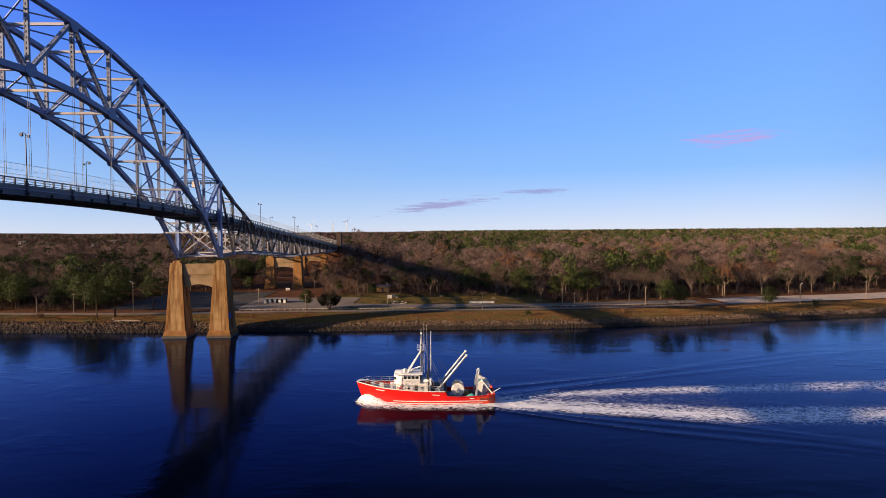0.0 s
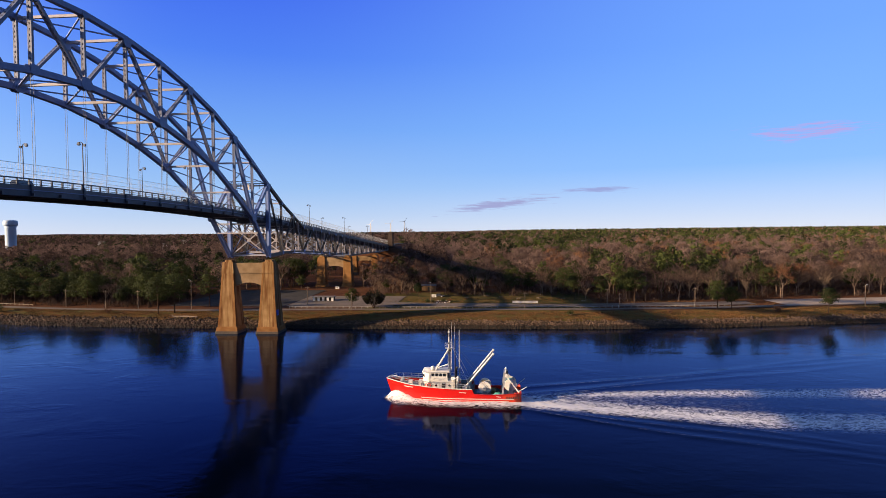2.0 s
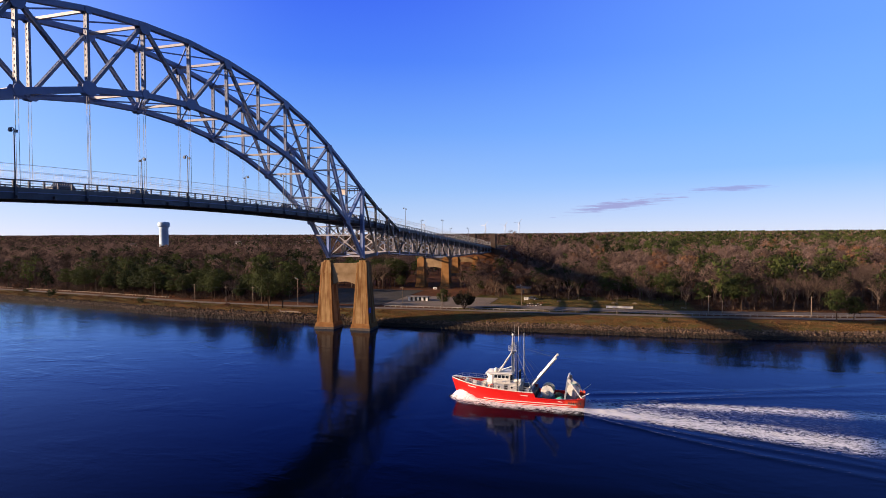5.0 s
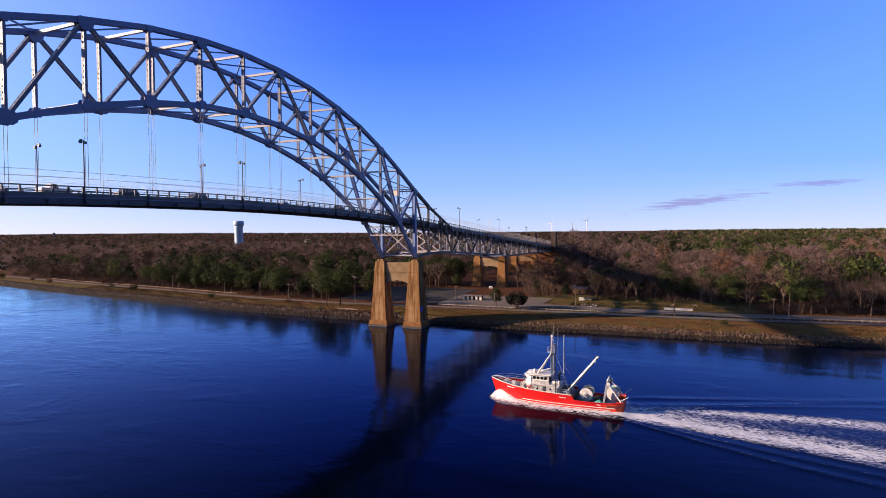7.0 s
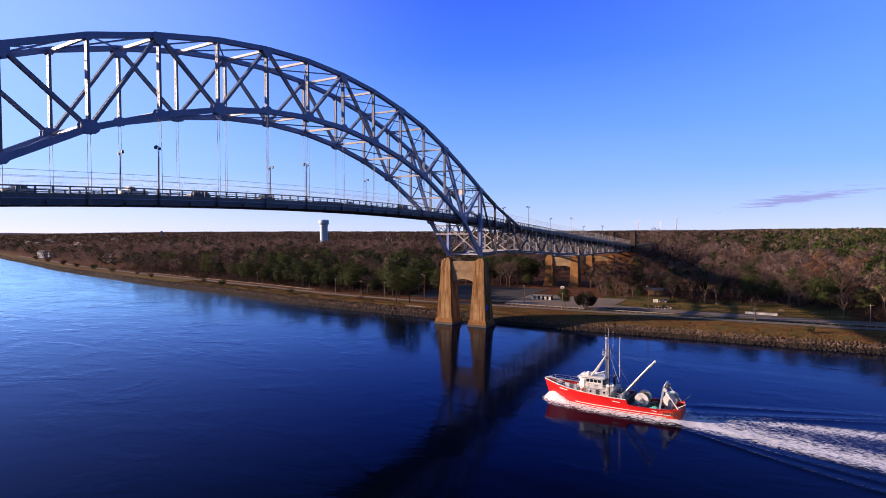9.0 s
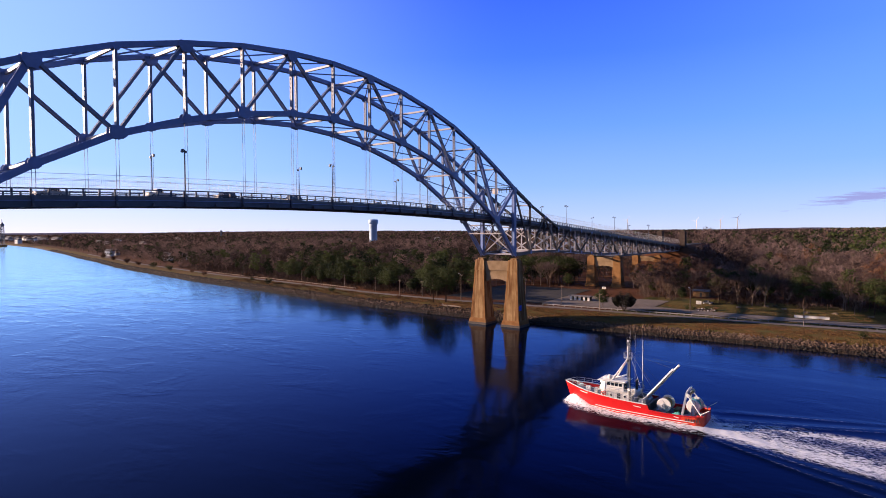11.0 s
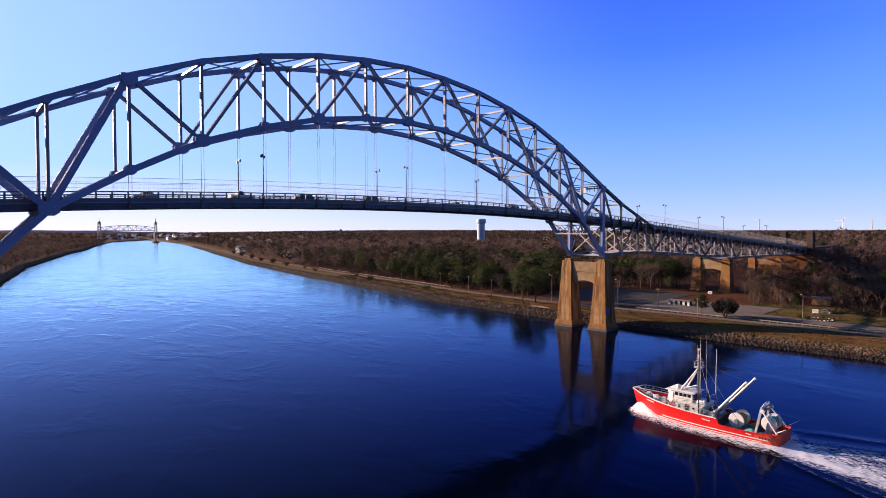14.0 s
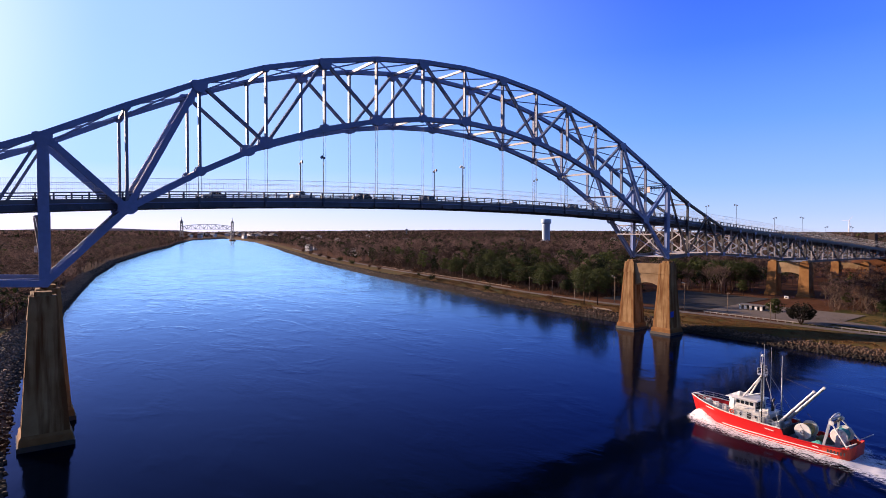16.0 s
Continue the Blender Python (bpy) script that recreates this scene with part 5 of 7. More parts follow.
def light_brush(seed):
    """A knee- to head-high tangle of twigs."""
    rnd = random.Random(seed)
    t = []
    for i in range(46):
        a, r = rnd.uniform(0, 6.28), rnd.uniform(0, 2.2)
        p = Vector((r * math.cos(a), r * math.sin(a), rnd.uniform(0, 2.4) * (1 - r / 3)))
        t.append(blade(rnd, p, (rnd.uniform(-.6, .6), rnd.uniform(-.6, .6), rnd.uniform(.2, 1)), rnd.uniform(0.9, 1.8), 0.16))
    return np.array(t)


def brush(name, x0, x1, bank, sign, d0, d1, count, label):
    x = rng.uniform(x0, x1, count)
    y = bank(x) + sign * rng.uniform(d0, d1, count)
    ok = ~open_ground(x, y)
    x, y = x[ok], y[ok]
    v = scatter(light_brush(61).reshape(-1, 3), np.stack([x, y, land(x, y)], -1), rng.uniform(0.5, 1.25, len(x)), rng.uniform(0, 6.28, len(x))).reshape(-1, 3, 3)
    tagged(new(name, tri_mesh(name, v, TWIG, rng.uniform(-0.45, 0.1, len(x)))), label, "brush", kind="stuff")


brush("brush", -420, -20, north_bank, 1, 26, 75, 1500, "brown undergrowth of bare twigs below the pines")
brush("brush", 0, 345, north_bank, 1, 45, 110, 1500, "brown undergrowth of bare twigs at the wood's edge")
brush("brush", -420, 20, south_bank, -1, 10, 34, 900, "dark undergrowth on the shaded bank")

# tufts of dry grass on the banks


def grass_tuft(seed):
    rnd = random.Random(seed)
    return np.array([blade(rnd, Vector((rnd.uniform(-.45, .45), rnd.uniform(-.45, .45), -0.05)), (rnd.uniform(-.5, .5), rnd.uniform(-.5, .5), 1), rnd.uniform(0.2, 0.5), 0.2) for i in range(5)])


DRY = island_material("dry_bank_grass", (0.085, 0.048, 0.016), (0.175, 0.094, 0.036), 0.95, 0.12, 0.4)


def tufts(bank, sign, x0, x1, d0, d1, count, label):
    x = rng.uniform(x0, x1, count)
    d = rng.uniform(d0, d1, count)
    y = bank(x) + sign * d
    ok = (np.sin(x * 0.31 + 2 * np.sin(d * 0.5)) + np.sin(d * 1.1 + x * 0.07) + rng.normal(0, 0.8, count)) > -0.2
    x, y = x[ok], y[ok]
    v = scatter(grass_tuft(71).reshape(-1, 3), np.stack([x, y, land(x, y)], -1), rng.uniform(0.6, 1.5, len(x)), rng.uniform(0, 6.28, len(x))).reshape(-1, 3, 3)
    tagged(new("grass", tri_mesh("grass", v, DRY, rng.uniform(-0.3, 0.5, len(x)))), label, "grass", kind="stuff")


tufts(north_bank, 1, -260, 290, 5.5, 19, 24000, "tufts of dry brown grass on the canal bank")
tufts(north_bank, 1, 30, 200, 28, 60, 5000, "tufts of dry grass on the park lawn")
tufts(south_bank, -1, -300, 60, 9, 26, 6000, "tufts of dry grass on the shaded bank")

# shrubs on the bank


def shrub(seed):
    rnd = random.Random(seed)
    wood, nd = Shape(), []
    for i in range(7):
        a = 6.28 * i / 7
        tip = Vector((1.1 * math.cos(a), 1.1 * math.sin(a), rnd.uniform(1.2, 2.2)))
        wood.tube((0, 0, -0.2), tip, 0.06, 0.02, 4)
        for j in range(46):
            p = tip * rnd.uniform(0.4, 1.05) + Vector((rnd.gauss(0, .4), rnd.gauss(0, .4), rnd.gauss(0, .3)))
            nd.append(blade(rnd, p, (rnd.uniform(-1, 1), rnd.uniform(-1, 1), rnd.uniform(-.1, 1)), rnd.uniform(.3, .7), 0.2))
    return wood, np.array(nd)




def round_bush(seed):
    """A broad, dense crown of small leaves right down to the ground."""
    rnd = random.Random(seed)
    wood, nd = Shape(), []
    for i in range(9):
        a = 6.28 * i / 9
        wood.tube((0, 0, -0.3), (2.6 * math.cos(a), 2.6 * math.sin(a), rnd.uniform(4.0, 6.0)), 0.14, 0.04, 5)
    for i in range(3400):
        a, e = rnd.uniform(0, 6.28), math.asin(rnd.uniform(-0.6, 1))
        f = (0.86 + 0.14 * math.sin(4 * a + 1) * math.cos(3 * e)) * rnd.uniform(0.75, 1.02)
        p = Vector((4.7 * math.cos(e) * math.cos(a), 4.7 * math.cos(e) * math.sin(a), 4.9 + 3.4 * math.sin(e))) * f
        nd.append(blade(rnd, p, (math.cos(a) + rnd.uniform(-.8, .8), math.sin(a) + rnd.uniform(-.8, .8), rnd.uniform(-.2, 1)), rnd.uniform(.35, .8), 0.3))
    return wood, np.array(nd)


DUSKY = island_material("dusky_evergreen_leaves", (0.010, 0.012, 0.008), (0.040, 0.036, 0.024), 0.8, 0.3)
plant(tree_kind("round_bush", *round_bush(55), DUSKY, "broad round dense dark bush beside the park road", "bush", PINE_BARK), 30.6, 130, 1.0, 0)
shrub_kinds = [tree_kind("shrub", *shrub(s), m, "dense dark shrub growing on the canal bank", "shrub") for s, m in ((51, NEEDLE), (52, RUSSET))]
for x, d, s in ((-78, 12, 0.9), (-132, 10, 1.3), (-168, 13, 0.8), (-205, 9.5, 1.7), (-236, 14, 1.0), (-262, 24, 1.6), (-310, 11, 1.4), (-345, 14, 1.2), (-395, 11, 2.0), (-450, 13, 2.2), (-500, 12, 2.0), (-560, 14, 2.4), (-640, 13, 2.4), (-720, 14, 2.6), (51.5, 43.5, 0.8), (54, 43, 0.7), (58, 47, 0.6), (61, 48, 0.6), (110, 11, 0.9), (148, 12, 0.7), (190, 11, 1.0), (235, 12, 1.1)):
    plant(trnd.choice(shrub_kinds), x, float(north_bank(x)) + d, s, trnd.uniform(0, 360))

# ---- the trawler and its wake ----
boat = thing("fishing_trawler", "red steel fishing trawler with white wheelhouse under way on the canal", "fishing boat", (BOAT_X, BOAT_Y, 0))
# stations: from bow to stern; half breadth at the rail, at the waterline, height of the rail
ST = [(-1.7, 0.06, 0.03, 4.35), (-0.6, 0.75, 0.05, 4.2), (0.6, 1.45, 0.35, 4.05), (2.2, 2.25, 1.05, 3.88), (4.5, 3.0, 2.0, 3.62), (7.5, 3.5, 2.95, 3.36), (11, 3.72, 3.45, 3.14), (14, 3.76, 3.6, 3.02), (17.0, 3.76, 3.65, 2.96),
      (17.4, 3.76, 3.65, 1.95), (20, 3.74, 3.62, 1.85), (23.4, 3.62, 3.5, 1.9), (25.6, 3.45, 3.3, 2.05), (27.2, 3.25, 3.05, 2.25)]


def hull_point(u, h):
    """Half breadth of the hull at length u and height h."""
    us = [s[0] for s in ST]
    b, w, z = (float(np.interp(u, us, [s[i] for s in ST])) for i in (1, 2, 3))
    f = clamp(h / z)
    return w + (b - w) * f ** 0.8


def hull():
    s = Shape()
    rows = 6
    for e in (-1, 1):
        o = len(s.v)
        for u, b, w, z in ST:
            for r in range(rows):
                f = r / (rows - 1)
                h = -0.7 + (z + 0.7) * f
                half = (w * (0.92 + 0.08 * clamp(h + 0.7))) if h < 0 else w + (b - w) * clamp(h / z) ** 0.8
                rake = 1.7 * (1 - f) if u < 0 else 1.0 * (1 - f) * clamp((2.2 - u) / 2.2)
                s.v.append((u + rake, e * half, h))
        for i in range(len(ST) - 1):
            for r in range(rows - 1):
                a = o + i * rows + r
                q = (a, a + rows, a + rows + 1, a + 1)
                s.f.append(q if e < 0 else q[::-1])
    n = (len(ST) - 1) * rows
    t = len(ST) * rows
    for r in range(rows - 1):
        s.f.append((n + r, t + n + r, t + n + r + 1, n + r + 1))
    for r in range(rows - 1):
        s.f.append((r, r + 1, t + r + 1, t + r))
    return s


hb = part("hull", hull(), [RED, ORANGE], boat, "bright red hull with orange weathered stern", True)
for p in hb.data.polygons:
    if p.center.x > 24.0:
        p.material_index = 1


def side_strip(u0, u1, h, thick, tall, follow=False):
    """A moulding along the near and far sides of the hull: one shape for each side."""
    out = []
    for e in (-1, 1):
        s = Shape()
        st = [u for u in [u0] + [q[0] for q in ST if u0 < q[0] < u1] + [u1]]
        pts = []
        for u in st:
            z = float(np.interp(u, [q[0] for q in ST], [q[3] for q in ST])) if follow else h
            pts.append(Vector((u, e * (hull_point(u, z) + thick * 0.3), z)))
        for p in pts:
            s.v.extend([(p.x, p.y + i * thick / 2, p.z + j * tall / 2) for i, j in ((-1, -1), (1, -1), (1, 1), (-1, 1))])
        for k in range(len(pts) - 1):
            s.f.extend([(4 * k + j, 4 * k + (j + 1) % 4, 4 * k + 4 + (j + 1) % 4, 4 * k + 4 + j) for j in range(4)])
        k = 4 * (len(pts) - 1)
        s.f.extend([(3, 2, 1, 0), (k, k + 1, k + 2, k + 3)])
        out.append(s)
    return out


for s in side_strip(6.2, 25.6, 0.95, 0.14, 0.13) + side_strip(5.0, 24.6, 0.5, 0.14, 0.10):
    part("white_stripe", s, WHITE, boat, "white painted rubbing strake")
for s in side_strip(-1.6, 16.95, 0, 0.26, 0.14, True):
    part("gunwale_cap", s, WHITE, boat, "white cap rail")
for s in side_strip(17.45, 27.1, 0, 0.24, 0.12, True):
    part("gunwale_cap", s, RED, boat)
# lettering too small to read stands as bars
for u, w, h in ((2.6, 1.9, 3.14), (14.3, 1.5, 2.3), (22.0, 0.9, 1.5)):
    for e in (-1, 1):
        a, b = Vector((u, e * (hull_point(u, h) + 0.05), h)), Vector((u + w, e * (hull_point(u + w, h) + 0.05), h - 0.1))
        part("name_bar", Shape().beam(a, b, 0.05, 0.15, (0, 1, 0)), WHITE, boat, "white bar in place of lettering")


def deck(u0, u1, dz, name, mat):
    s = Shape()
    us = [u0] + [q[0] for q in ST if u0 < q[0] < u1] + [u1]
    for u in us:
        z = float(np.interp(u, [q[0] for q in ST], [q[3] for q in ST])) - dz
        b = hull_point(u, z) - 0.05
        s.v.extend([(u, -b, z), (u, b, z)])
    for i in range(len(us) - 1):
        s.f.append((2 * i, 2 * i + 2, 2 * i + 3, 2 * i + 1))
    return part(name, s, mat, boat)


deck(-0.4, 17.2, 0.75, "fore_deck", DECKGREY)
deck(17.2, 27.0, 0.95, "work_deck", DECKGREY)
part("deck_break", Shape().box(17.1, 17.3, -3.6, 3.6, 0.9, 2.9), DARK, boat)
# deckhouse and wheelhouse
house = Shape().frustum(8.4, 14.0, -2.6, 2.6, 2.2, 8.6, 13.9, -2.5, 2.5, 4.15)
dh = part("deckhouse", house, WHITE, boat)
part("roof", Shape().box(8.3, 14.2, -2.75, 2.75, 4.15, 4.27), WHITE, dh)
wheel = Shape().frustum(7.6, 11.8, -2.1, 2.1, 4.27, 7.9, 11.7, -2.0, 2.0, 6.1)
wh = part("wheelhouse", wheel, WHITE, boat)
prow = Shape()
for j, (zz, k) in enumerate(((3.0, 1.0), (4.4, 1.1), (5.5, 1.12), (6.25, 0.8))):
    for i in range(9):
        t = math.pi * i / 8
        prow.v.append((7.95 - 1.5 * k * math.sin(t), -1.95 * k * math.cos(t), zz))
for j in range(3):
    for i in range(8):
        prow.f.append((j * 9 + i, j * 9 + i + 1, (j + 1) * 9 + i + 1, (j + 1) * 9 + i))
prow.f.append(tuple(27 + i for i in range(9)))
part("rounded_front", prow, WHITE, wh, smooth=True)
part("roof", Shape().frustum(7.6, 12.3, -2.35, 2.35, 6.1, 7.8, 12.1, -2.15, 2.15, 6.28), WHITE, wh)
for e in (-1, 1):
    for i in range(4):
        u = 8.35 + i * 0.82
        part("window", Shape().box(u, u + 0.6, e * 2.06 - 0.03, e * 2.06 + 0.03, 5.2, 5.8), GLASS, wh)
    for u in (9.4, 12.2):
        part("porthole", Shape().turned([(0.2, -0.02), (0.24, 0), (0.2, 0.02)], 12, (u, e * 2.57, 3.4), "y"), GLASS, dh)
    part("door", Shape().box(13.3, 14.0, e * 2.56 - 0.03, e * 2.56 + 0.03, 2.4, 3.85), GALV, dh)
for i in range(4):
    v = -1.5 + i * 0.78
    part("aft_window", Shape().box(11.72, 11.80, v, v + 0.58, 5.1, 5.8), GLASS, wh)
for i in range(3):
    t = math.pi * (0.3 + 0.2 * i)
    part("front_window", Shape().beam((7.93 - 1.68 * math.sin(t - 0.22), -2.2 * math.cos(t - 0.22), 5.2), (7.93 - 1.68 * math.sin(t + 0.22), -2.2 * math.cos(t + 0.22), 5.2), 0.08, 0.5, (1, 0, 0)), GLASS, wh)
part("life_raft", Shape().turned([(0.1, -0.8), (0.34, -0.7), (0.36, 0), (0.34, 0.7), (0.1, 0.8)], 12, (13.2, -1.5, 4.65), "x"), WHITE, boat, "white life raft canister", True)
part("exhaust_stack", Shape().tube((13.4, 1.2, 4.0), (13.4, 1.2, 6.2), 0.26, 0.24, 10).tube((13.4, 1.2, 6.2), (13.7, 1.2, 6.5), 0.2, 0.2, 10), DARK, boat)
part("satellite_dome", Shape().turned([(0.05, 0), (0.42, 0.1), (0.5, 0.45), (0.36, 0.82), (0.05, 0.95)], 14, (8.6, -1.1, 6.27)), WHITE, boat, smooth=True)
part("radar_scanner", Shape().box(9.3, 9.5, -0.9, 0.9, 6.95, 7.1).tube((9.4, 0, 6.25), (9.4, 0, 6.95), 0.12, 0.1, 8), WHITE, boat)
# mast with platform, stays and aerials
mast = part("mast", Shape().tube((12.0, 0, 4.0), (12.0, 0, 13.2), 0.34, 0.17, 10).tube((12.0, 0, 13.2), (12.0, 0, 14.1), 0.09, 0.07, 8), GALV, boat)
part("mast_light", Shape().turned([(0.05, -0.22), (0.22, -0.12), (0.24, 0.06), (0.12, 0.24), (0.02, 0.28)], 12, (12.0, 0, 14.3)), WHITE, mast, smooth=True)
part("platform", Shape().turned([(0.85, 0.0), (0.9, 0.06), (0.85, 0.12), (0.3, 0.12)], 14, (12.0, 0, 10.8)), GALV, mast)
ring = Shape()
for i in range(12):
    a, b = 6.283 * i / 12, 6.283 * (i + 1) / 12
    for z in (11.4, 11.9):
        ring.tube((12 + 0.88 * math.cos(a), 0.88 * math.sin(a), z), (12 + 0.88 * math.cos(b), 0.88 * math.sin(b), z), 0.03, 0.03, 4)
    if i % 2 == 0:
        ring.tube((12 + 0.88 * math.cos(a), 0.88 * math.sin(a), 10.9), (12 + 0.88 * math.cos(a), 0.88 * math.sin(a), 11.9), 0.03, 0.03, 4)
part("platform_rail", ring, GALV, mast)
for e in (-1, 1):
    part("mast_leg", Shape().tube((7.2, e * 2.3, 3.0), (11.9, e * 0.15, 10.6), 0.17, 0.15, 8), WHITE, boat)
    part("mast_brace", Shape().tube((9.2, e * 1.35, 6.2), (12.0, e * 0.2, 7.4), 0.1, 0.1, 6), WHITE, boat)
    part("stay", Shape().tube((12.0, e * 0.1, 12.8), (16.6, e * 3.4, 3.2), 0.03, 0.03, 4), GALV, boat)
    part("floodlight", Shape().box(12.15, 12.5, e * 0.95 - 0.16, e * 0.95 + 0.16, 10.3, 10.6), DARK, mast)
part("aerial", Shape().tube((12.6, -0.6, 6.0), (12.6, -0.6, 16.6), 0.05, 0.02, 5), WHITE, boat)
part("aerial", Shape().tube((13.2, 0.7, 6.0), (13.2, 0.7, 16.0), 0.05, 0.02, 5), WHITE, boat)
part("port_pole", Shape().tube((13.5, -3.3, 3.0), (13.5, -3.3, 13.4), 0.14, 0.09, 8), DARK, boat, "dark upright outrigger pole")
part("starboard_pole", Shape().tube((14.0, 3.3, 3.0), (14.0, 3.3, 14.2), 0.14, 0.09, 8), GALV, boat, "galvanised upright outrigger pole")
# twin booms
for e in (-1, 1):
    s = Shape().tube((15.8, e * 1.9, 3.2), (21.3, e * 2.1, 9.9), 0.27, 0.22, 10)
    bm_ = part("boom", s, GALV, boat)
    part("boom_head", Shape().turned([(0.08, -0.2), (0.24, -0.18), (0.24, 0.18), (0.08, 0.2)], 12, (21.4, e * 2.1, 10.05), "y"), WHITE, bm_)
    part("boom_foot", Shape().box(15.3, 16.2, e * 1.9 - 0.35, e * 1.9 + 0.35, 2.2, 3.5), GALV, bm_)
    part("topping_wire", Shape().tube((21.3, e * 2.1, 10.3), (12.0, e * 0.1, 12.0), 0.022, 0.022, 4), DARK, boat)


OLD_NET = material("ochre_wound_net", (0.20, 0.15, 0.055), 0.9, 0, 0.45, 3.0, 0.6, 10)


def drum(u, z, r, half, name):
    """A net drum: core wound with net between two plate flanges on pedestals."""
    d = part(name, Shape().turned([(r * 0.62, -half), (r * 0.84, -half * 0.4), (r * 0.8, half * 0.3), (r * 0.6, half)], 18, (u, 0, z), "y"), NET if name == "stern_net_drum" else OLD_NET, boat, "net drum between white round flanges")
    for e in (-1, 1):
        f = Shape().turned([(0.12, -0.1), (r * 0.97, -0.09), (r, -0.05), (r, 0.05), (r * 0.97, 0.09), (0.12, 0.1)], 28, (u, e * half, z), "y")
        part("flange", f, WHITE, d, "white round flange")
        part("hub", Shape().turned([(0.08, -0.1), (0.3, -0.08), (0.3, 0.08), (0.08, 0.1)], 14, (u, e * (half + 0.16), z), "y"), GALV, d)
        part("drive_arm", Shape().beam((u, e * (half + 0.3), z), (u + 0.25, e * (half + 0.34), 1.0), 0.14, 0.34, (0, 1, 0)), GALV, d)
        part("pedestal", Shape().frustum(u - 0.55, u + 0.55, e * (half + 0.45) - 0.12, e * (half + 0.45) + 0.12, 0.9, u - 0.2, u + 0.2, e * (half + 0.45) - 0.1, e * (half + 0.45) + 0.1, z + 0.15), GALV, d)


drum(19.6, 2.75, 1.35, 1.5, "net_drum")
drum(25.0, 3.35, 1.30, 1.35, "stern_net_drum")
# stern gantry
for e in (-1, 1):
    part("gantry_leg", Shape().beam((23.2, e * 2.9, 1.0), (23.9, e * 1.9, 5.9), 0.36, 0.36, (0, 1, 0)), GALV, boat)
    part("gantry_strut", Shape().tube((23.9, e * 1.9, 5.7), (26.7, e * 2.8, 2.2), 0.13, 0.13, 8), WHITE, boat)
    part("gallows_block", Shape().turned([(0.05, -0.12), (0.36, -0.1), (0.36, 0.1), (0.05, 0.12)], 14, (24.2, e * 2.2, 5.5), "y"), WHITE, boat)
    part("stern_boom", Shape().tube((26.6, e * 2.9, 2.4), (28.3, e * 3.6, 3.6), 0.1, 0.07, 6), GALV, boat)
part("gantry_beam", Shape().beam((23.9, -2.0, 5.95), (23.9, 2.0, 5.95), 0.34, 0.34, (0, 0, 1)), GALV, boat)
part("gantry_cross_rail", Shape().tube((25.4, -2.3, 4.2), (25.4, 2.3, 4.2), 0.09, 0.09, 6), GALV, boat)


def heap(u, v, z, a, b, h, seed):
    """A slumped pile of netting."""
    s = Shape()
    n, m = 16, 5
    rnd = random.Random(seed)
    for j in range(m):
        f = j / (m - 1)
        for i in range(n):
            t = 6.283 * i / n
            k = (1 - f) ** 0.6 * (0.85 + 0.3 * rnd.random())
            s.v.append((u + a * k * math.cos(t), v + b * k * math.sin(t), z + h * f * (0.85 + 0.3 * rnd.random())))
    for j in range(m - 1):
        for i in range(n):
            s.f.append((j * n + i, j * n + (i + 1) % n, (j + 1) * n + (i + 1) % n, (j + 1) * n + i))
    s.f.append(tuple((m - 1) * n + i for i in range(n)))
    return s


part("fishing_net", heap(22.4, -2.2, 0.95, 1.5, 1.1, 1.15, 3), NET, boat, "turquoise trawl net heaped on deck", True)
part("fishing_net", heap(22.2, 1.6, 0.95, 1.3, 1.2, 0.9, 4), DARK, boat, "dark net heaped on deck", True)
for u, v in ((26.0, -1.9), (26.5, -1.5), (26.2, -1.1)):
    part("trawl_float", Shape().turned([(0.04, -0.34), (0.26, -0.22), (0.34, 0), (0.26, 0.22), (0.04, 0.34)], 12, (u, v, 1.62)), ORANGE, boat, "orange round trawl float", True)
for u, v, z, sx, sy, sz in ((3.2, -0.9, 3.05, 0.9, 0.8, 0.9), (5.4, -1.6, 2.9, 0.6, 0.6, 1.2), (5.2, 1.2, 2.9, 1.1, 0.8, 0.7), (14.9, -2.6, 2.3, 1.0, 0.7, 0.9)):
    part("deck_locker", Shape().frustum(u, u + sx, v, v + sy, z, u + 0.06, u + sx - 0.06, v + 0.06, v + sy - 0.06, z + sz), WHITE, boat)
part("anchor_windlass", Shape().turned([(0.2, -0.7), (0.42, -0.65), (0.42, -0.4), (0.22, -0.35), (0.22, 0.35), (0.42, 0.4), (0.42, 0.65), (0.2, 0.7)], 12, (1.8, 0, 3.7), "y").box(1.4, 2.2, -0.5, 0.5, 3.1, 3.5), GALV, boat)
part("orange_gear_box", Shape().frustum(7.0, 7.7, -2.2, -1.5, 2.7, 7.05, 7.65, -2.15, -1.55, 3.6), ORANGE, boat)
# rails, rings and gear round the house
for e in (-1, 1):
    top = [Vector((u, e * 2.62, 4.95)) for u in (9.0, 10.9, 12.8, 14.6)]
    r = part("house_rail", Shape().pipe(top, 0.045, 6), GALV, boat)
    part("lower_rail", Shape().pipe([p - Vector((0, 0, 0.42)) for p in top], 0.03, 5), GALV, r)
    for p in top:
        part("stanchion", Shape().tube(p - Vector((0, 0, 0.9)), p, 0.035, 0.035, 5), GALV, r)
    ringb = Shape()
    for i in range(12):
        a, b = 6.283 * i / 12, 6.283 * (i + 1) / 12
        ringb.tube((7.9 + 0.34 * math.cos(a), e * 2.7, 3.5 + 0.34 * math.sin(a)), (7.9 + 0.34 * math.cos(b), e * 2.7, 3.5 + 0.34 * math.sin(b)), 0.09, 0.09, 6)
    part("life_ring", ringb, ORANGE, boat, "orange life ring")
    part("visor", Shape().frustum(6.3, 8.2, e * 0.1, e * 2.3, 6.02, 6.6, 8.2, e * 0.1, e * 2.15, 6.2), WHITE, wh)
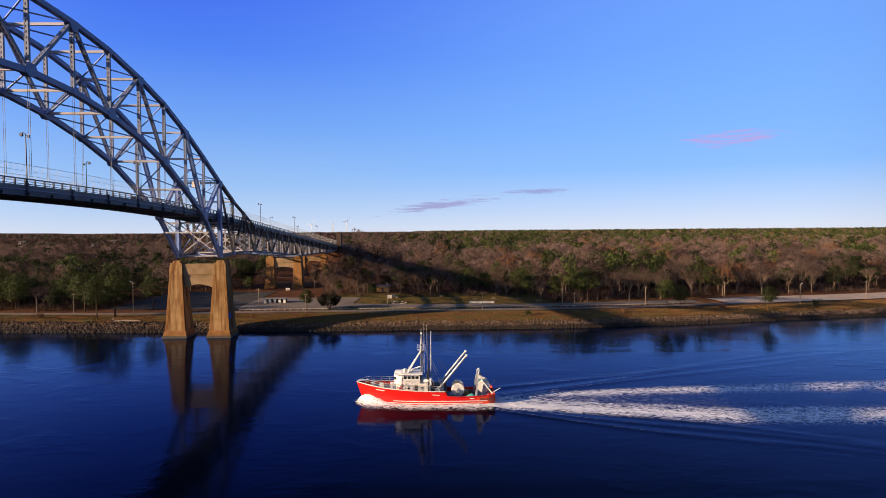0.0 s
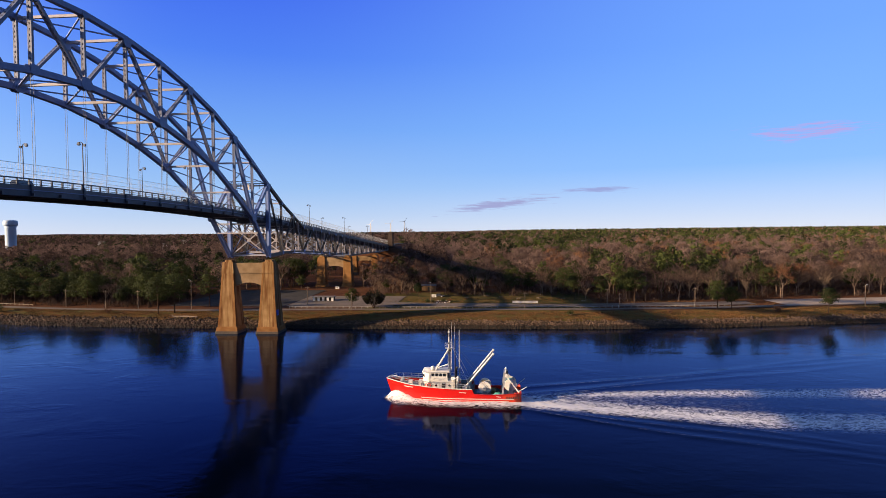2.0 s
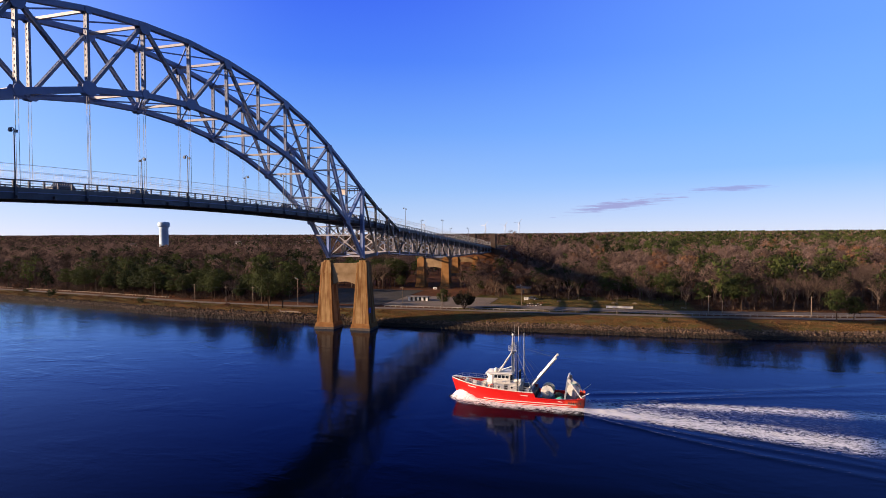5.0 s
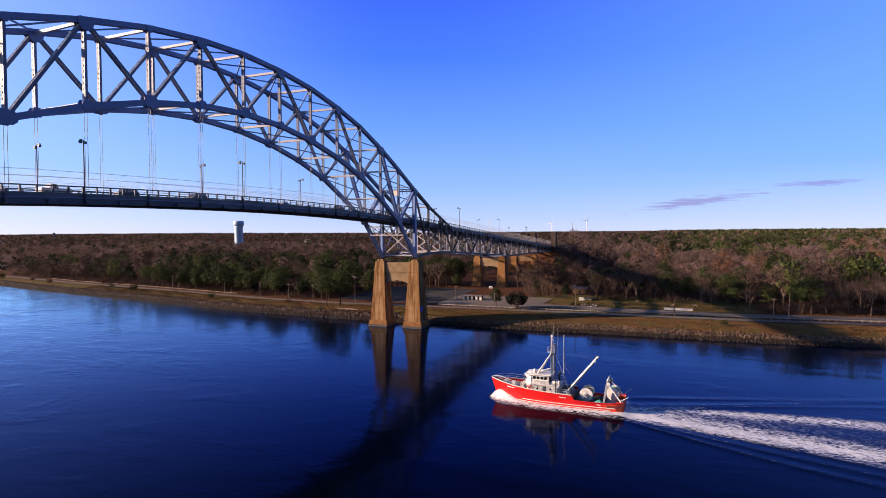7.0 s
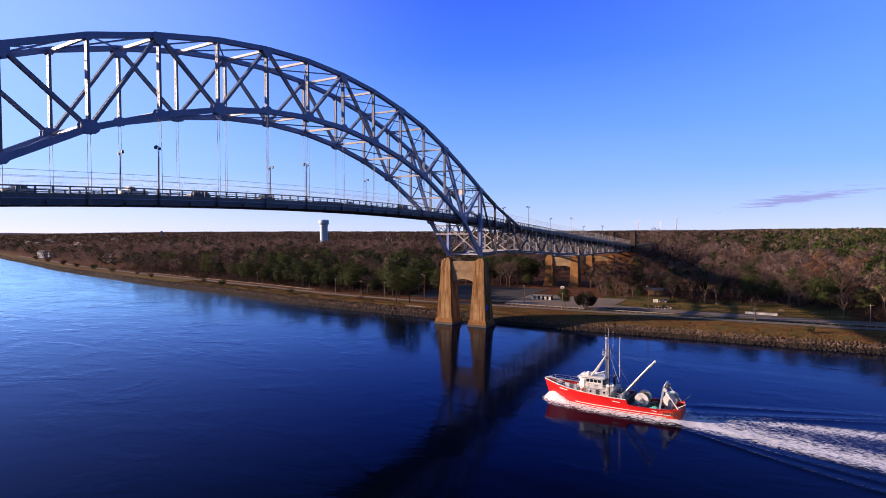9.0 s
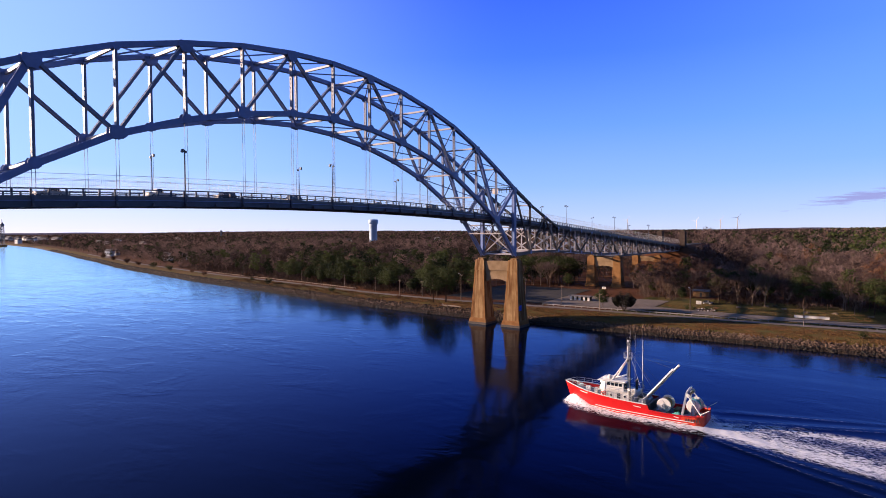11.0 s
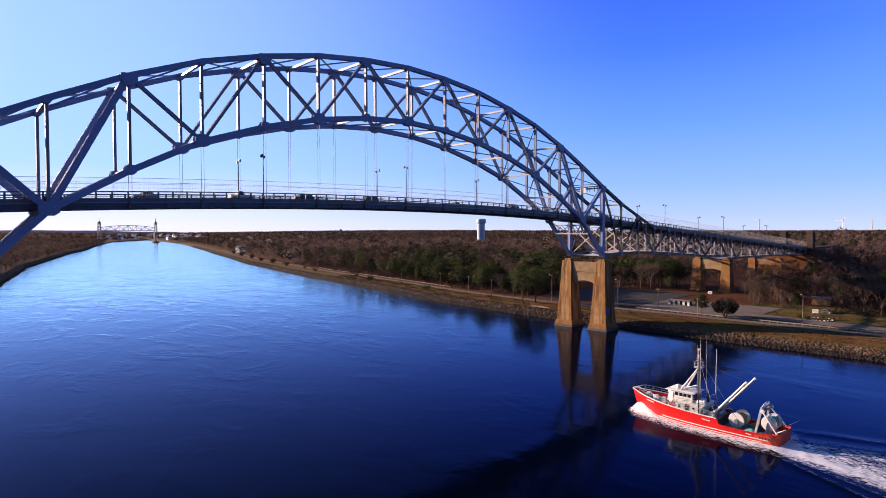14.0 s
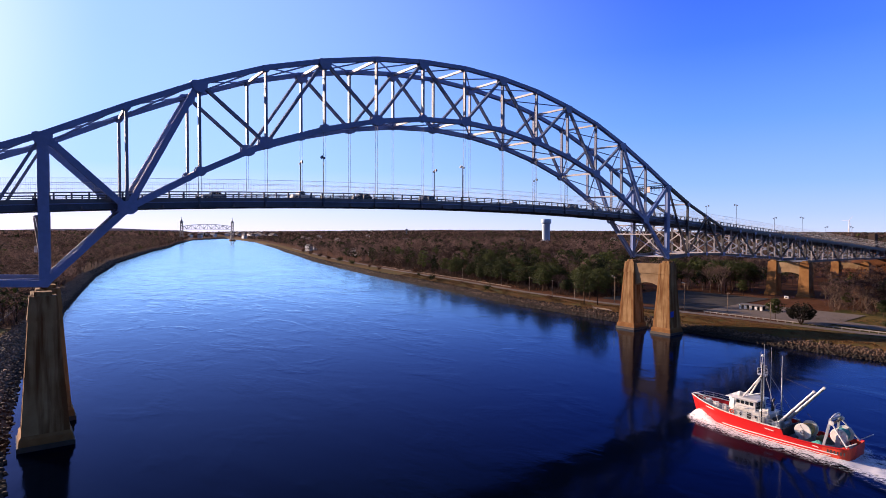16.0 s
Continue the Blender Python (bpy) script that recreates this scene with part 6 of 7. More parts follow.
# thin dark strip added for the shadow on the wheelhouse's aft wall
part("wheelhouse_shadow_strip", Shape().box(11.78, 11.83, -1.7, 1.7, 4.4, 5.0), DARK, wh)
part("vent_cowl", Shape().tube((14.0, -1.9, 4.0), (14.0, -1.9, 4.9), 0.16, 0.16, 8).turned([(0.05, 0), (0.27, 0.05), (0.24, 0.3), (0.05, 0.42)], 10, (14.0, -1.9, 4.85)), WHITE, boat)
part("winch", Shape().turned([(0.3, -1.2), (0.55, -1.15), (0.55, -1.0), (0.32, -0.95), (0.32, 0.95), (0.55, 1.0), (0.55, 1.15), (0.3, 1.2)], 14, (16.2, 0, 2.9), "y").box(15.7, 16.7, -1.3, 1.3, 2.1, 2.5), GALV, boat)
# bow rail
for e in (-1, 1):
    us = [-1.3, 0.4, 1.8, 3.4, 5.0, 6.6, 8.4, 10.2, 12.0, 13.8, 15.6, 16.6]
    top = [Vector((u, e * max(0.05, hull_point(u, 3.9) - 0.15), float(np.interp(u, [q[0] for q in ST], [q[3] for q in ST])) + (0.95 if 0 < i < 11 else 0.25))) for i, u in enumerate(us)]
    rail = part("bow_rail", Shape().pipe(top, 0.05, 6), GALV, boat)
    part("lower_rail", Shape().pipe([p - Vector((0, 0, 0.45)) for p in top[1:-1]], 0.035, 5), GALV, rail)
    for p in top[1:-1]:
        part("stanchion", Shape().tube(p - Vector((0, 0, 1.0)), p, 0.04, 0.04, 5), GALV, rail)

# rigging and clutter: ladder and crosstree on the mast, gear along the house and on the work deck
ladder = Shape()
for i in range(22):
    z = 4.6 + 0.28 * i
    ladder.tube((12.32, -0.2, z), (12.32, 0.2, z), 0.02, 0.02, 4)
for e in (-1, 1):
    ladder.tube((12.34, e * 0.21, 4.4), (12.34, e * 0.21, 10.8), 0.025, 0.025, 4)
tagged(part("mast_ladder", ladder, GALV, mast), kind="stuff")
part("crosstree", Shape().tube((12.0, -1.5, 12.3), (12.0, 1.5, 12.3), 0.05, 0.05, 6), GALV, mast)
for e in (-1, 1):
    part("deck_light", Shape().frustum(11.9, 12.2, e * 1.45 - 0.15, e * 1.45 + 0.15, 12.0, 11.95, 12.15, e * 1.45 - 0.08, e * 1.45 + 0.08, 12.28), DARK, mast)
    part("whip_aerial", Shape().tube((12.0, e * 0.7, 12.3), (12.0, e * 0.7, 15.2), 0.03, 0.012, 4), WHITE, mast)
    part("backstay", Shape().tube((12.0, e * 0.1, 13.0), (20.8, e * 2.9, 2.6), 0.02, 0.02, 4), DARK, boat)
    part("side_davit", Shape().pipe([(13.0, e * 2.9, 2.6), (13.0, e * 3.0, 4.6), (13.2, e * 3.3, 5.1), (13.6, e * 3.6, 5.2)], 0.09, 6), WHITE, boat)
    part("house_post", Shape().pipe([(8.6, e * 2.9, 2.7), (8.6, e * 2.9, 4.3), (8.9, e * 2.6, 4.8), (10.0, e * 2.5, 4.9)], 0.06, 6), WHITE, boat)
    # flat dark panel: the shade of an open doorway put into its colour
    part("dark_doorway_panel", Shape().box(10.6, 11.3, e * 2.54 - 0.06, e * 2.54 + 0.06, 2.4, 3.95), DARK, dh)
    # letters on the quarter, too worn to read
    for i in range(6):
        u = 24.1 + 0.46 * i
        half = hull_point(u + 0.1, 1.2) + 0.03
        part("letter_bar", Shape().box(u, u + 0.2, e * half - 0.03, e * half + 0.03, 0.95, 1.45), DARK, boat, "dark bar in place of worn lettering")
part("engine_casing", Shape().frustum(14.4, 16.0, -1.4, 1.4, 2.2, 14.5, 15.8, -1.3, 1.3, 3.7), DARK, boat, "dark casing at the break of the deck")
part("hatch", Shape().box(17.9, 18.5, -1.0, 1.0, 0.95, 1.5), GALV, boat)
part("fish_bin", Shape().frustum(21.0, 21.9, 0.3, 2.6, 0.95, 20.95, 21.95, 0.25, 2.65, 1.7), OLD_NET, boat, "ochre fish bin on the work deck")
part("gantry_arch", Shape().pipe([(23.9, -1.9, 5.95), (24.1, -1.3, 6.5), (24.2, 0, 6.75), (24.1, 1.3, 6.5), (23.9, 1.9, 5.95)], 0.13, 8), WHITE, boat)
for v in (-1.1, 0.0, 1.1):
    part("hanging_block", Shape().turned([(0.05, -0.1), (0.24, -0.08), (0.24, 0.08), (0.05, 0.1)], 12, (24.3, v, 5.5), "y"), DARK, boat)

# ---- wake ----


FOAM = water_material("foaming_water", True)


def bell(x, c, w):
    return np.exp(-((x - c) / w) ** 2)


def wake():
    us = np.concatenate([np.arange(WAKE_U[0], 80, 0.55), np.linspace(80.3, WAKE_U[1], 90)])
    vs = np.linspace(WAKE_V[0], WAKE_V[1], 197)
    U, V = np.meshgrid(us, vs, indexing="ij")
    back = np.clip(U - 26.5, 0, None)
    on = smooth_step(-1.0, 1.5, U - 26.0)
    fade = np.exp(-back / 150.0)
    near_c = -3.2 - 0.20 * np.minimum(back, 45) - 0.03 * np.clip(back - 45, 0, None)
    far_c = 2.5 + 0.10 * np.minimum(back, 40) + 0.05 * np.clip(back - 40, 0, None)
    wn = 2.1 + 0.034 * np.minimum(back, 60)
    foam = on * 0.74 * bell(V, near_c, wn) * fade
    foam += on * 0.62 * bell(V, far_c, 1.4 + 0.026 * back) * smooth_step(4, 22, back) * fade
    foam += on * 0.22 * bell(V, near_c + 4.4 + 0.5 * np.sin(U * 0.23), 0.7 + 0.012 * back) * fade * 0.9
    foam += on * 0.55 * bell(V, -1.0, 3.2) * np.exp(-back / 9.0)
    foam += on * 0.12 * bell(V, 0.5 * (near_c + far_c), 5 + 0.1 * back) * fade
    # bow wave against the plating
    half = np.interp(U, [-1.2, 0.0, 2, 5, 9, 14, 24, 27], [0.0, 0.2, 1.05, 2.2, 3.25, 3.6, 3.45, 3.05])
    gap = np.abs(V) - half
    side = smooth_step(-2.2, -0.6, U) * smooth_step(29, 26, U)
    wide = np.interp(U, [-2, 1, 6, 14, 27], [1.2, 3.0, 2.6, 2.4, 3.0])
    skirt = side * np.exp(-(np.clip(gap, 0, None) / wide) ** 2) * (gap > -1.6)
    foam = np.maximum(foam, (0.74 + 0.30 * np.exp(-np.clip(U, 0, None) / 5.0)) * skirt)
    # thrown-up crest at the bow, diverging wave trains behind
    z = side * 1.7 * np.exp(-((U - 1.2) / 2.9) ** 2) * np.exp(-((gap - 0.2) / 0.8) ** 2)
    z += 0.22 * skirt
    arm = -4.5 - 0.43 * np.clip(U - 20, 0, None)
    arm2 = 5.0 + 0.40 * np.clip(U - 20, 0, None)
    env = smooth_step(16, 34, U) * np.exp(-np.clip(U - 20, 0, None) / 70.0)
    for k in range(3):
        w1, w2 = 1.2 * np.sin(U * 0.09 + k), 1.2 * np.sin(U * 0.07 + 2 * k)
        z += env * 0.12 * bell(V, arm + w1 + 3.4 * k, 1.3) + env * 0.10 * bell(V, arm2 + w2 - 3.6 * k, 1.4)
        foam += env * 0.16 * bell(V, arm + w1 + 3.4 * k, 0.5) + env * 0.16 * bell(V, arm2 + w2 - 3.6 * k, 0.6)
    lump = np.sin(U * 1.7 + 2.1 * np.sin(V * 0.9)) * np.cos(V * 2.1 + 1.4 * np.sin(U * 0.8)) + rng.normal(0, 0.5, U.shape)
    z += 0.07 * lump * np.clip(foam * 1.6, 0, 1)
    rim = smooth_step(0, 5, U - us[0]) * smooth_step(0, 14, us[-1] - U) * smooth_step(0, 6, V - vs[0]) * smooth_step(0, 6, vs[-1] - V)
    z = rim * (0.05 + z)
    co = np.stack([U, V, z], -1).reshape(-1, 3)
    n, m = U.shape
    i = (np.arange(n - 1)[:, None] * m + np.arange(m - 1)[None, :]).reshape(-1)
    me = bpy.data.meshes.new("wake")
    me.from_pydata(co.tolist(), [], np.stack([i, i + m, i + m + 1, i + 1], -1).tolist())
    at = me.attributes.new("foam", "FLOAT", "POINT")
    at.data.foreach_set("value", (foam * rim).astype(np.float32).reshape(-1))
    me.materials.append(FOAM)
    me.shade_smooth()
    ob = tagged(new("wake", me), "white foaming wake trailing behind the trawler", "wake", kind="stuff")
    ob.location = (BOAT_X, BOAT_Y, 0)


wake()

# ---- on the bridge: vehicles ----


def car(paint, label, category, long=4.6, cab=(0.28, 0.86), high=1.45, bed=False):
    c = thing("pickup" if bed else "car", label, category, (0, 0, -60))
    w = 0.9
    s = Shape().frustum(-w, w, 0, long, 0.32, -w * 0.97, w * 0.97, 0.05, long - 0.05, 0.92 if not bed else 1.02)
    part("body", s, paint, c)
    a, b = long * cab[0], long * cab[1]
    cabin = part("cabin", Shape().frustum(-w * 0.92, w * 0.92, a, b, 0.9, -w * 0.74, w * 0.74, a + 0.5, b - 0.45, high), paint, c)
    for e in (-1, 1):
        part("side_window", Shape().add([(e * w * 0.93, a + 0.35, 0.96), (e * w * 0.93, b - 0.3, 0.96), (e * w * 0.775, b - 0.52, high - 0.08), (e * w * 0.775, a + 0.58, high - 0.08)], [(0, 1, 2, 3)]), GLASS, cabin)
        for y in (long * 0.18, long * 0.8):
            wheel = part("wheel", Shape().turned([(0.12, -0.1), (0.32, -0.1), (0.33, 0), (0.32, 0.1), (0.12, 0.1)], 14, (e * (w - 0.08), y, 0.33), "x"), DARK, c)
            part("rim", Shape().turned([(0.03, -0.02), (0.2, -0.02), (0.2, 0.02), (0.03, 0.02)], 10, (e * (w + 0.03), y, 0.33), "x"), GALV, wheel)
        part("headlight", Shape().box(e * 0.62 - 0.16, e * 0.62 + 0.16, -0.03, 0.03, 0.62, 0.76), WHITE, c)
    part("windscreen", Shape().add([(-w * 0.85, a + 0.05, 0.95), (w * 0.85, a + 0.05, 0.95), (w * 0.68, a + 0.47, high - 0.06), (-w * 0.68, a + 0.47, high - 0.06)], [(0, 1, 2, 3)]), GLASS, cabin)
    return c


cars = [car(CAR_PAINTS[0], "silver sedan driving on the bridge deck", "car"),
        car(CAR_PAINTS[1], "black sport utility car on the bridge deck", "car", 4.8, (0.2, 0.98), 1.75),
        car(CAR_PAINTS[2], "white pickup truck on the bridge deck", "pickup", 5.4, (0.24, 0.6), 1.8, True),
        car(CAR_PAINTS[3], "slate grey van on the bridge deck", "car", 4.9, (0.12, 0.98), 1.85)]
spots = [(0, -2.9, -66), (2, -2.9, -47), (1, -6.0, -30), (3, -9.5, -8), (0, -9.5, 24), (1, -6.0, 47)]
seen = set()
for i, x, y in spots:
    m = pose(x, y, rail_z(y) - 1.42)
    if i in seen:
        copy_thing(cars[i], m)
    else:
        cars[i].matrix_basis = m
        seen.add(i)
# ---- on the bank ----


def pole(x, y, h, lamp_arm=False):
    z = float(land(x, y))
    p = thing("utility_pole", "weathered wooden utility pole on the canal bank", "utility pole", (x, y, z), "poles along the bank")
    part("shaft", Shape().tube((0, 0, -0.5), (0, 0, h), 0.17, 0.12, 8), WOOD, p)
    part("crossarm", Shape().beam((-0.9, 0, h - 0.5), (0.9, 0, h - 0.5), 0.12, 0.12, (0, 1, 0)), WOOD, p)
    if lamp_arm:
        part("lamp_head", Shape().tube((0, 0, h - 0.2), (-0.2, -1.3, h + 0.25), 0.05, 0.05, 6).box(-0.4, 0.05, -1.8, -1.2, h + 0.15, h + 0.35), GALV, p)


for x, y, h, a in ((-47.3, 126.5, 12.5, True), (-86, 126.5, 8.2, False), (-71.5, 127, 8.2, False), (-110, 134, 8.0, False), (-140, 140, 8.0, False), (-190, 150, 8.0, False), (-13.4, 128, 12.0, True), (-1, 139.5, 8.2, False), (22.2, 125.5, 7.5, False),
                   (53.6, 141, 9.6, True), (93.4, 128.5, 7.0, False), (127.8, 137, 7.5, False), (132.3, 134, 6.0, False), (164, 139.5, 7.7, False), (209, 162, 7.3, False), (231.2, 140.5, 8.6, True), (269, 153, 8.4, False)):
    pole(x, y, h, a)


def guard_rail(x0, x1, d, label, bank=north_bank, mat=WOOD):
    g = thing("guard_rail", label, "guard rail", (0, 0, 0))
    pts = []
    for x in np.arange(x0, x1, 2.6):
        y = float(bank(x)) + d
        z = float(land(x, y))
        part("post", Shape().box(x - 0.13, x + 0.13, y - 0.13, y + 0.13, z - 0.3, z + 0.85), mat, g)
        pts.append(Vector((x, y - 0.16, z + 0.62)))
    for a, b in zip(pts, pts[1:]):
        part("rail", Shape().beam(a, b, 0.09, 0.28, (0, 1, 0)), mat, g)


guard_rail(-6, 84, 28.4, "low pale-painted guard rail on posts beside the service road", mat=RAIL_PAINT)
guard_rail(98, 180, 28.6, "low pale-painted guard rail on posts beside the park lawn", mat=RAIL_PAINT)

guard_rail(-340, -128, 26.4, "weathered pale guard rail beside the service road")
guard_rail(-230, -120, -15.5, "pale galvanised guard rail beside the opposite service road", south_bank, RAIL_PAINT)

# picnic shelter with white posts
sh = thing("picnic_shelter", "long low shelter with white pillars and dark flat roof", "shelter", (-2.2, 151.0, float(land(3, 151)) + 0.1))
part("roof", Shape().frustum(-0.5, 10.1, -0.6, 3.6, 1.9, -0.3, 9.9, -0.4, 3.4, 2.2), ROOF, sh)
part("back_wall", Shape().box(0, 9.6, 2.6, 2.8, -0.3, 1.9), DARK, sh)
for i in range(5):
    part("pillar", Shape().box(i * 2.15, i * 2.15 + 1.0, 0, 0.35, -0.3, 1.9), WHITE, sh, "broad white pillar")
# long white low wall and small boards
lw = thing("low_wall", "long low white wall with a pale coping on the lawn", "low wall", (88.9, 146.4, float(land(94, 146))))
part("wall_body", Shape().box(0, 11.0, 0, 0.5, -0.4, 0.9), WHITE, lw)
part("coping", Shape().box(-0.15, 11.15, -0.12, 0.62, 0.9, 1.02), SAND, lw)
ib = thing("info_board", "white notice board on two posts in a stone bed", "sign", (53, 158.5, float(land(53, 158.5))))
part("board", Shape().box(-1.0, 1.0, -0.06, 0.06, 0.9, 2.3), WHITE, ib)
for e in (-0.85, 0.85):
    part("post", Shape().box(e - 0.07, e + 0.07, -0.05, 0.19, -0.3, 2.2), WOOD, ib)
for i in range(4):
    part("text_bar", Shape().box(-0.8, 0.8 - 0.2 * (i % 2), -0.075, -0.06, 2.0 - i * 0.26, 2.09 - i * 0.26), DARK, ib)

# timber shed at the edge of the lawn
OCHRE_BOARD = material("ochre_weathered_boards", (0.24, 0.135, 0.055), 0.85, 0, 0.3, 1.2, 0.2, 8)
shed = thing("park_shed", "ochre weathered board shed with a low grey roof", "shed", (47, 191, float(land(47, 191))))
part("wall", Shape().box(-3.6, 3.6, -1.6, 1.6, -0.4, 2.7), OCHRE_BOARD, shed)
for i in range(12):
    part("board", Shape().box(-3.6 + 0.6 * i + 0.04, -3.04 + 0.6 * i, -1.66, -1.6, -0.1, 2.65), OCHRE_BOARD, shed)
part("roof", Shape().add([(-3.9, -2.0, 2.6), (3.9, -2.0, 2.6), (3.9, 2.0, 2.6), (-3.9, 2.0, 2.6), (-3.9, 0, 3.5), (3.9, 0, 3.5)], [(0, 1, 5, 4), (2, 3, 4, 5), (0, 4, 3), (1, 2, 5), (3, 2, 1, 0)]), ROOF, shed)
part("door", Shape().box(-0.5, 0.5, -1.7, -1.66, -0.1, 2.0), DARK, shed)

# houses among the far trees


def house(x, y, w, d, h, turn, mat, label):
    z = float(land(x, y))
    o = thing("house", label, "house", (0, 0, 0), "far houses")
    o.matrix_basis = pose(x, y, z, 0, 0, turn)
    part("wall", Shape().box(-w / 2, w / 2, -d / 2, d / 2, -1, h), mat, o)
    r = h + d * 0.42
    part("roof", Shape().add([(-w / 2 - .4, -d / 2 - .5, h - 0.1), (w / 2 + .4, -d / 2 - .5, h - 0.1), (w / 2 + .4, d / 2 + .5, h - 0.1), (-w / 2 - .4, d / 2 + .5, h - 0.1), (-w / 2 - .4, 0, r), (w / 2 + .4, 0, r)],
                              [(0, 1, 5, 4), (2, 3, 4, 5), (0, 4, 3), (1, 2, 5), (3, 2, 1, 0)]), ROOF, o)
    part("gable", Shape().add([(-w / 2, -d / 2, h), (-w / 2, d / 2, h), (-w / 2, 0, r - 0.35), (w / 2, -d / 2, h), (w / 2, d / 2, h), (w / 2, 0, r - 0.35)], [(0, 2, 1), (3, 4, 5), (0, 3, 5, 2), (1, 2, 5, 4)]), mat, o)
    n = max(2, int(w / 3))
    for i in range(n):
        u = -w / 2 + (i + 0.5) * w / n
        part("window", Shape().box(u - 0.5, u + 0.5, -d / 2 - 0.06, -d / 2 - 0.01, h * 0.45, h * 0.45 + 1.4), GLASS, o)
    part("chimney", Shape().box(w * 0.2, w * 0.2 + 0.8, -0.4, 0.4, h, r + 1.0), ROOF, o)


hr = random.Random(5)
for x, y, w, d, h, t in ((-551, 258, 14, 9, 6.5, 10), (-540, 275, 10, 8, 5.5, -30), (-572, 282, 11, 8, 6, 40), (-772, 292, 14, 9, 7, 15), (-790, 310, 12, 8, 6, -10), (-600, 850, 16, 10, 8, 0), (-430, 760, 14, 9, 7, 20), (-330, 820, 14, 9, 7, -15),
                         (-900, 560, 14, 9, 7, 30), (-1050, 480, 16, 10, 8, 5), (-1180, 470, 18, 10, 8, 0), (-700, 700, 14, 9, 7, 50), (-1330, 520, 20, 12, 8, 10), (-520, 980, 18, 10, 8, 0), (-1500, 640, 24, 12, 9, 20), (-1420, 760, 24, 12, 9, 0)):
    house(x, y, w * (0.8 if y < 450 else 0.7), d * 0.8, h + (3.5 if y > 450 else 0.5), t, WHITE, "small white clapboard house with grey gable roof among trees")
for i in range(34):
    x = -2120 - 21 * i + hr.uniform(-15, 15)
    y = 480 + hr.uniform(0, 330)
    if open_ground(np.array(x), np.array(y)):
        y = float(north_bank(x)) + 45 + hr.uniform(0, 120)
    house(x, y, hr.uniform(16, 34), 14, hr.uniform(9, 14), hr.uniform(-30, 30), WHITE, "pale distant town building beyond the railway bridge")

# ---- far landmarks ----
tz = float(land(-636, 700))
tank = thing("water_tower", "pale water tower with a broad round head, blue shade in its colour", "water tower", (-637, 700, tz))
t0 = 60 - tz
part("shaft", Shape().turned([(8.4, -1), (7.3, 6), (7.1, t0 - 12), (7.9, t0 - 9.5)], 28, (0, 0, 0)), TANK, tank, smooth=True)
part("tank_head", Shape().turned([(7.8, t0 - 9.6), (9.0, t0 - 8.4), (9.3, t0 - 6.8), (9.3, t0 - 2.4), (8.5, t0 - 1.0), (4, t0 - 0.3), (0.3, t0)], 28, (0, 0, 0)), TANK, tank, smooth=True)

turb = thing("wind_turbine", "white three-bladed wind turbine on the far skyline", "wind turbine", (-937, 3000, 20), "wind turbines")
part("tower", Shape().turned([(2.2, 0), (1.7, 40), (1.1, 68)], 12), WHITE, turb, smooth=True)
part("nacelle", Shape().box(-1.6, 1.6, -3, 4, 67.5, 70.5), WHITE, turb)
part("hub", Shape().turned([(0.3, -5.4), (1.6, -4.6), (1.8, -3.5)], 12, (0, 0, 69), "y"), WHITE, turb)
for i in range(3):
    a = radians(35 + 120 * i)
    d = Vector((math.sin(a), 0, math.cos(a)))
    part("blade", Shape().beam(Vector((0, -4.4, 69)), Vector((0, -4.4, 69)) + d * 9, 1.7, 0.6, d.cross(Vector((0, 1, 0)))).beam(Vector((0, -4.4, 69)) + d * 9, Vector((0, -4.4, 69)) + d * 27, 0.9, 0.35, d.cross(Vector((0, 1, 0)))), WHITE, turb)
for i, (x, dz) in enumerate(((-589, -10), (-480, -8), (-405, 3))):
    copy_thing(turb, pose(x, 3000, 20 + dz, 0, 0, 20 * i - 15))

# vertical lift railway bridge down the canal
lift = thing("railway_lift_bridge", "grey vertical-lift railway bridge with its span raised between towers", "railway bridge", (-1900, 0, 0))
ya, yb = 346.0, 507.0
for y in (ya, yb):
    tower = Shape()
    for dx in (-5, 5):
        for dy in (-5, 5):
            tower.beam((dx, y + dy, -4), (dx * 0.6, y + dy * 0.6, 62), 1.3, 1.3)
    for k in range(7):
        z0, z1 = 6 + 8 * k, 14 + 8 * k
        f0, f1 = 1 - 0.4 * z0 / 62, 1 - 0.4 * z1 / 62
        for dx in (-5, 5):
            tower.beam((dx * f0, y - 5 * f0, z0), (dx * f1, y + 5 * f1, z1), 0.6, 0.6)
            tower.beam((dx * f0, y + 5 * f0, z0), (dx * f1, y - 5 * f1, z1), 0.6, 0.6)
    part("tower", tower, STEEL_MID, lift)
    part("tower_head", Shape().box(-4.2, 4.2, y - 4.6, y + 4.6, 60, 65).frustum(-3, 3, y - 3.2, y + 3.2, 65, -0.9, 0.9, y - 0.9, y + 0.9, 70.5).box(-0.6, 0.6, y - 0.6, y + 0.6, 70.5, 79), STEEL_MID, lift)
    part("tower_pier", Shape().box(-8, 8, y - 9, y + 9, -5, 5), CONCRETE, lift)
n = 12
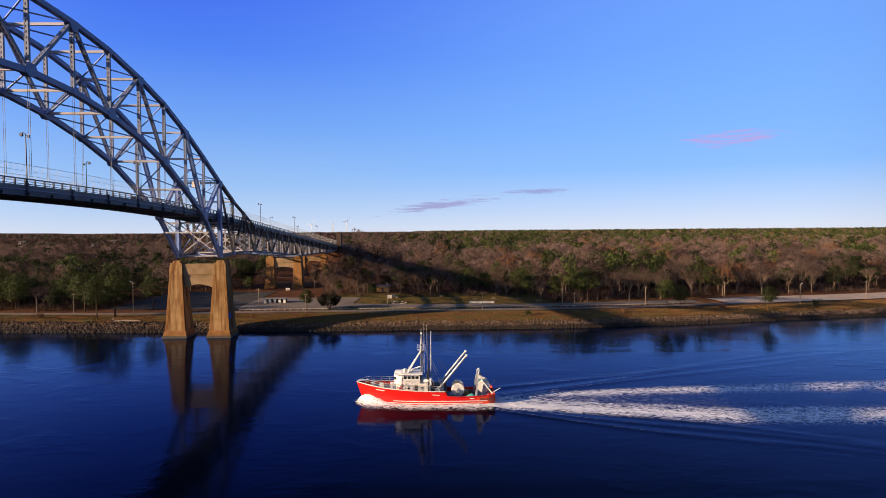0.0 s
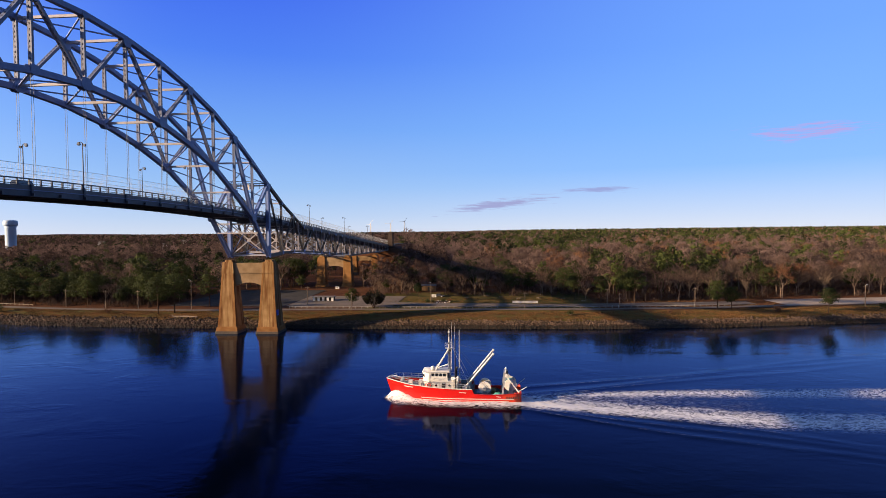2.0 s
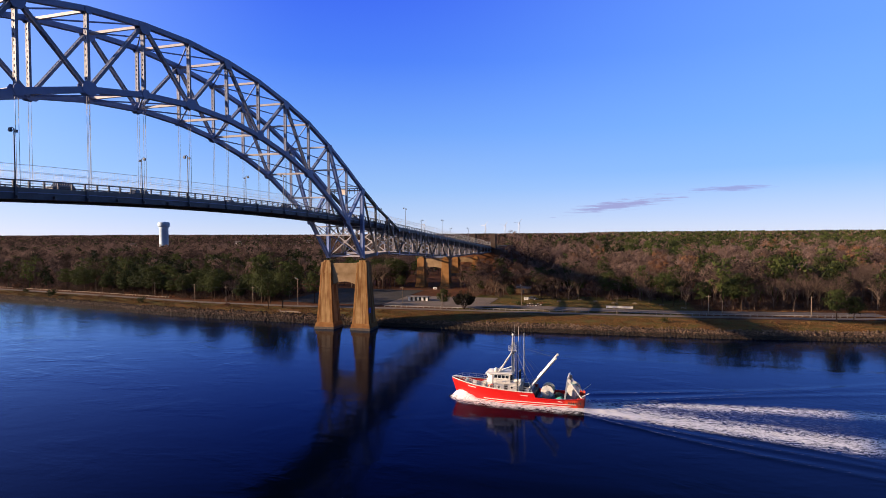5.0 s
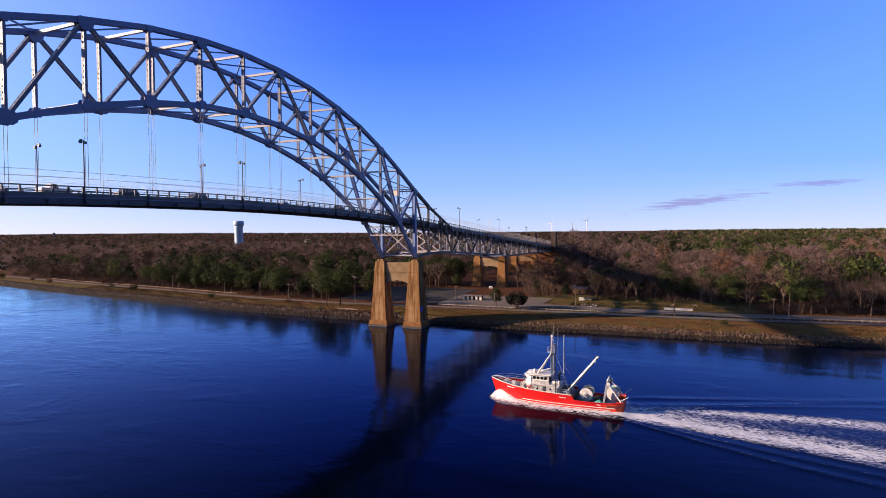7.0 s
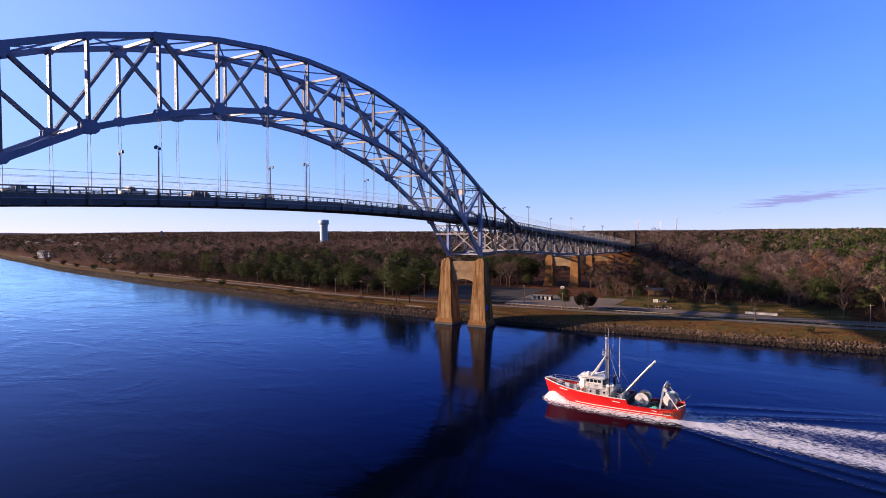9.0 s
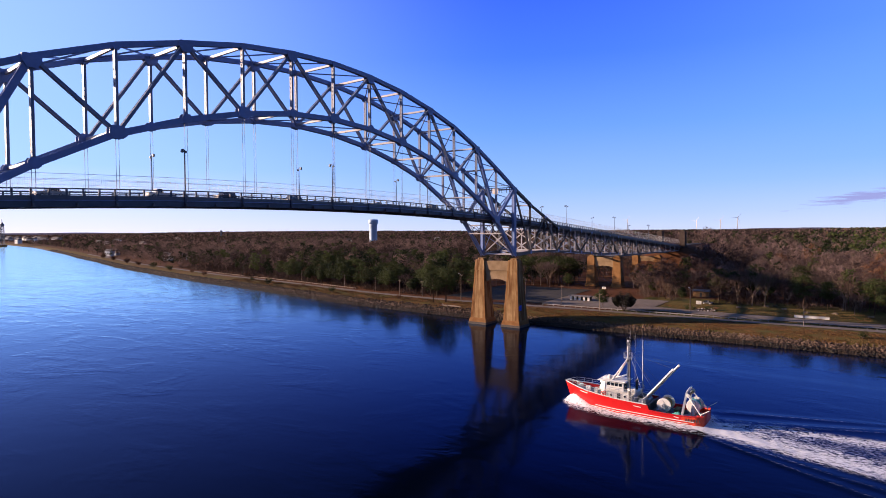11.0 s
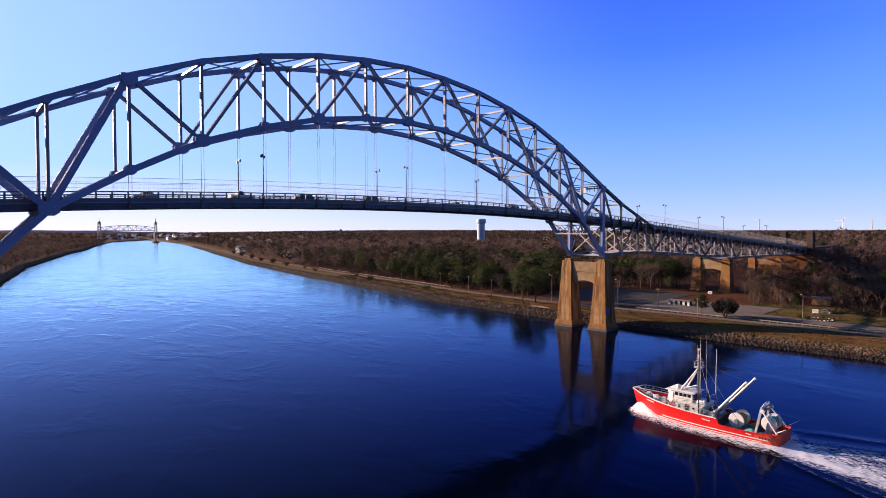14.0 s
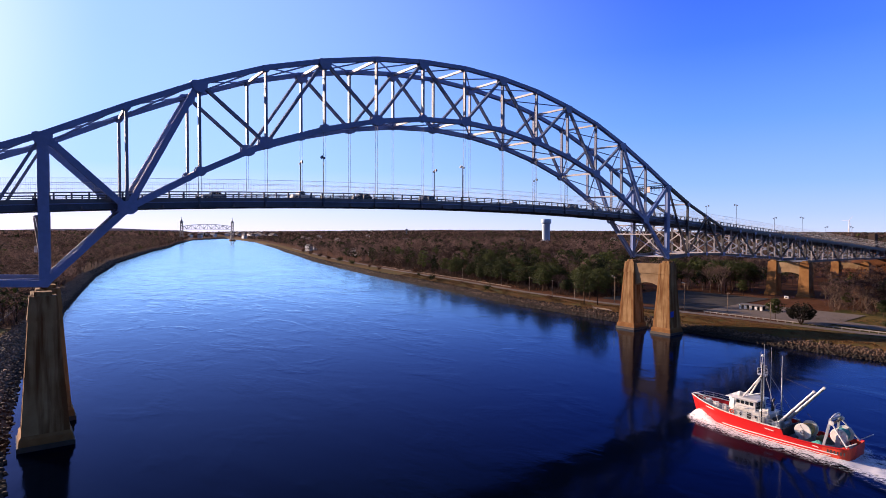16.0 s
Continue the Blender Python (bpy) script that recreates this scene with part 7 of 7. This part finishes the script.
for dx in (-4, 4):
    span = Shape()
    for i in range(n):
        y0, y1 = ya + 6 + (yb - ya - 12) * i / n, ya + 6 + (yb - ya - 12) * (i + 1) / n
        h0, h1 = 46 + 10 * math.sin(math.pi * (0.12 + 0.76 * i / n)), 46 + 10 * math.sin(math.pi * (0.12 + 0.76 * (i + 1) / n))
        span.beam((dx, y0, 40), (dx, y1, 40), 1.0, 1.6)
        span.beam((dx, y0, h0), (dx, y1, h1), 1.0, 1.2)
        span.beam((dx, y0, 40), (dx, y0, h0), 0.7, 0.7)
        span.beam((dx, y0, 40 if i % 2 else h0), (dx, y1, h1 if i % 2 else 40), 0.7, 0.8)
    part("span_truss", span, STEEL_DARK, lift)
part("span_deck", Shape().box(-4, 4, ya + 6, yb - 6, 39.2, 40.4), STEEL_DARK, lift)

# overhead wires from pole to pole along the bank
for a, b in zip(((-190, 150), (-140, 140), (-110, 134), (-86, 126.5), (-71.5, 127)), ((-140, 140), (-110, 134), (-86, 126.5), (-71.5, 127), (-47.3, 126.5))):
    wire = Shape()
    for e in (-0.7, 0.7):
        p, q = Vector((a[0] + e, a[1], float(land(*a)) + 7.7)), Vector((b[0] + e, b[1], float(land(*b)) + 7.7))
        for i in range(6):
            u, v = i / 6, (i + 1) / 6
            wire.tube(p.lerp(q, u) - Vector((0, 0, 2.4 * u * (1 - u))), p.lerp(q, v) - Vector((0, 0, 2.4 * v * (1 - v))), 0.025, 0.025, 3)
        break
    single("overhead_wire", wire, DARK, "thin dark overhead wire between utility poles", "wire", "wires along the bank")
# bleached trunk on the stones
log = thing("driftwood_log", "bleached driftwood trunk lying on the riprap", "driftwood", (-40, float(north_bank(-40)) + 8.0, 2.75))
part("trunk", Shape().tube((-6, 0.2, 0.3), (0, 0, 0.5), 0.42, 0.34, 8).tube((0, 0, 0.5), (4.5, -0.8, 0.4), 0.34, 0.18, 8), WOOD, log)
part("root", Shape().tube((-6, 0.2, 0.3), (-7.2, 0.9, 1.3), 0.3, 0.06, 6).tube((-6, 0.2, 0.3), (-7.0, -0.9, 1.0), 0.28, 0.05, 6), WOOD, log)

# white cabinets by the foot of the pier
for x, y in ((-3.8, 199), (-3.0, 222.5)):
    c = thing("utility_cabinet", "small white utility cabinet on a concrete base", "cabinet", (x, y, float(land(x, y)) + 0.1), "cabinets by the pier")
    part("case", Shape().frustum(-1.0, 1.0, -0.4, 0.4, 0.2, -0.95, 0.95, -0.35, 0.35, 1.3), WHITE, c)
    part("base", Shape().box(-1.15, 1.15, -0.55, 0.55, -0.3, 0.2), CONCRETE, c)
    part("vent", Shape().box(-0.5, 0.5, -0.42, -0.39, 0.5, 0.9), DARK, c)


# ---- park furniture ----


def picnic_table(x, y, turn):
    t = thing("picnic_table", "weathered brown timber picnic table on the lawn", "picnic table", (0, 0, 0), "picnic tables")
    t.matrix_basis = pose(x, y, float(land(x, y)) + 0.03, 0, 0, turn)
    part("tabletop", Shape().box(-0.95, 0.95, -0.38, 0.38, 0.70, 0.76), WOOD, t)
    for e in (-1, 1):
        part("bench", Shape().box(-0.95, 0.95, e * 0.78 - 0.15, e * 0.78 + 0.15, 0.41, 0.46), WOOD, t)
        part("trestle", Shape().beam((e * 0.65, -0.8, 0), (e * 0.65, 0.3, 0.7), 0.09, 0.09).beam((e * 0.65, 0.8, 0), (e * 0.65, -0.3, 0.7), 0.09, 0.09).box(e * 0.65 - 0.04, e * 0.65 + 0.04, -0.85, 0.85, 0.34, 0.41), WOOD, t)


for x, y, a in ((84, 163, 20), (92, 158, -30), (101, 160, 70), (112, 157, 10), (120, 150, -15), (77, 168, 40), (68, 160, 0), (137, 158, 25)):
    picnic_table(x, y, a)
pc = car(CAR_PAINTS[1], "black car parked beside the park road", "car")
pc.matrix_basis = pose(57, 166, float(land(57, 166)) + 0.03, 0, 0, 70)
bed = thing("flower_bed", "low round bed of pale stones with winter stubble", "flower bed", (57.5, 148.5, float(land(57.5, 148.5)) + 0.06))
part("soil", Shape().turned([(3.4, 0), (3.2, 0.22), (0.2, 0.3)], 20), GRAVEL, bed)
for i in range(18):
    a = 6.283 * i / 18
    part("edge_stone", Shape().turned([(0.18, 0), (0.33, 0.08), (0.3, 0.3), (0.1, 0.38)], 6, (3.6 * math.cos(a), 3.6 * math.sin(a), 0)), WHITE if i % 3 == 0 else SAND, bed)
# squat tower on the far skyline
sk = thing("far_tower", "small dark tower on the distant skyline", "tower", (-1958, 1246, float(land(-1958, 1246))))
part("shaft", Shape().turned([(3.2, 0), (2.8, 24), (3.6, 27)], 12), STEEL_DARK, sk, smooth=True)
part("tower_head", Shape().turned([(3.6, 27), (4.4, 29), (4.4, 34), (3.0, 35.5), (0.3, 36)], 12), STEEL_DARK, sk, smooth=True)
